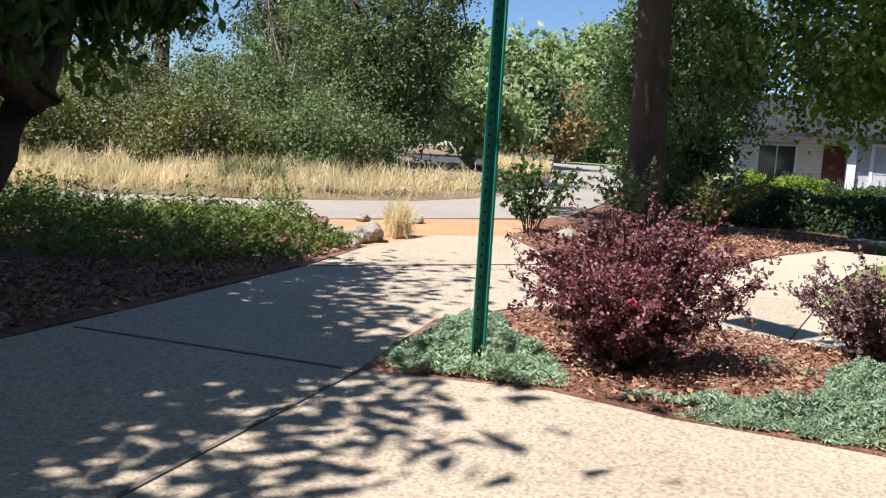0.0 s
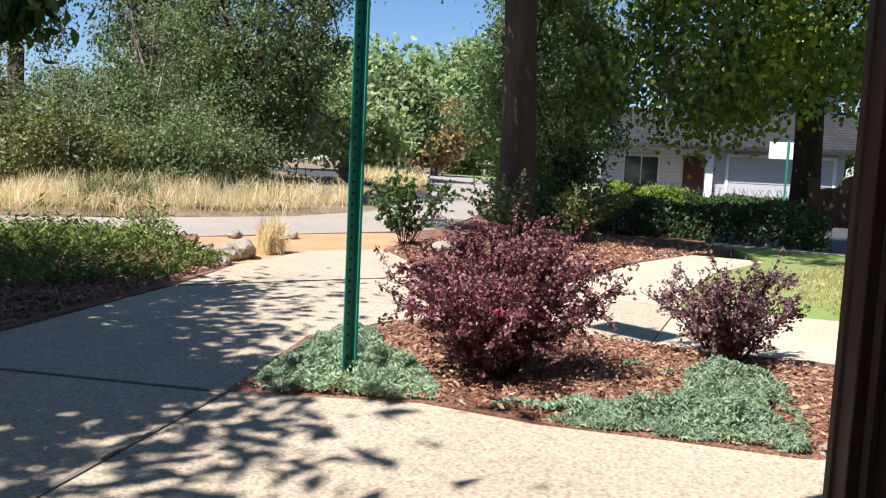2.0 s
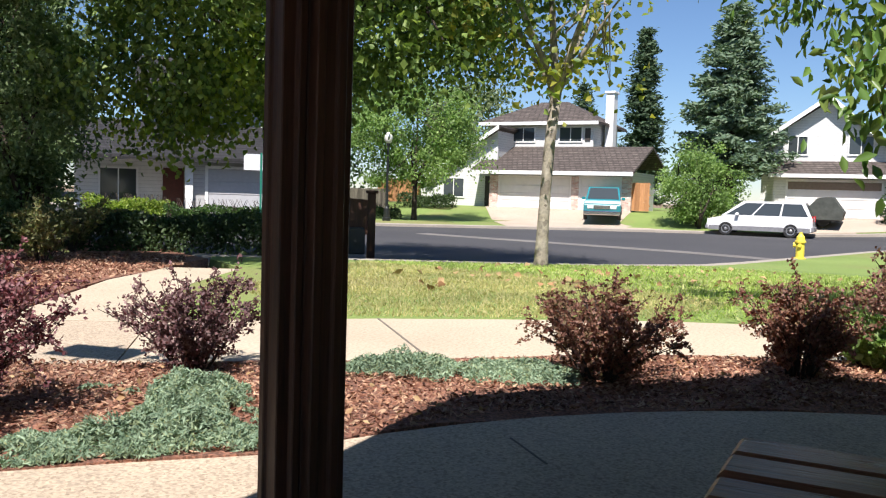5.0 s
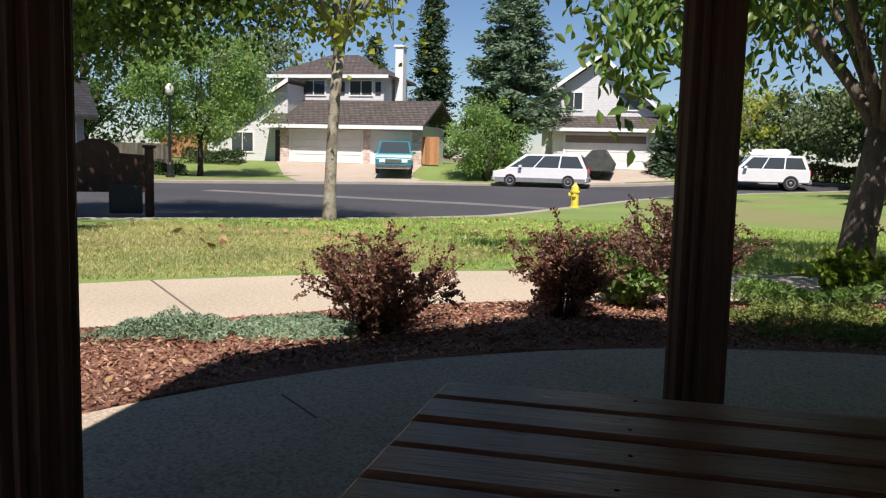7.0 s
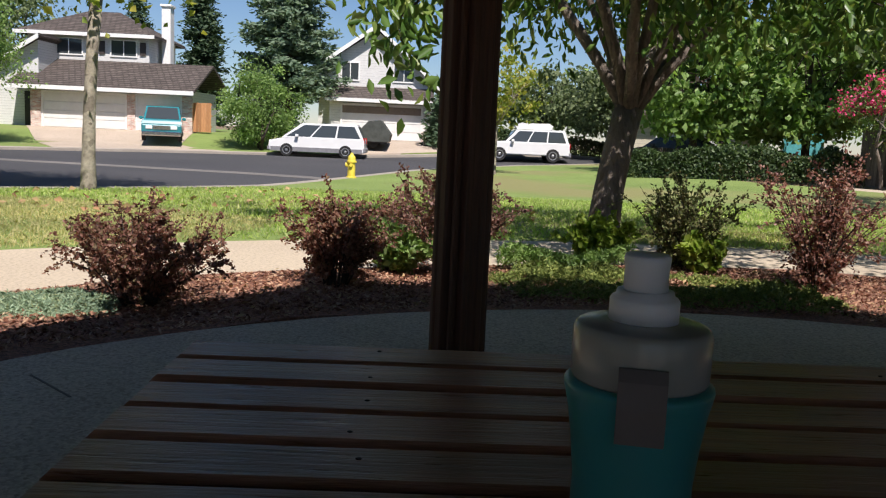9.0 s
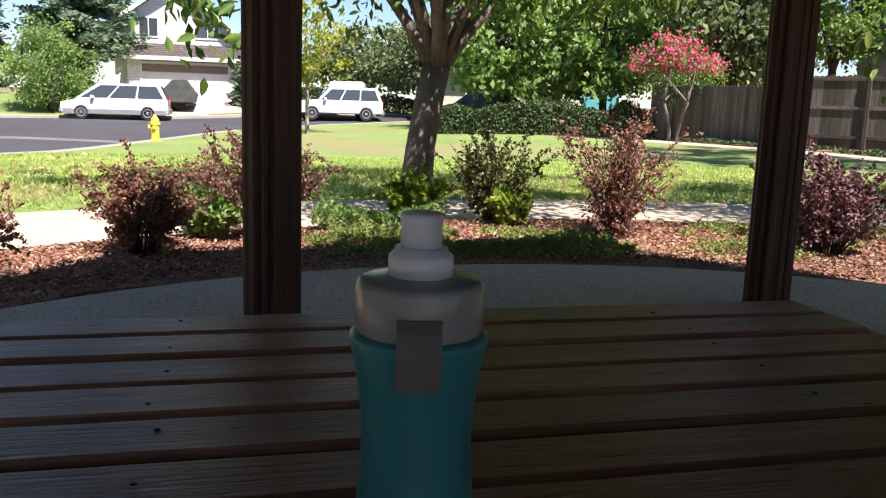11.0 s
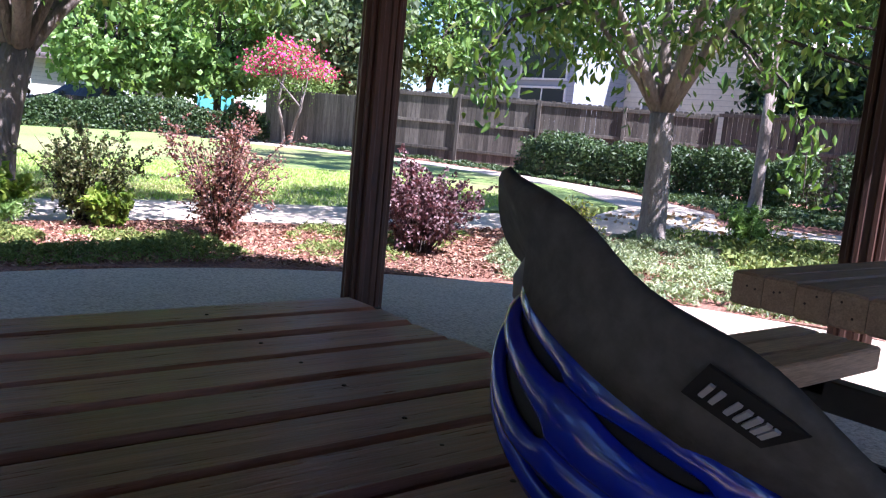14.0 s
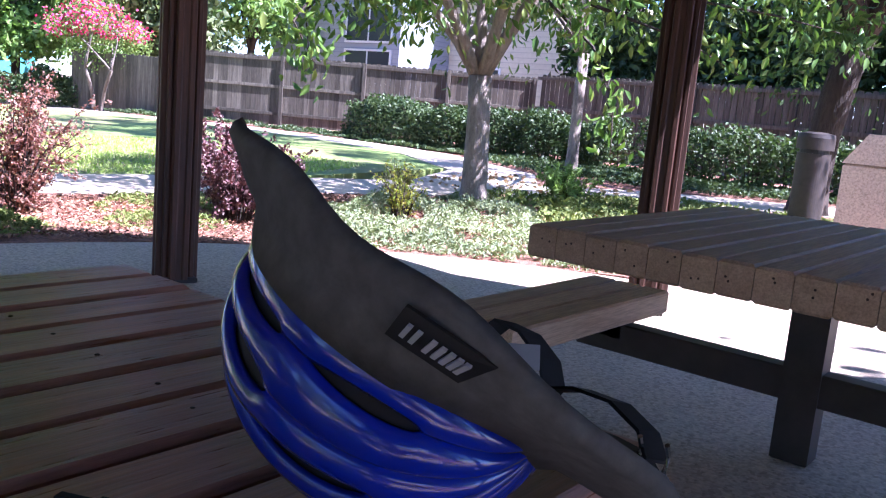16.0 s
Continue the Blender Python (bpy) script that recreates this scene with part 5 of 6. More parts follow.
# ---- houses ----
WHITE = band_mat("white_lap_siding", (0.70, 0.69, 0.66), (0.78, 0.77, 0.74), 2, 6.5, 0.7)
CREAM = band_mat("cream_lap_siding", (0.62, 0.56, 0.42), (0.70, 0.64, 0.50), 2, 5.0, 0.7)
GREYWALL = band_mat("grey_lap_siding", (0.42, 0.42, 0.42), (0.50, 0.50, 0.49), 2, 6.0, 0.75)
TRIMW = plain_mat("white_trim_paint", (0.80, 0.79, 0.76), 0.5, 0, 0.06)
DOORW = plain_mat("white_garage_door_paint", (0.74, 0.73, 0.70), 0.5, 0, 0.06, 2)
SHINGLE = shingle_mat("brown_shake_roof", (0.085, 0.068, 0.058), (0.14, 0.115, 0.098), (0.045, 0.035, 0.03), 0.35, 0.12, gap=0.03)
BRICKM = shingle_mat("painted_brick", (0.50, 0.24, 0.18), (0.68, 0.58, 0.50), (0.6, 0.55, 0.5), 0.22, 0.075, gap=0.012)
PANE = glass_mat("window_glass", (0.05, 0.06, 0.065))
DRIVE = rough_mat("driveway_concrete", (0.42, 0.34, 0.26), (0.50, 0.41, 0.32), 0.5, 20, 0.9, 0.2)
DOORRED = plain_mat("dark_red_door_paint", (0.10, 0.025, 0.015), 0.4, 0, 0.2)
DARKTRIM = plain_mat("dark_brown_trim", (0.05, 0.04, 0.035), 0.6)


def window(parent, x0, x1, z0, z1, y, bars=1, mat=None):
    w = part("window", M().box(x0, y - 0.03, z0, x1, y + 0.02, z1), PANE, parent)
    fr = M()
    for a, b, c, d in ((x0 - 0.08, x0, z0 - 0.08, z1 + 0.08), (x1, x1 + 0.08, z0 - 0.08, z1 + 0.08), (x0, x1, z1, z1 + 0.08), (x0, x1, z0 - 0.08, z0)):
        fr.box(a, y - 0.07, c, b, y + 0.02, d)
    for i in range(bars):
        x = x0 + (x1 - x0) * (i + 1) / (bars + 1)
        fr.box(x - 0.025, y - 0.06, z0, x + 0.025, y, z1)
    part("frame", fr, mat or TRIMW, w)
    return w


def garage_door(parent, x0, x1, z1, y, mat=None, panes=False):
    d = part("garage_door", M().box(x0, y, 0, x1, y + 0.05, z1), mat or DOORW, parent)
    n = 4
    for k in range(n):
        part("door_panel", M().box(x0 + 0.03, y - 0.03, z1 * k / n + 0.015, x1 - 0.03, y, z1 * (k + 1) / n - 0.015, 0.01), mat or DOORW, d)
    tr = M().box(x0 - 0.12, y - 0.05, 0, x0, y + 0.05, z1 + 0.12).box(x1, y - 0.05, 0, x1 + 0.12, y + 0.05, z1 + 0.12).box(x0, y - 0.05, z1, x1, y + 0.05, z1 + 0.12)
    part("frame", tr, TRIMW, d)


def roof(parent, v, f, mat=None, thick=0.16):
    m = M()
    n = len(v)
    m.v = [tuple(p) for p in v] + [(x, y, z - thick) for x, y, z in v]
    m.f = [tuple(q) for q in f] + [tuple(i + n for i in q[::-1]) for q in f]
    edge = {}
    for q in f:
        for a, b in zip(q, q[1:] + q[:1]):
            edge[(a, b)] = edge.get((a, b), 0) + 1
    for a, b in edge:
        if (b, a) not in edge:
            m.f.append((a, a + n, b + n, b))
    return part("roof", m, mat or SHINGLE, parent)


# house with the double garage, straight across the street
h1 = thing("house", "white two-storey house with brown shake roof and three-car garage", "house", (50, 18.2, gz(50, 18.2)), -90, "houses")
part("wall", M().box(-4.5, 0.05, -0.3, 4.6, 6, 2.4), WHITE, h1)
part("wall", M().box(-6.3, 3.6, 2.1, 1.1, 9, 5.75), WHITE, h1, "white upper storey siding")
part("wall", M().prism([(-9.8, -0.3), (-4.5, -0.3), (-4.5, 5.0), (-9.8, 1.7)], 1.0, 8, "y"), WHITE, h1, "white gable wing wall")
garage_door(h1, -3.8, 0.9, 1.95, 0.0)
garage_door(h1, 1.6, 4.05, 1.95, 0.0)
for a, b in ((-4.5, -3.92), (1.02, 1.48), (4.17, 4.75)):
    part("brick_pillar", M().box(a, -0.12, -0.3, b, 0.12, 2.05, 0.01), BRICKM, h1)
roof(h1, [(-5.6, -0.9, 2.32), (5.05, -0.9, 2.32), (5.05, 3.6, 4.1), (-5.6, 3.6, 4.1), (5.05, 7.0, 2.9), (-5.6, 7.0, 2.9)], [(0, 1, 2, 3), (3, 2, 4, 5)])
part("fascia", M().box(-5.6, -0.95, 2.1, 5.05, -0.9, 2.33), TRIMW, h1)
roof(h1, [(-6.9, 3.0, 5.7), (1.6, 3.0, 5.7), (1.6, 9.6, 5.7), (-6.9, 9.6, 5.7), (-3.6, 6.2, 7.35), (-1.6, 6.2, 7.35)], [(0, 1, 5, 4), (1, 2, 5), (2, 3, 4, 5), (3, 0, 4)])
part("fascia", M().box(-6.9, 2.95, 5.5, 1.6, 3.0, 5.72), TRIMW, h1)
roof(h1, [(-10.4, 0.4, 1.5), (-4.2, 0.4, 5.3), (-4.2, 8.4, 5.3), (-10.4, 8.4, 1.5)], [(0, 1, 2, 3)])
part("rake_board", M().prism([(-10.4, 1.22), (-4.2, 5.02), (-4.2, 5.3), (-10.4, 1.5)], 0.34, 0.4, "y"), TRIMW, h1)
window(h1, -4.6, -3.0, 4.45, 5.35, 3.6)
window(h1, -1.2, 0.3, 4.45, 5.35, 3.6)
window(h1, -8.4, -6.9, 0.6, 1.8, 1.0)
for a in (-5.4, -1.95, 0.55):
    part("shutter", M().box(a, 3.52, 4.5, a + 0.35, 3.6, 5.3), DARKTRIM, h1)
part("chimney", M().box(1.3, 5.4, 2.5, 1.85, 6.2, 7.9, 0.02).box(1.22, 5.3, 7.75, 1.93, 6.3, 7.9, 0.02), TRIMW, h1, "white chimney")
# flat dark board draws the shade of the entry
part("porch_shade_panel", M().box(-5.3, 0.9, -0.3, -4.55, 1.0, 2.0), DARKTRIM, h1, "flat dark panel drawn for the shade of the entry")

# neighbour to its right with the gable
h2 = thing("house", "white gabled two-storey house with a garage", "house", (52, 2.6, gz(52, 2.6)), -90, "houses")
part("wall", M().box(-3.2, 0.05, -0.3, 2.9, 6, 2.3), WHITE, h2)
part("wall", M().prism([(-4.0, 0), (3.0, 0), (3.0, 3.5), (-0.5, 6.6), (-4.0, 4.3)], 1.2, 8, "y"), WHITE, h2, "white gable wall")
garage_door(h2, -2.4, 2.35, 2.0, 0.0)
part("door_top_band", M().box(-2.4, -0.06, 1.55, 2.35, -0.02, 1.98), plain_mat("brown_door_band", (0.22, 0.17, 0.13), 0.7), h2, "brown band over the garage door")
roof(h2, [(-3.4, -0.7, 2.4), (3.1, -0.7, 2.4), (3.1, 1.2, 3.2), (-3.4, 1.2, 3.2)], [(0, 1, 2, 3)])
part("fascia", M().box(-3.4, -0.75, 2.2, 3.1, -0.7, 2.41), TRIMW, h2)
roof(h2, [(-4.7, 0.6, 3.95), (-0.5, 0.6, 6.95), (-0.5, 9, 6.95), (-4.7, 9, 3.95), (3.6, 0.6, 3.2), (3.6, 9, 3.2)], [(0, 1, 2, 3), (1, 4, 5, 2)])
part("rake_board", M().prism([(-4.7, 3.68), (-0.5, 6.68), (3.6, 2.93), (3.6, 3.2), (-0.5, 6.95), (-4.7, 3.95)], 0.54, 0.6, "y"), TRIMW, h2)
window(h2, -2.6, -1.6, 3.6, 4.6, 1.2)
window(h2, 0.6, 1.8, 3.6, 4.6, 1.2)
part("brick_pillar", M().box(2.4, -0.12, -0.3, 2.95, 0.05, 0.55, 0.01), BRICKM, h2)
# entry shade drawn as a flat dark board here too
part("porch_shade_panel", M().box(3.0, 0.9, -0.3, 4.6, 1.0, 2.2), DARKTRIM, h2, "flat dark panel drawn for the shade of the entry")

# nearer house behind the maple
h3 = thing("house", "grey house in tree shade with a garage and dark red door", "house", (27.35, 23.7, gz(27.35, 23.7)), -47, "houses")
part("wall", M().box(-2.2, 0.05, -0.3, 2.95, 7, 2.5), GREYWALL, h3)
part("wall", M().box(-6.6, 1.4, -0.3, -2.2, 7, 2.5), WHITE, h3, "white siding beside the entry")
part("wall", M().box(-4.0, 3, 2.4, 2.8, 9, 5.2), GREYWALL, h3, "grey upper storey")
garage_door(h3, -1.3, 2.55, 2.1, 0.0, plain_mat("grey_garage_paint", (0.45, 0.45, 0.46), 0.6, 0, 0.06))
part("front_door", M().box(-3.15, 1.34, 0, -2.3, 1.4, 2.1, 0.01), DOORRED, h3, "dark red front door")
part("entry_post", M().box(-2.2, -0.2, 0, -1.9, 0.1, 2.5, 0.01), TRIMW, h3, "white entry post")
DARKROOF = shingle_mat("charcoal_shingles", (0.02, 0.019, 0.021), (0.036, 0.033, 0.036), (0.012, 0.012, 0.012), 0.35, 0.12, gap=0.03)
roof(h3, [(-7.2, -0.8, 2.5), (3.4, -0.8, 2.5), (3.4, 3.2, 4.2), (-7.2, 3.2, 4.2)], [(0, 1, 2, 3)], DARKROOF)
roof(h3, [(-4.6, 2.4, 5.1), (3.4, 2.4, 5.1), (3.4, 6.0, 7.4), (-4.6, 6.0, 7.4), (3.4, 9.6, 5.1), (-4.6, 9.6, 5.1)], [(0, 1, 2, 3), (3, 2, 4, 5)], DARKROOF)
window(h3, -5.6, -4.2, 0.7, 2.0, 1.4)
window(h3, 1.0, 2.4, 3.3, 4.6, 3.0)

# house seen past the shaded fence
h0 = thing("house", "white house with dark roof beside the grey fence", "house", (41.5, 38.6, gz(41.5, 38.6)), -66, "houses")
part("wall", M().box(-5, 0, -0.3, 4.0, 6, 2.5), WHITE, h0)
roof(h0, [(-5.6, -0.7, 2.4), (4.6, -0.7, 2.4), (4.6, 3, 4.4), (-5.6, 3, 4.4), (4.6, 6.7, 2.4), (-5.6, 6.7, 2.4)], [(0, 1, 2, 3), (3, 2, 4, 5)])
window(h0, 2.0, 2.9, 0.7, 1.9, 0.0)

# tall pale house behind the fence to the south
# blue-grey tone puts this wall's shade into the siding colour
SHADETONEW = band_mat("shade_toned_siding", (0.40, 0.42, 0.46), (0.36, 0.38, 0.42), 2, 5.5)
h4 = thing("house", "pale two-storey house with large windows behind the fence", "house", (22.7, -24.6, 0.1), 180, "houses")
part("wall", M().box(-7.5, 0, -0.3, 0, 8, 8.0), SHADETONEW, h4)
part("wall", M().box(0, 3.0, -0.3, 6.5, 9, 5.4), CREAM, h4, "cream siding in full sun")
roof(h4, [(-8.2, -0.7, 7.9), (0.6, -0.7, 7.9), (0.6, 4, 10), (-8.2, 4, 10), (0.6, 8.7, 7.9), (-8.2, 8.7, 7.9)], [(0, 1, 2, 3), (3, 2, 4, 5)])
roof(h4, [(0.0, 2.4, 5.3), (7.0, 2.4, 5.3), (7.0, 6, 6.8), (0.0, 6, 6.8)], [(0, 1, 2, 3)])
window(h4, -2.9, -0.45, 3.2, 4.5, 0.0)
window(h4, -2.9, -0.45, 1.6, 2.8, 0.0)
window(h4, 1.0, 2.6, 1.4, 2.5, 3.0)

h5 = thing("house", "pale garage building beyond the far hedge", "house", (43.4, -13.6, 0), -107, "houses")
part("wall", M().box(-3.2, 0, -0.3, 3.2, 6, 2.6), CREAM, h5)
garage_door(h5, -1.6, 2.4, 2.3, -0.06)
roof(h5, [(-3.8, -0.7, 2.6), (3.8, -0.7, 2.6), (3.8, 3, 4.0), (-3.8, 3, 4.0), (3.8, 6.7, 2.6), (-3.8, 6.7, 2.6)], [(0, 1, 2, 3), (3, 2, 4, 5)])
h6 = thing("garden_shed", "small turquoise garden shed behind the hedge", "shed", (36.6, -16.4, 0), -115)
part("wall", M().box(-0.8, 0, 0, 0.8, 1.6, 2.3), plain_mat("turquoise_paint", (0.10, 0.40, 0.42), 0.6), h6)
roof(h6, [(-1.0, -0.2, 2.3), (1.0, -0.2, 2.3), (1.0, 0.8, 2.8), (-1.0, 0.8, 2.8), (1.0, 1.8, 2.3), (-1.0, 1.8, 2.3)], [(0, 1, 2, 3), (3, 2, 4, 5)])

for nm, poly in (("driveway", [(43.0, 9.6), (39.2, 15.0), (37.9, 16.2), (50.0, 23.0), (50.0, 13.4), (46.0, 13.0)]), ("driveway", [(45.0, 4.4), (47.4, -1.2), (52.0, 0.0), (52.0, 5.4)]), ("driveway", [(28.5, 28.5), (30.0, 24.6), (29.6, 21.3), (24.4, 25.7)])):
    sheet(nm, poly, DRIVE, 0.0, 0.1, 1.5, "pale concrete driveway sloping up to a garage", "driveway")


# ---- vehicles ----
TYRE = plain_mat("tyre_rubber", (0.02, 0.02, 0.02), 0.85)
RIM = plain_mat("wheel_rim", (0.45, 0.45, 0.46), 0.35, 0.8)
BUMPER = plain_mat("grey_bumper", (0.20, 0.20, 0.21), 0.6)
LAMPG = plain_mat("headlight_glass", (0.75, 0.75, 0.72), 0.15, 0, 0.02)
REDL = plain_mat("tail_light", (0.35, 0.01, 0.01), 0.2)
CHROME = plain_mat("chrome", (0.6, 0.6, 0.6), 0.15, 1.0, 0.02)


def car(label, at, rz, paint, low, roofline, length, width, wheels, wr=0.33, name="car", tumble=0.14, grille=False, roof_z=1.7):
    """A vehicle, its front to local +x. low: side outline of the body; roofline: side outline of the cabin."""
    t = thing(name, label, "car", at, rz, "parked cars")
    hw = width / 2
    body = mesh_of("body", M().prism(low, -hw, hw, "y"), paint)
    b = bmesh.new()
    b.from_mesh(body)
    bmesh.ops.bevel(b, geom=b.edges[:], offset=0.05, segments=2, affect="EDGES")
    b.to_mesh(body)
    b.free()
    bo = part("body", body, None, t)
    cab = M()
    n = len(roofline)
    zb, zt = min(z for _, z in roofline), max(z for _, z in roofline)
    for s in (-1, 1):
        for x, z in roofline:
            cab.v.append((x, s * (hw - 0.03 - tumble * (z - zb) / (zt - zb)), z))
    cab.f = [tuple(range(n))[::-1], tuple(range(n, 2 * n))] + [(i, (i + 1) % n, n + (i + 1) % n, n + i) for i in range(n)]
    part("cabin", cab, paint, t)
    # side glass, set a little proud of the cabin
    xs = [x for x, z in roofline]
    x0, x1 = min(xs), max(xs)
    tops = sorted([p for p in roofline if p[1] > zb + 0.6 * (zt - zb)])
    r0, r1 = tops[0][0], tops[-1][0]
    for s in (-1, 1):
        for k in range(3):
            def px(u, v):
                lo, hi = x0 + 0.12 + (x1 - x0 - 0.3) * u, r0 + 0.10 + (r1 - r0 - 0.2) * u
                x = lo * (1 - v) + hi * v
                z = zb + 0.06 + (zt - zb - 0.16) * v
                return (x, s * (hw - 0.018 - tumble * (z - zb) / (zt - zb)), z)
            u0, u1 = k / 3 + 0.012, (k + 1) / 3 - 0.012
            q = [px(u0, 0), px(u1, 0), px(u1, 1), px(u0, 1)]
            q2 = [(x, y - s * 0.03, z) for x, y, z in q]
            g = M().add(q + q2, [(0, 1, 2, 3), (7, 6, 5, 4), (0, 1, 5, 4), (1, 2, 6, 5), (2, 3, 7, 6), (3, 0, 4, 7)])
            part("side_window", g, PANE, t)
    for xb, xt, nm, o in ((x1, r1, "windscreen", 0.02), (x0, r0, "rear_window", -0.02)):
        q = []
        for v, f in ((0.10, 0.0), (0.88, 1.0)):
            x, z = xb + (xt - xb) * v + o, zb + (zt - zb) * v
            w = hw - 0.12 - tumble * v
            q += [(x, -w, z), (x, w, z)]
        q = [q[0], q[1], q[3], q[2]]
        q2 = [(x - o * 2, y, z - 0.02) for x, y, z in q]
        part(nm, M().add(q + q2, [(0, 1, 2, 3), (7, 6, 5, 4), (0, 1, 5, 4), (1, 2, 6, 5), (2, 3, 7, 6), (3, 0, 4, 7)]), PANE, t)
    ty = mesh_of("wheel", M().lathe([(wr * 0.62, -0.1), (wr * 0.95, -0.1), (wr, -0.06), (wr, 0.06), (wr * 0.95, 0.1), (wr * 0.62, 0.1)], 20), TYRE)
    ri = mesh_of("rim", M().lathe([(wr * 0.55, -0.10), (wr * 0.62, 0.105), (wr * 0.25, 0.09), (0.05, 0.11)], 16), RIM)
    for wx in wheels:
        for s in (-1, 1):
            w = part("wheel", ty, None, t, at=pose(wx, s * (hw - 0.08), wr, -90 * s, 0, 0))
            part("rim", ri, None, w)
    fx, bx = length / 2, -length / 2
    zf = 0.62
    for s in (-1, 1):
        part("headlight", M().box(fx - 0.12, s * (hw - 0.38) - 0.16, zf, fx + 0.015, s * (hw - 0.38) + 0.16, zf + 0.17, 0.02), LAMPG, t)
        part("tail_light", M().box(bx - 0.012, s * (hw - 0.16) - 0.08, 0.75, bx + 0.1, s * (hw - 0.16) + 0.08, 1.05, 0.02), REDL, t)
        part("mirror", M().box(r1 + 0.15, s * (hw + 0.10) - 0.10, zb + 0.02, r1 + 0.30, s * (hw + 0.10) + 0.10, zb + 0.17, 0.03), paint, t)
    part("front_bumper", M().box(fx - 0.15, -hw + 0.02, 0.28, fx + 0.06, hw - 0.02, 0.5, 0.04), CHROME if grille else BUMPER, t)
    part("rear_bumper", M().box(bx - 0.06, -hw + 0.02, 0.3, bx + 0.15, hw - 0.02, 0.55, 0.04), BUMPER, t)
    if grille:
        part("grille", M().box(fx - 0.05, -0.42, 0.6, fx + 0.02, 0.42, 0.8, 0.01), CHROME, t, "chrome grille")
    return t


PWHITE = plain_mat("white_car_paint", (0.78, 0.78, 0.77), 0.25, 0, 0.03, 2, 0.5, 0.6)
PTEAL = plain_mat("teal_car_paint", (0.02, 0.20, 0.23), 0.25, 0, 0.05, 2, 0.5, 0.6)
van = car("white minivan parked along the far kerb", (44.0, 5.35, gz(44, 5.35) - 0.125), 90, PWHITE, [(-2.4, 0.28), (2.38, 0.28), (2.42, 0.6), (2.3, 0.8), (1.45, 0.98), (-2.38, 1.0)],
          [(-2.36, 0.95), (1.75, 0.95), (0.75, 1.68), (-2.0, 1.7)], 4.8, 1.85, (-1.45, 1.5), 0.33)
part("side_cladding", M().box(-2.3, -0.945, 0.26, 2.3, -0.925, 0.48).box(-2.3, 0.925, 0.26, 2.3, 0.945, 0.48), BUMPER, van, "grey lower cladding")
car("white sport utility car with a roof box", (46.2, -5.5, gz(46.2, -5.5) - 0.125), 90, PWHITE, [(-2.3, 0.36), (2.3, 0.36), (2.33, 0.75), (2.2, 0.98), (1.2, 1.06), (-2.28, 1.06)],
    [(-2.24, 1.0), (1.2, 1.0), (0.55, 1.68), (-2.0, 1.72)], 4.65, 1.85, (-1.4, 1.45), 0.37)
box = thing("roof_box", "white luggage box strapped on a car roof", "roof box", (46.2, -5.9, gz(46.2, -5.5) + 1.6), 90)
part("shell", M().prism([(-0.9, 0), (0.9, 0), (1.0, 0.12), (0.8, 0.3), (-0.8, 0.34), (-1.0, 0.2)], -0.45, 0.45, "y"), PWHITE, box)
car("teal pickup truck facing the street in a driveway", (47.0, 14.2, gz(47.0, 14.2) + 0.01), 195, PTEAL, [(-2.6, 0.42), (2.55, 0.42), (2.6, 0.85), (2.5, 1.08), (-2.58, 1.12)],
    [(-1.6, 1.08), (1.3, 1.08), (0.65, 1.82), (-1.1, 1.86)], 5.2, 1.98, (-1.7, 1.65), 0.38, "pickup_truck", grille=True)
tr_ = thing("trailer", "dark covered trailer on the driveway", "trailer", (47.6, 2.75, gz(47.6, 2.75)), 90)
TARP = plain_mat("dark_tarpaulin", (0.06, 0.065, 0.055), 0.8, 0, 0.3, 3, 0.5, 0, 0.6)
part("cover", M().prism([(-0.85, 0.35), (0.85, 0.35), (0.95, 0.7), (0.25, 1.45), (-0.4, 1.5), (-0.95, 0.75)], -1.3, 1.3, "y"), TARP, tr_)
part("chassis", M().box(-0.8, -1.2, 0.28, 0.8, 1.2, 0.36), DARKSTEEL, tr_)
for s in (-1, 1):
    part("wheel", M().lathe([(0.18, -0.08), (0.28, -0.08), (0.3, 0), (0.28, 0.08), (0.18, 0.08)], 16), TYRE, tr_, at=pose(0, s * 0.9, 0.3, 0, 90, 90))
car("dark car parked beyond the far hedge", (37.5, -11.0, 0), 60, plain_mat("dark_car_paint", (0.03, 0.035, 0.05), 0.25, 0, 0.03, 2, 0.5, 0.6), [(-2.2, 0.28), (2.2, 0.28), (2.25, 0.6), (1.2, 0.88), (-2.2, 0.92)],
    [(-1.9, 0.88), (1.1, 0.88), (0.4, 1.36), (-1.2, 1.4)], 4.4, 1.75, (-1.3, 1.35), 0.31)

# ---- street furniture ----
YELLOW = plain_mat("yellow_hydrant_paint", (0.72, 0.58, 0.07), 0.45, 0, 0.12)
hy = thing("fire_hydrant", "yellow fire hydrant on the lawn beside the kerb", "hydrant", (23.9, 1.85, gz(23.9, 1.85)))
part("barrel", M().lathe([(0.15, -0.05), (0.15, 0.03), (0.11, 0.04), (0.105, 0.42), (0.14, 0.43), (0.14, 0.47), (0.115, 0.48), (0.10, 0.58), (0.05, 0.65), (0.04, 0.66), (0.035, 0.70)], 18), YELLOW, hy)
for a, r in ((0, 0.05), (180, 0.05), (90, 0.065)):
    m = Matrix.Rotation(radians(a), 4, "Z")
    part("outlet_cap", M().tube([m @ Vector((0.09, 0, 0.36)), m @ Vector((0.17, 0, 0.36))], [r, r], 10), YELLOW, hy)
BLACKM = plain_mat("black_lamp_post_paint", (0.015, 0.017, 0.016), 0.4)
lp = thing("street_lamp", "black street lamp with a round pale globe", "street lamp", (36.5, 22.2, gz(36.5, 22.2)))
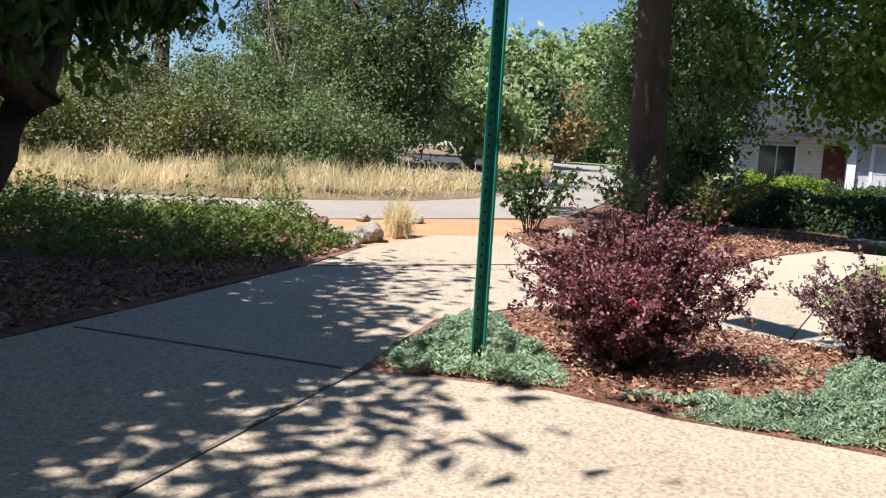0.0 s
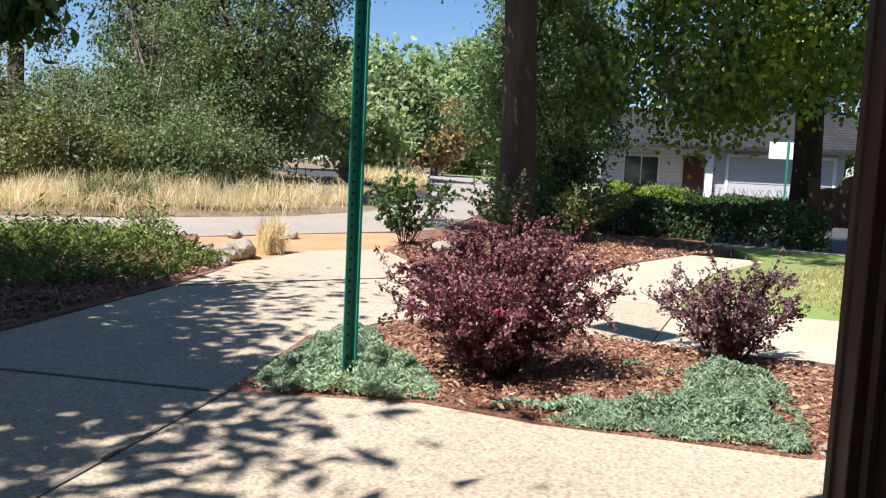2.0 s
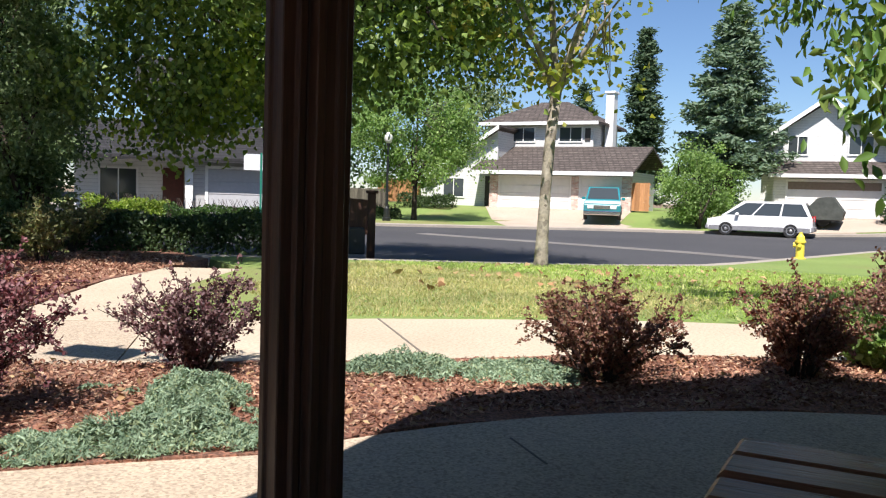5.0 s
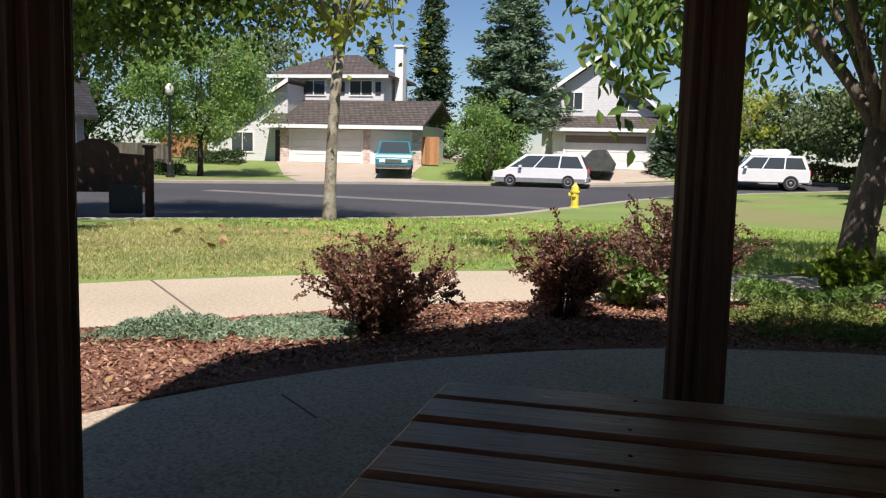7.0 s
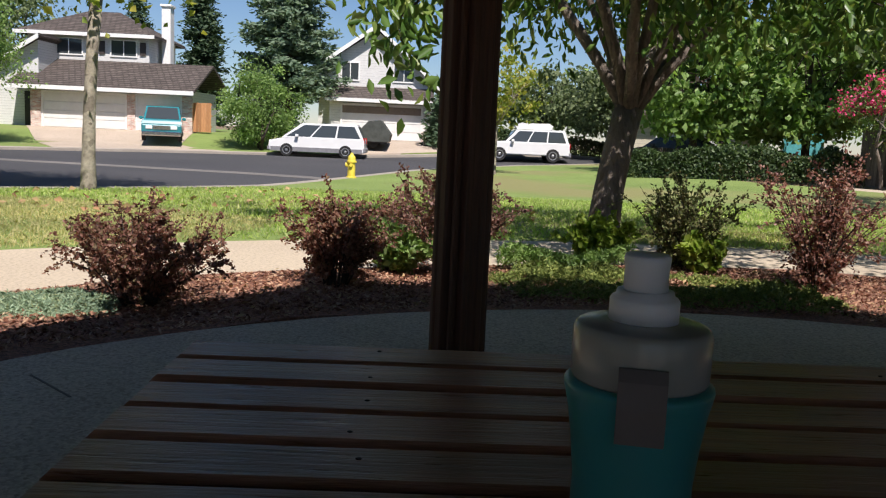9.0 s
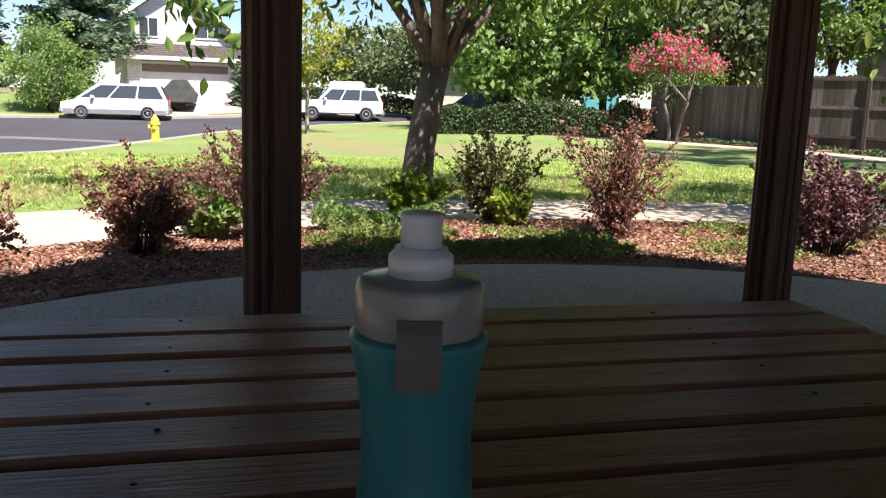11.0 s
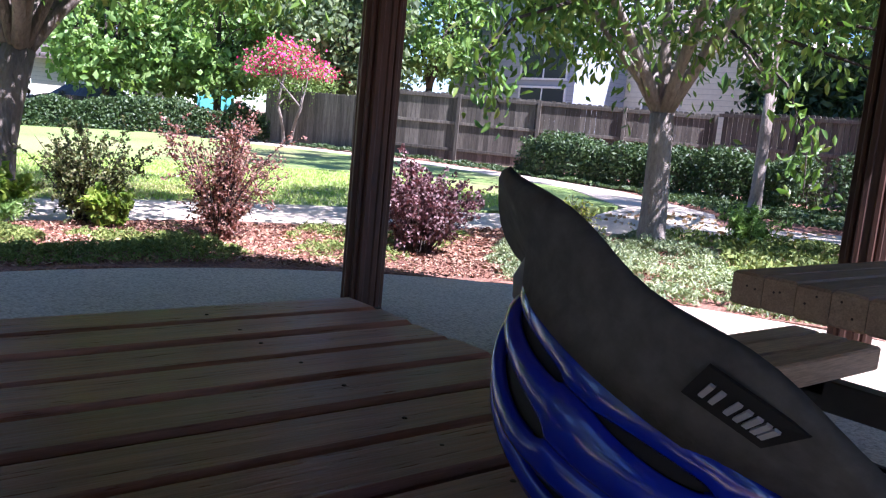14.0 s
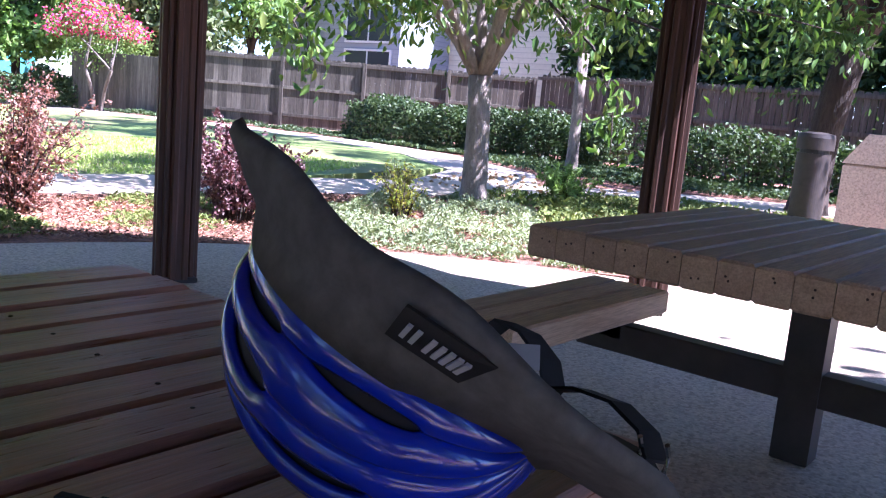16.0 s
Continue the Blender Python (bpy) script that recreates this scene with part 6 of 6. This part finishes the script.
part("post", M().lathe([(0.22, -0.1), (0.22, 0.12), (0.16, 0.16), (0.14, 0.6), (0.07, 0.7), (0.055, 3.7), (0.09, 3.74), (0.11, 3.85)], 16), BLACKM, lp)
part("globe", M().lathe([(0.10, 3.85), (0.19, 3.98), (0.215, 4.12), (0.19, 4.26), (0.10, 4.38), (0.03, 4.42)], 18), plain_mat("globe_glass", (0.72, 0.70, 0.62), 0.3), lp, smooth=True)
sg = thing("street_sign", "two grey sign backs on a green post", "sign", (21.7, 17.9, gz(21.7, 17.9)), -45)
part("post", M().box(-0.03, -0.02, -0.2, 0.03, 0.02, 2.55), GREENPAINT, sg)
ALU = plain_mat("aluminium_sign_back", (0.72, 0.74, 0.78), 0.5, 0.0, 0.05)
for a in (-0.55, 0.04):
    part("sign_panel", M().box(a, -0.032, 1.98, a + 0.51, -0.025, 2.50, 0.002), ALU, sg)
ms = thing("park_sign", "dark carved wooden park sign on two posts, seen from behind", "sign", (14.1, 9.75, gz(14.1, 9.75)), -54)
arch = [(-0.85, 0.35), (0.75, 0.35), (0.75, 1.05)] + [(-0.12 + 0.42 * math.cos(radians(a)), 1.08 + 0.26 * math.sin(radians(a))) for a in range(0, 181, 20)] + [(-0.85, 1.05)]
part("board", M().prism(arch, -0.05, 0.05, "y"), POSTWOOD, ms)
for a in (-0.95, 0.82):
    part("post", M().box(a - 0.08, -0.08, -0.2, a + 0.08, 0.08, 1.18, 0.01).box(a - 0.12, -0.12, 1.18, a + 0.12, 0.12, 1.24, 0.01), POSTWOOD, ms)
ub = thing("utility_box", "grey utility box behind the park sign", "utility box", (13.7, 9.0, gz(13.7, 9.0)), -54)
part("body", M().box(-0.28, -0.2, 0, 0.28, 0.2, 0.5, 0.02), plain_mat("dark_grey_box", (0.05, 0.05, 0.047), 0.7), ub)
bo = thing("light_bollard", "dark bollard with a louvred cap beside the footpath", "bollard", (2.80, -9.6, 0))
part("post", M().lathe([(0.165, -0.05), (0.165, 0.9)], 48), DARKSTEEL, bo)
part("cap", M().lathe([(0.185, 0.94), (0.185, 1.06), (0.175, 1.1), (0.08, 1.12)], 48), DARKSTEEL, bo)
part("louvre", M().lathe([(0.145, 0.9), (0.145, 0.94)], 24), BLACKM, bo)
AGG = rough_mat("aggregate_bin", (0.50, 0.45, 0.35), (0.60, 0.54, 0.43), 2, 60, 0.9, 0.5, local=True, spots=(90, (0.75, 0.72, 0.66), (1.12, 1.12, 1.08)))
bn = thing("litter_bin", "square exposed aggregate litter bin with a sloped lid", "litter bin", (1.72, -7.85, 0), 12)
part("body", M().box(-0.32, -0.32, 0, 0.32, 0.32, 0.88, 0.015), AGG, bn)
part("lid", M().prism([(-0.33, 0.885), (0.33, 0.885), (0.17, 1.12), (-0.17, 1.12)], -0.33, 0.33, "y"), AGG, bn, "sloped aggregate lid")
part("opening", M().prism([(-0.335, 0.92), (-0.325, 0.92), (-0.185, 1.1), (-0.2, 1.1)], -0.22, 0.22, "y"), plain_mat("dark_opening", (0.01, 0.01, 0.01), 0.9), bn)


def rock(label, at, s, seed):
    rng = random.Random(seed)
    b = bmesh.new()
    bmesh.ops.create_icosphere(b, subdivisions=3, radius=1)
    for v in b.verts:
        k = 1 + 0.35 * noise.noise(v.co * 1.4 + Vector((seed, 0, 0))) + 0.12 * noise.noise(v.co * 4)
        v.co = Vector((v.co.x * s[0] * k, v.co.y * s[1] * k, v.co.z * s[2] * k))
    me = bpy.data.meshes.new("rock")
    b.to_mesh(me)
    b.free()
    me.materials.append(ROCK)
    return tagged(part("rock", me, None, at=pose(*at, 0, 0, rng.random() * 90)), label, "rock", "path rocks")


for i, (x, y, s) in enumerate([(2.45, 8.85, (0.20, 0.15, 0.13)), (2.25, 8.65, (0.14, 0.12, 0.10)), (2.15, 9.2, (0.13, 0.1, 0.08)), (3.25, 10.6, (0.14, 0.12, 0.09)), (3.6, 10.75, (0.11, 0.1, 0.07)), (2.9, 10.9, (0.12, 0.1, 0.06)), (4.9, 8.9, (0.2, 0.14, 0.10)), (5.2, 9.4, (0.13, 0.1, 0.07)), (3.0, 2.08, (0.07, 0.05, 0.03)), (2.05, 8.1, (0.1, 0.09, 0.06))]):
    rock("pale rough rock at the edge of the path", (x, y, s[2] * 0.35), s, i)

# joints and cracks in the concrete
JOINT = plain_mat("joint_filler", (0.16, 0.135, 0.11), 0.95)
def joint(a, b, w=0.018, z=0.0):
    L = math.hypot(b[0] - a[0], b[1] - a[1])
    tagged(part("expansion_joint", M().box(0, -w / 2, -0.02, L, w / 2, 0.003), JOINT, at=pose(a[0], a[1], z, 0, 0, math.degrees(math.atan2(b[1] - a[1], b[0] - a[0])))), "dark fibre joint between concrete slabs", "joint", kind="structure")


joint((0.99, 3.70), (-0.27, 4.72))
joint((1.02, 3.72), (-0.4, 2.05))
joint((5.02, 2.5), (6.3, 3.7))
joint((6.9, -0.7), (8.6, 0.0))
joint((3.36, 1.05), (3.62, 1.32), 0.009)
joint((1.4, 6.85), (3.75, 7.0))

# ---- things on the table ----
AQUA = plain_mat("translucent_aqua_silicone", (0.04, 0.25, 0.27), 0.35, 0, 0.06, 6, 0.5)
AQUA.node_tree.nodes["Principled BSDF"].inputs["Subsurface Weight"].default_value = 0.3
CAPW = plain_mat("white_bottle_plastic", (0.76, 0.80, 0.86), 0.35, 0, 0.03)
CLEARISH = plain_mat("milky_clear_plastic", (0.30, 0.32, 0.31), 0.25, 0, 0.05)
GREYRUB = plain_mat("grey_strap_rubber", (0.13, 0.118, 0.12), 0.6)
bt = thing("water_bottle", "aqua squeeze bottle with a white cap and grey strap", "bottle", (0.775, -0.395, 0.752), -12)
part("body", M().lathe([(0.036, 0), (0.040, 0.004), (0.041, 0.02), (0.038, 0.055), (0.0375, 0.08), (0.040, 0.105), (0.0435, 0.128), (0.0465, 0.141), (0.0462, 0.144), (0.042, 0.1455)], 40), AQUA, bt, smooth=True)
part("collar", M().lathe([(0.0415, 0.146), (0.0425, 0.148), (0.0428, 0.160), (0.0426, 0.1765), (0.0415, 0.1795), (0.040, 0.1805), (0.039, 0.181), (0.02, 0.1835)], 40), CLEARISH, bt, "milky clear plastic collar", smooth=True)
part("cap", M().lathe([(0.0215, 0.183), (0.0215, 0.196), (0.020, 0.198), (0.018, 0.199), (0.0175, 0.202)], 32), CAPW, bt, "white screw cap", smooth=True)
part("spout", M().lathe([(0.0138, 0.202), (0.0135, 0.215), (0.0142, 0.220), (0.0142, 0.223), (0.013, 0.2245)], 28), CAPW, bt, "white pull spout", smooth=True)
stp = M()
for i, (r, z) in enumerate([(0.0432, 0.163), (0.047, 0.156), (0.0485, 0.14), (0.0475, 0.119)]):
    for s in (-1, 1):
        for d in (0, 0.0025):
            stp.v.append((-(r + d), s * 0.014, z))
stp.f = []
for i in range(3):
    a = i * 4
    stp.f += [(a + 1, a + 3, a + 7, a + 5), (a, a + 4, a + 6, a + 2), (a, a + 1, a + 5, a + 4), (a + 2, a + 6, a + 7, a + 3)]
stp.f += [(0, 2, 3, 1), (12, 13, 15, 14)]
part("strap", stp, GREYRUB, bt)

# bicycle helmet with a cloth brim, resting on its crown
BLUE = plain_mat("glossy_blue_helmet_shell", (0.008, 0.022, 0.34), 0.16, 0, 0.08, 5, 0.5, 0.8)
FOAM = plain_mat("black_helmet_foam", (0.012, 0.012, 0.013), 0.9)
BRIMC = plain_mat("dark_grey_brim_cloth", (0.10, 0.097, 0.09), 0.95, 0, 0.2, 60, 0.2, 0, 0.4)
STRAP = plain_mat("black_webbing", (0.012, 0.012, 0.013), 0.8, 0, 0.2, 80)
ux = Vector((0.93, 0.03, 0.37)).normalized()        # towards the front of the helmet
nz = Vector((-0.282, -0.598, 0.752))
uy = nz.cross(ux).normalized()
nz = ux.cross(uy).normalized()
HC = Vector((0.578, -0.902, 0.876))
HM = Matrix(((ux.x, uy.x, nz.x, HC.x), (ux.y, uy.y, nz.y, HC.y), (ux.z, uy.z, nz.z, HC.z), (0, 0, 0, 1)))
he = new("bike_helmet")
he.matrix_basis = HM
tagged(he, "glossy blue bicycle helmet with a dark cloth brim, lying upside down", "helmet")


def shell_pt(u, v, k=1.0):
    """u round the head from the front, v from rim (0) to crown (1)."""
    a = v * math.pi / 2
    r = math.cos(a) ** 0.8
    back = 1.0 + 0.06 * math.cos(u)
    return Vector((0.132 * k * r * math.cos(u) * back, 0.098 * k * r * math.sin(u), -0.135 * k * math.sin(a) ** 0.9 + (0.012 * math.cos(2 * u) * (1 - v))))


def dome(lat, a, k=1.0):
    """The shell: a runs from the front point (0) to the back (pi), lat across the head from rim to rim."""
    r = math.sin(a) ** 0.85
    return Vector((0.139 * k * math.cos(a), 0.099 * k * r * math.sin(lat), -0.136 * k * r * math.cos(lat)))


lin = [dome(-1.55 + 3.1 * i / 24, 0.04 + (math.pi - 0.08) * j / 40, 0.94) for j in range(41) for i in range(25)]
part("liner", M().add(lin, [(j * 25 + i, j * 25 + i + 1, j * 25 + i + 26, j * 25 + i + 25) for j in range(40) for i in range(24)]), FOAM, he, "black foam liner", smooth=True)
# glossy ribs fan out from the front point, with open vents between them
VENTS = [(1.36, [(0.030, 0.40, 1.5)]), (1.08, [(0.052, 0.30, 1.40), (0.06, 1.62, 2.3)]), (0.74, [(0.125, 0.24, 1.45)]), (0.42, [(0.060, 0.30, 1.0), (0.11, 1.25, 2.2)]), (0.12, [(0.07, 0.5, 1.7)])]
VENTS = [(-c, v) for c, v in VENTS] + VENTS[::-1]


def vent_half(vents, a):
    for h, a0, a1 in vents:
        if a0 < a < a1:
            e = (a - a0) / (a1 - a0)
            return h * 1.75 * e ** 0.75 * (1 - e) ** 0.4
    return 0.0


NA, NR = 90, 8
for k in range(len(VENTS) + 1):
    rb = M()
    for low in (0, 1):
        for j in range(NA + 1):
            a = 0.05 + (math.pi - 0.10) * j / NA
            l0 = VENTS[k - 1][0] + vent_half(VENTS[k - 1][1], a) if k else -1.57
            l1 = VENTS[k][0] - vent_half(VENTS[k][1], a) if k < len(VENTS) else 1.57
            for i in range(NR + 1):
                w = i / NR
                rise = 0.955 if low else 0.985 + 0.045 * math.sin(math.pi * w) ** 0.7 * min(1.0, math.sin(a) * 2.5)
                rb.v.append(dome(l0 + (l1 - l0) * w, a, rise))
    W = NR + 1
    n = (NA + 1) * W
    for j in range(NA):
        for i in range(NR):
            q = (j * W + i, j * W + i + 1, j * W + W + i + 1, j * W + W + i)
            rb.f += [q, tuple(x + n for x in q[::-1])]
        for i in (0, NR):
            rb.f.append((j * W + i, j * W + W + i, n + j * W + W + i, n + j * W + i))
    part("shell_rib", rb, BLUE, he, smooth=True)
# cloth brim: a flared ring, wide in front and behind
br = M()
NB = 64
for k, (f, dz, th) in enumerate(((0.0, -0.035, 0), (0.25, -0.01, 0), (0.97, 0.018, 0), (1.0, 0.025, 0), (0.97, 0.032, 0), (0.25, 0.004, 0), (0.03, 0.02, 0))):
    for i in range(NB):
        u = 2 * math.pi * i / NB
        p = shell_pt(u, 0.0, 1.03)
        du = (u + 0.40 + math.pi) % (2 * math.pi) - math.pi
        wd = 0.030 + 0.063 * max(0, math.cos(u)) ** 2 + 0.006 * math.exp(-(du / 0.8) ** 2) + 0.075 * max(0, -math.cos(u)) ** 2
        d = Vector((p.x, p.y, 0)).normalized()
        lift = 0.004 * max(0, math.cos(u)) ** 2 * f - 0.02 * max(0, -math.cos(u)) ** 2 * f - 0.028 * f * math.exp(-(du / 0.55) ** 2)
        br.v.append(p + d * wd * f + Vector((0, 0, dz + lift + 0.004 * math.sin(7 * u) * f)))
br.f = [(k * NB + i, k * NB + (i + 1) % NB, ((k + 1) % 7) * NB + (i + 1) % NB, ((k + 1) % 7) * NB + i) for k in range(7) for i in range(NB)]
brim = part("brim", br, BRIMC, he, "dark grey cloth sun brim", smooth=True)
tab = M().lathe([(0.004, -0.022), (0.016, -0.018), (0.021, -0.004), (0.019, 0.010), (0.012, 0.019), (0.003, 0.022)], 16)
part("fabric_tab", tab, plain_mat("pale_grey_elastic_cloth", (0.20, 0.195, 0.185), 0.95, 0, 0.15, 60), brim, "pale grey elastic edge", smooth=True, at=pose(0.150, -0.004, -0.006, 0, 25, 0) @ Matrix.Scale(1.25, 4))
# woven label on the brim's side, with a plain pale mark
LBL = plain_mat("black_label", (0.01, 0.01, 0.01), 0.8)
LBW = plain_mat("pale_label_print", (0.36, 0.36, 0.37), 0.7)
def on_brim(s, f, o=0.0):
    u = math.pi * (0.5 + s)
    p = shell_pt(u, 0.0, 1.03)
    d = Vector((p.x, p.y, 0)).normalized()
    wd = 0.034 + 0.075 * max(0, -math.cos(u)) ** 2
    z0 = -0.01 + (0.032) * (f - 0.25) / 0.75
    return p + d * (wd * f + o * 0.6) + Vector((0, 0, z0 - o))
def patch_on(s0, s1, f0, f1, o, t=0.002):
    v = []
    for oo in (o, o - t):
        v += [on_brim(s0, f0, oo), on_brim(s1, f0, oo), on_brim(s1, f1, oo), on_brim(s0, f1, oo)]
    return M().add(v, [(0, 1, 2, 3), (7, 6, 5, 4), (0, 1, 5, 4), (1, 2, 6, 5), (2, 3, 7, 6), (3, 0, 4, 7)])
lab = part("label", patch_on(0.105, 0.215, 0.40, 0.86, 0.006), LBL, brim, "black woven label")
for a in (0.120, 0.133, 0.152, 0.164, 0.175, 0.185, 0.194):
    part("label_mark", patch_on(a, a + 0.0065, 0.54, 0.72, 0.0085), LBW, brim)
# straps and buckle that fall from the rim
def ribbon(pts, w, side, th=0.003):
    m = M()
    for p in pts:
        p = Vector(p)
        sd = Vector(side).normalized() * w / 2
        up = Vector((0, 0, th))
        m.v += [tuple(p - sd), tuple(p + sd), tuple(p + sd + up), tuple(p - sd + up)]
    for i in range(len(pts) - 1):
        for k in range(4):
            m.f.append((i * 4 + k, i * 4 + (k + 1) % 4, i * 4 + 4 + (k + 1) % 4, i * 4 + 4 + k))
    m.f += [(3, 2, 1, 0), tuple(len(m.v) - 4 + k for k in range(4))]
    return m


def local(p):
    return HM.inverted() @ Vector(p)


inv = HM.inverted()
sdir = inv.to_3x3() @ Vector((0.5, 0.8, 0.2))
loopA = [(0.651, -0.989, 0.862), (0.637, -0.999, 0.871), (0.622, -1.01, 0.86), (0.608, -1.02, 0.841), (0.596, -1.029, 0.819), (0.582, -1.037, 0.792)]
loopB = [(0.598, -1.027, 0.843), (0.589, -1.045, 0.857), (0.569, -1.057, 0.849), (0.546, -1.058, 0.83), (0.535, -1.053, 0.808), (0.541, -1.038, 0.793)]
loopC = [(0.543, -1.037, 0.809), (0.5, -1.037, 0.821), (0.462, -1.033, 0.821), (0.431, -1.024, 0.809), (0.415, -1.009, 0.795)]
loopD = [(0.553, -1.008, 0.807), (0.5, -1.015, 0.799), (0.462, -1.011, 0.8), (0.432, -1.008, 0.797), (0.42, -1.002, 0.789)]
for lp_, w in ((loopA, 0.022), (loopB, 0.022), (loopC, 0.020), (loopD, 0.024)):
    part("strap", ribbon([local(p) for p in lp_], w, sdir), STRAP, he)
part("buckle", M().box(-0.014, -0.006, -0.045, 0.014, 0.006, 0.0, 0.003), plain_mat("grey_buckle_plastic", (0.16, 0.17, 0.18), 0.4), he, "grey side-release buckle", at=inv @ pose(0.416, -1.003, 0.79, 0, 0, 40))
for dx in (-0.011, 0.011):
    part("strap_ring", M().tube([local((0.416 + dx, -1.003, 0.792)), local((0.416 + dx, -1.009, 0.803)), local((0.416 + dx, -1.003, 0.814))], [0.0022] * 3, 6), CHROME, he)
part("strap_tag", M().box(-0.016, -0.001, -0.011, 0.016, 0.001, 0.011), LBW, he, "small pale strap tag", at=inv @ pose(0.556, -1.03, 0.837, 20, 0, 45))
tagged(part("strap_end", M().box(-0.022, -0.010, 0, 0.022, 0.010, 0.006, 0.002).box(0.015, -0.004, 0.001, 0.05, 0.004, 0.006, 0.001), STRAP, at=pose(0.66, -0.72, 0.7535, 0, 0, 25)), "black plastic strap clip lying on the table", "clip")

# ---- trees that close the place: behind the shelter unseen, added to block light ----
for i, (x, y, rx) in enumerate([(-11, 5, 3.5), (-11.5, -8.5, 3.6), (-7, -15, 3.4), (-16, 11, 4)]):
    tree("dark_tree", "dense dark tree added unseen behind the shelter to close the park and block light", (x, y), 7, 0.25, 1.6, (0, 0, 3.6), (rx, rx, 3.2), 6000, (0.22, 0.12), DEEP, BARK, 500 + i, nclump=90, clump=0.8)
# added out of view: its shadow cuts sun bounced off the west floor
tree("shade_tree", "tall leafy tree added unseen west of the shelter to shade its floor", (-6.5, -4.0), 9, 0.28, 2.6, (0, 0, 5.6), (3.9, 3.9, 3.0), 14000, (0.26, 0.13), CHERRY, BARK, 515, nclump=150, clump=0.8)
for i, (x, y, rx, hh) in enumerate([(13, -24.5, 2.6, 8), (8.0, -23.5, 3.0, 8), (3.5, -22.5, 3.2, 8.5), (-2, -22, 3.4, 8)]):
    tree("dark_tree", "dense dark tree behind the board fence", (x, y), hh, 0.25, 2.2, (0, 0, hh * 0.55), (rx, rx * 0.8, hh * 0.45), 7500, (0.25, 0.15), DEEP, BARK, 520 + i, nclump=90, clump=0.8)


def spray(tr, pts, n, mat, seed, leaf=(0.12, 0.055), wide=0.16):
    """A low branch of a tree with its drooping leaves; pts in the world, from the crown outwards."""
    rng = np.random.default_rng(seed)
    o = np.array(tr.matrix_basis.translation)
    p = np.array(pts, float) - o
    part("low_branch", M().tube(p, list(np.linspace(0.02, 0.004, len(p))), 5), BARK, tr)
    k = rng.integers(0, len(p) - 1, n)
    u = rng.random((n, 1))
    c = p[k] * (1 - u) + p[k + 1] * u + rng.normal(0, wide, (n, 3))
    ax = rng.normal(size=(n, 3)) * 0.7
    ax[:, 2] -= 1.1
    s = 0.75 + 0.5 * rng.random(n)
    part("low_leaves", leaves_mesh("low_leaves", c, ax, leaf[0] * s, leaf[1] * s, mat, rng, True), mat, tr)


spray(CH1, [(7.3, -1.0, 2.4), (6.6, -0.3, 2.15), (6.27, 0.0, 1.8), (6.28, -0.12, 1.45)], 380, CHERRY, 600)
spray(CH1, [(7.4, -1.3, 2.5), (6.6, -0.9, 2.2), (6.1, -0.6, 2.0)], 380, CHERRY, 601)
spray(CH1, [(7.3, -3.0, 2.4), (6.5, -3.2, 2.2), (6.0, -3.3, 2.0)], 300, CHERRY, 602, wide=0.22)
spray(CH1, [(7.6, -2.6, 2.5), (7.0, -2.4, 2.25), (6.6, -2.3, 2.05)], 300, CHERRY, 608, wide=0.2)
spray(CH1, [(8.3, -0.6, 2.6), (7.8, -0.1, 2.35), (7.4, 0.2, 2.15)], 320, CHERRY, 609, wide=0.2)
spray(CH1, [(8.6, -3.4, 2.5), (8.0, -3.9, 2.3), (7.4, -4.2, 2.1)], 320, CHERRY, 614, wide=0.22)
spray(CH2, [(5.9, -6.3, 2.3), (5.7, -5.4, 2.0), (5.55, -4.95, 1.6), (5.4, -5.1, 1.25)], 150, CHERRY, 603)
spray(CH2, [(5.0, -7.6, 2.2), (4.3, -7.5, 1.7), (4.0, -7.45, 1.2), (3.97, -7.46, 0.75)], 120, CHERRY, 604, wide=0.1)
spray(CH2, [(4.8, -8.2, 2.2), (3.9, -8.6, 1.9), (3.4, -8.8, 1.6)], 150, CHERRY, 605, wide=0.2)
spray(CH2, [(4.5, -8.6, 2.4), (3.2, -9.0, 2.2), (2.6, -9.1, 2.05)], 160, CHERRY, 606, wide=0.22)
spray(CH2, [(6.6, -6.6, 2.4), (6.4, -5.8, 1.8), (6.2, -5.7, 1.4)], 140, CHERRY, 607)
spray(ST, [(-0.9, 6.2, 2.05), (-0.4, 6.2, 1.95), (0.1, 6.2, 1.93), (0.33, 6.2, 1.96)], 900, DEEP, 610, (0.13, 0.06), 0.11)
spray(ST, [(-1.3, 6.0, 2.0), (-0.95, 5.9, 1.8), (-0.75, 5.9, 1.65)], 700, DEEP, 611, (0.13, 0.06), 0.17)
spray(ST, [(-0.5, 6.5, 2.0), (-0.25, 6.5, 1.85), (-0.1, 6.5, 1.6)], 160, DEEP, 613, (0.13, 0.06), 0.12)
spray(ST, [(-0.6, 6.6, 1.9), (-0.3, 6.7, 1.6), (-0.15, 6.7, 1.35)], 90, CHERRY, 612, (0.13, 0.06), 0.12)
# some sprays take lime leaves, which puts sunlight into the maple's lower edge
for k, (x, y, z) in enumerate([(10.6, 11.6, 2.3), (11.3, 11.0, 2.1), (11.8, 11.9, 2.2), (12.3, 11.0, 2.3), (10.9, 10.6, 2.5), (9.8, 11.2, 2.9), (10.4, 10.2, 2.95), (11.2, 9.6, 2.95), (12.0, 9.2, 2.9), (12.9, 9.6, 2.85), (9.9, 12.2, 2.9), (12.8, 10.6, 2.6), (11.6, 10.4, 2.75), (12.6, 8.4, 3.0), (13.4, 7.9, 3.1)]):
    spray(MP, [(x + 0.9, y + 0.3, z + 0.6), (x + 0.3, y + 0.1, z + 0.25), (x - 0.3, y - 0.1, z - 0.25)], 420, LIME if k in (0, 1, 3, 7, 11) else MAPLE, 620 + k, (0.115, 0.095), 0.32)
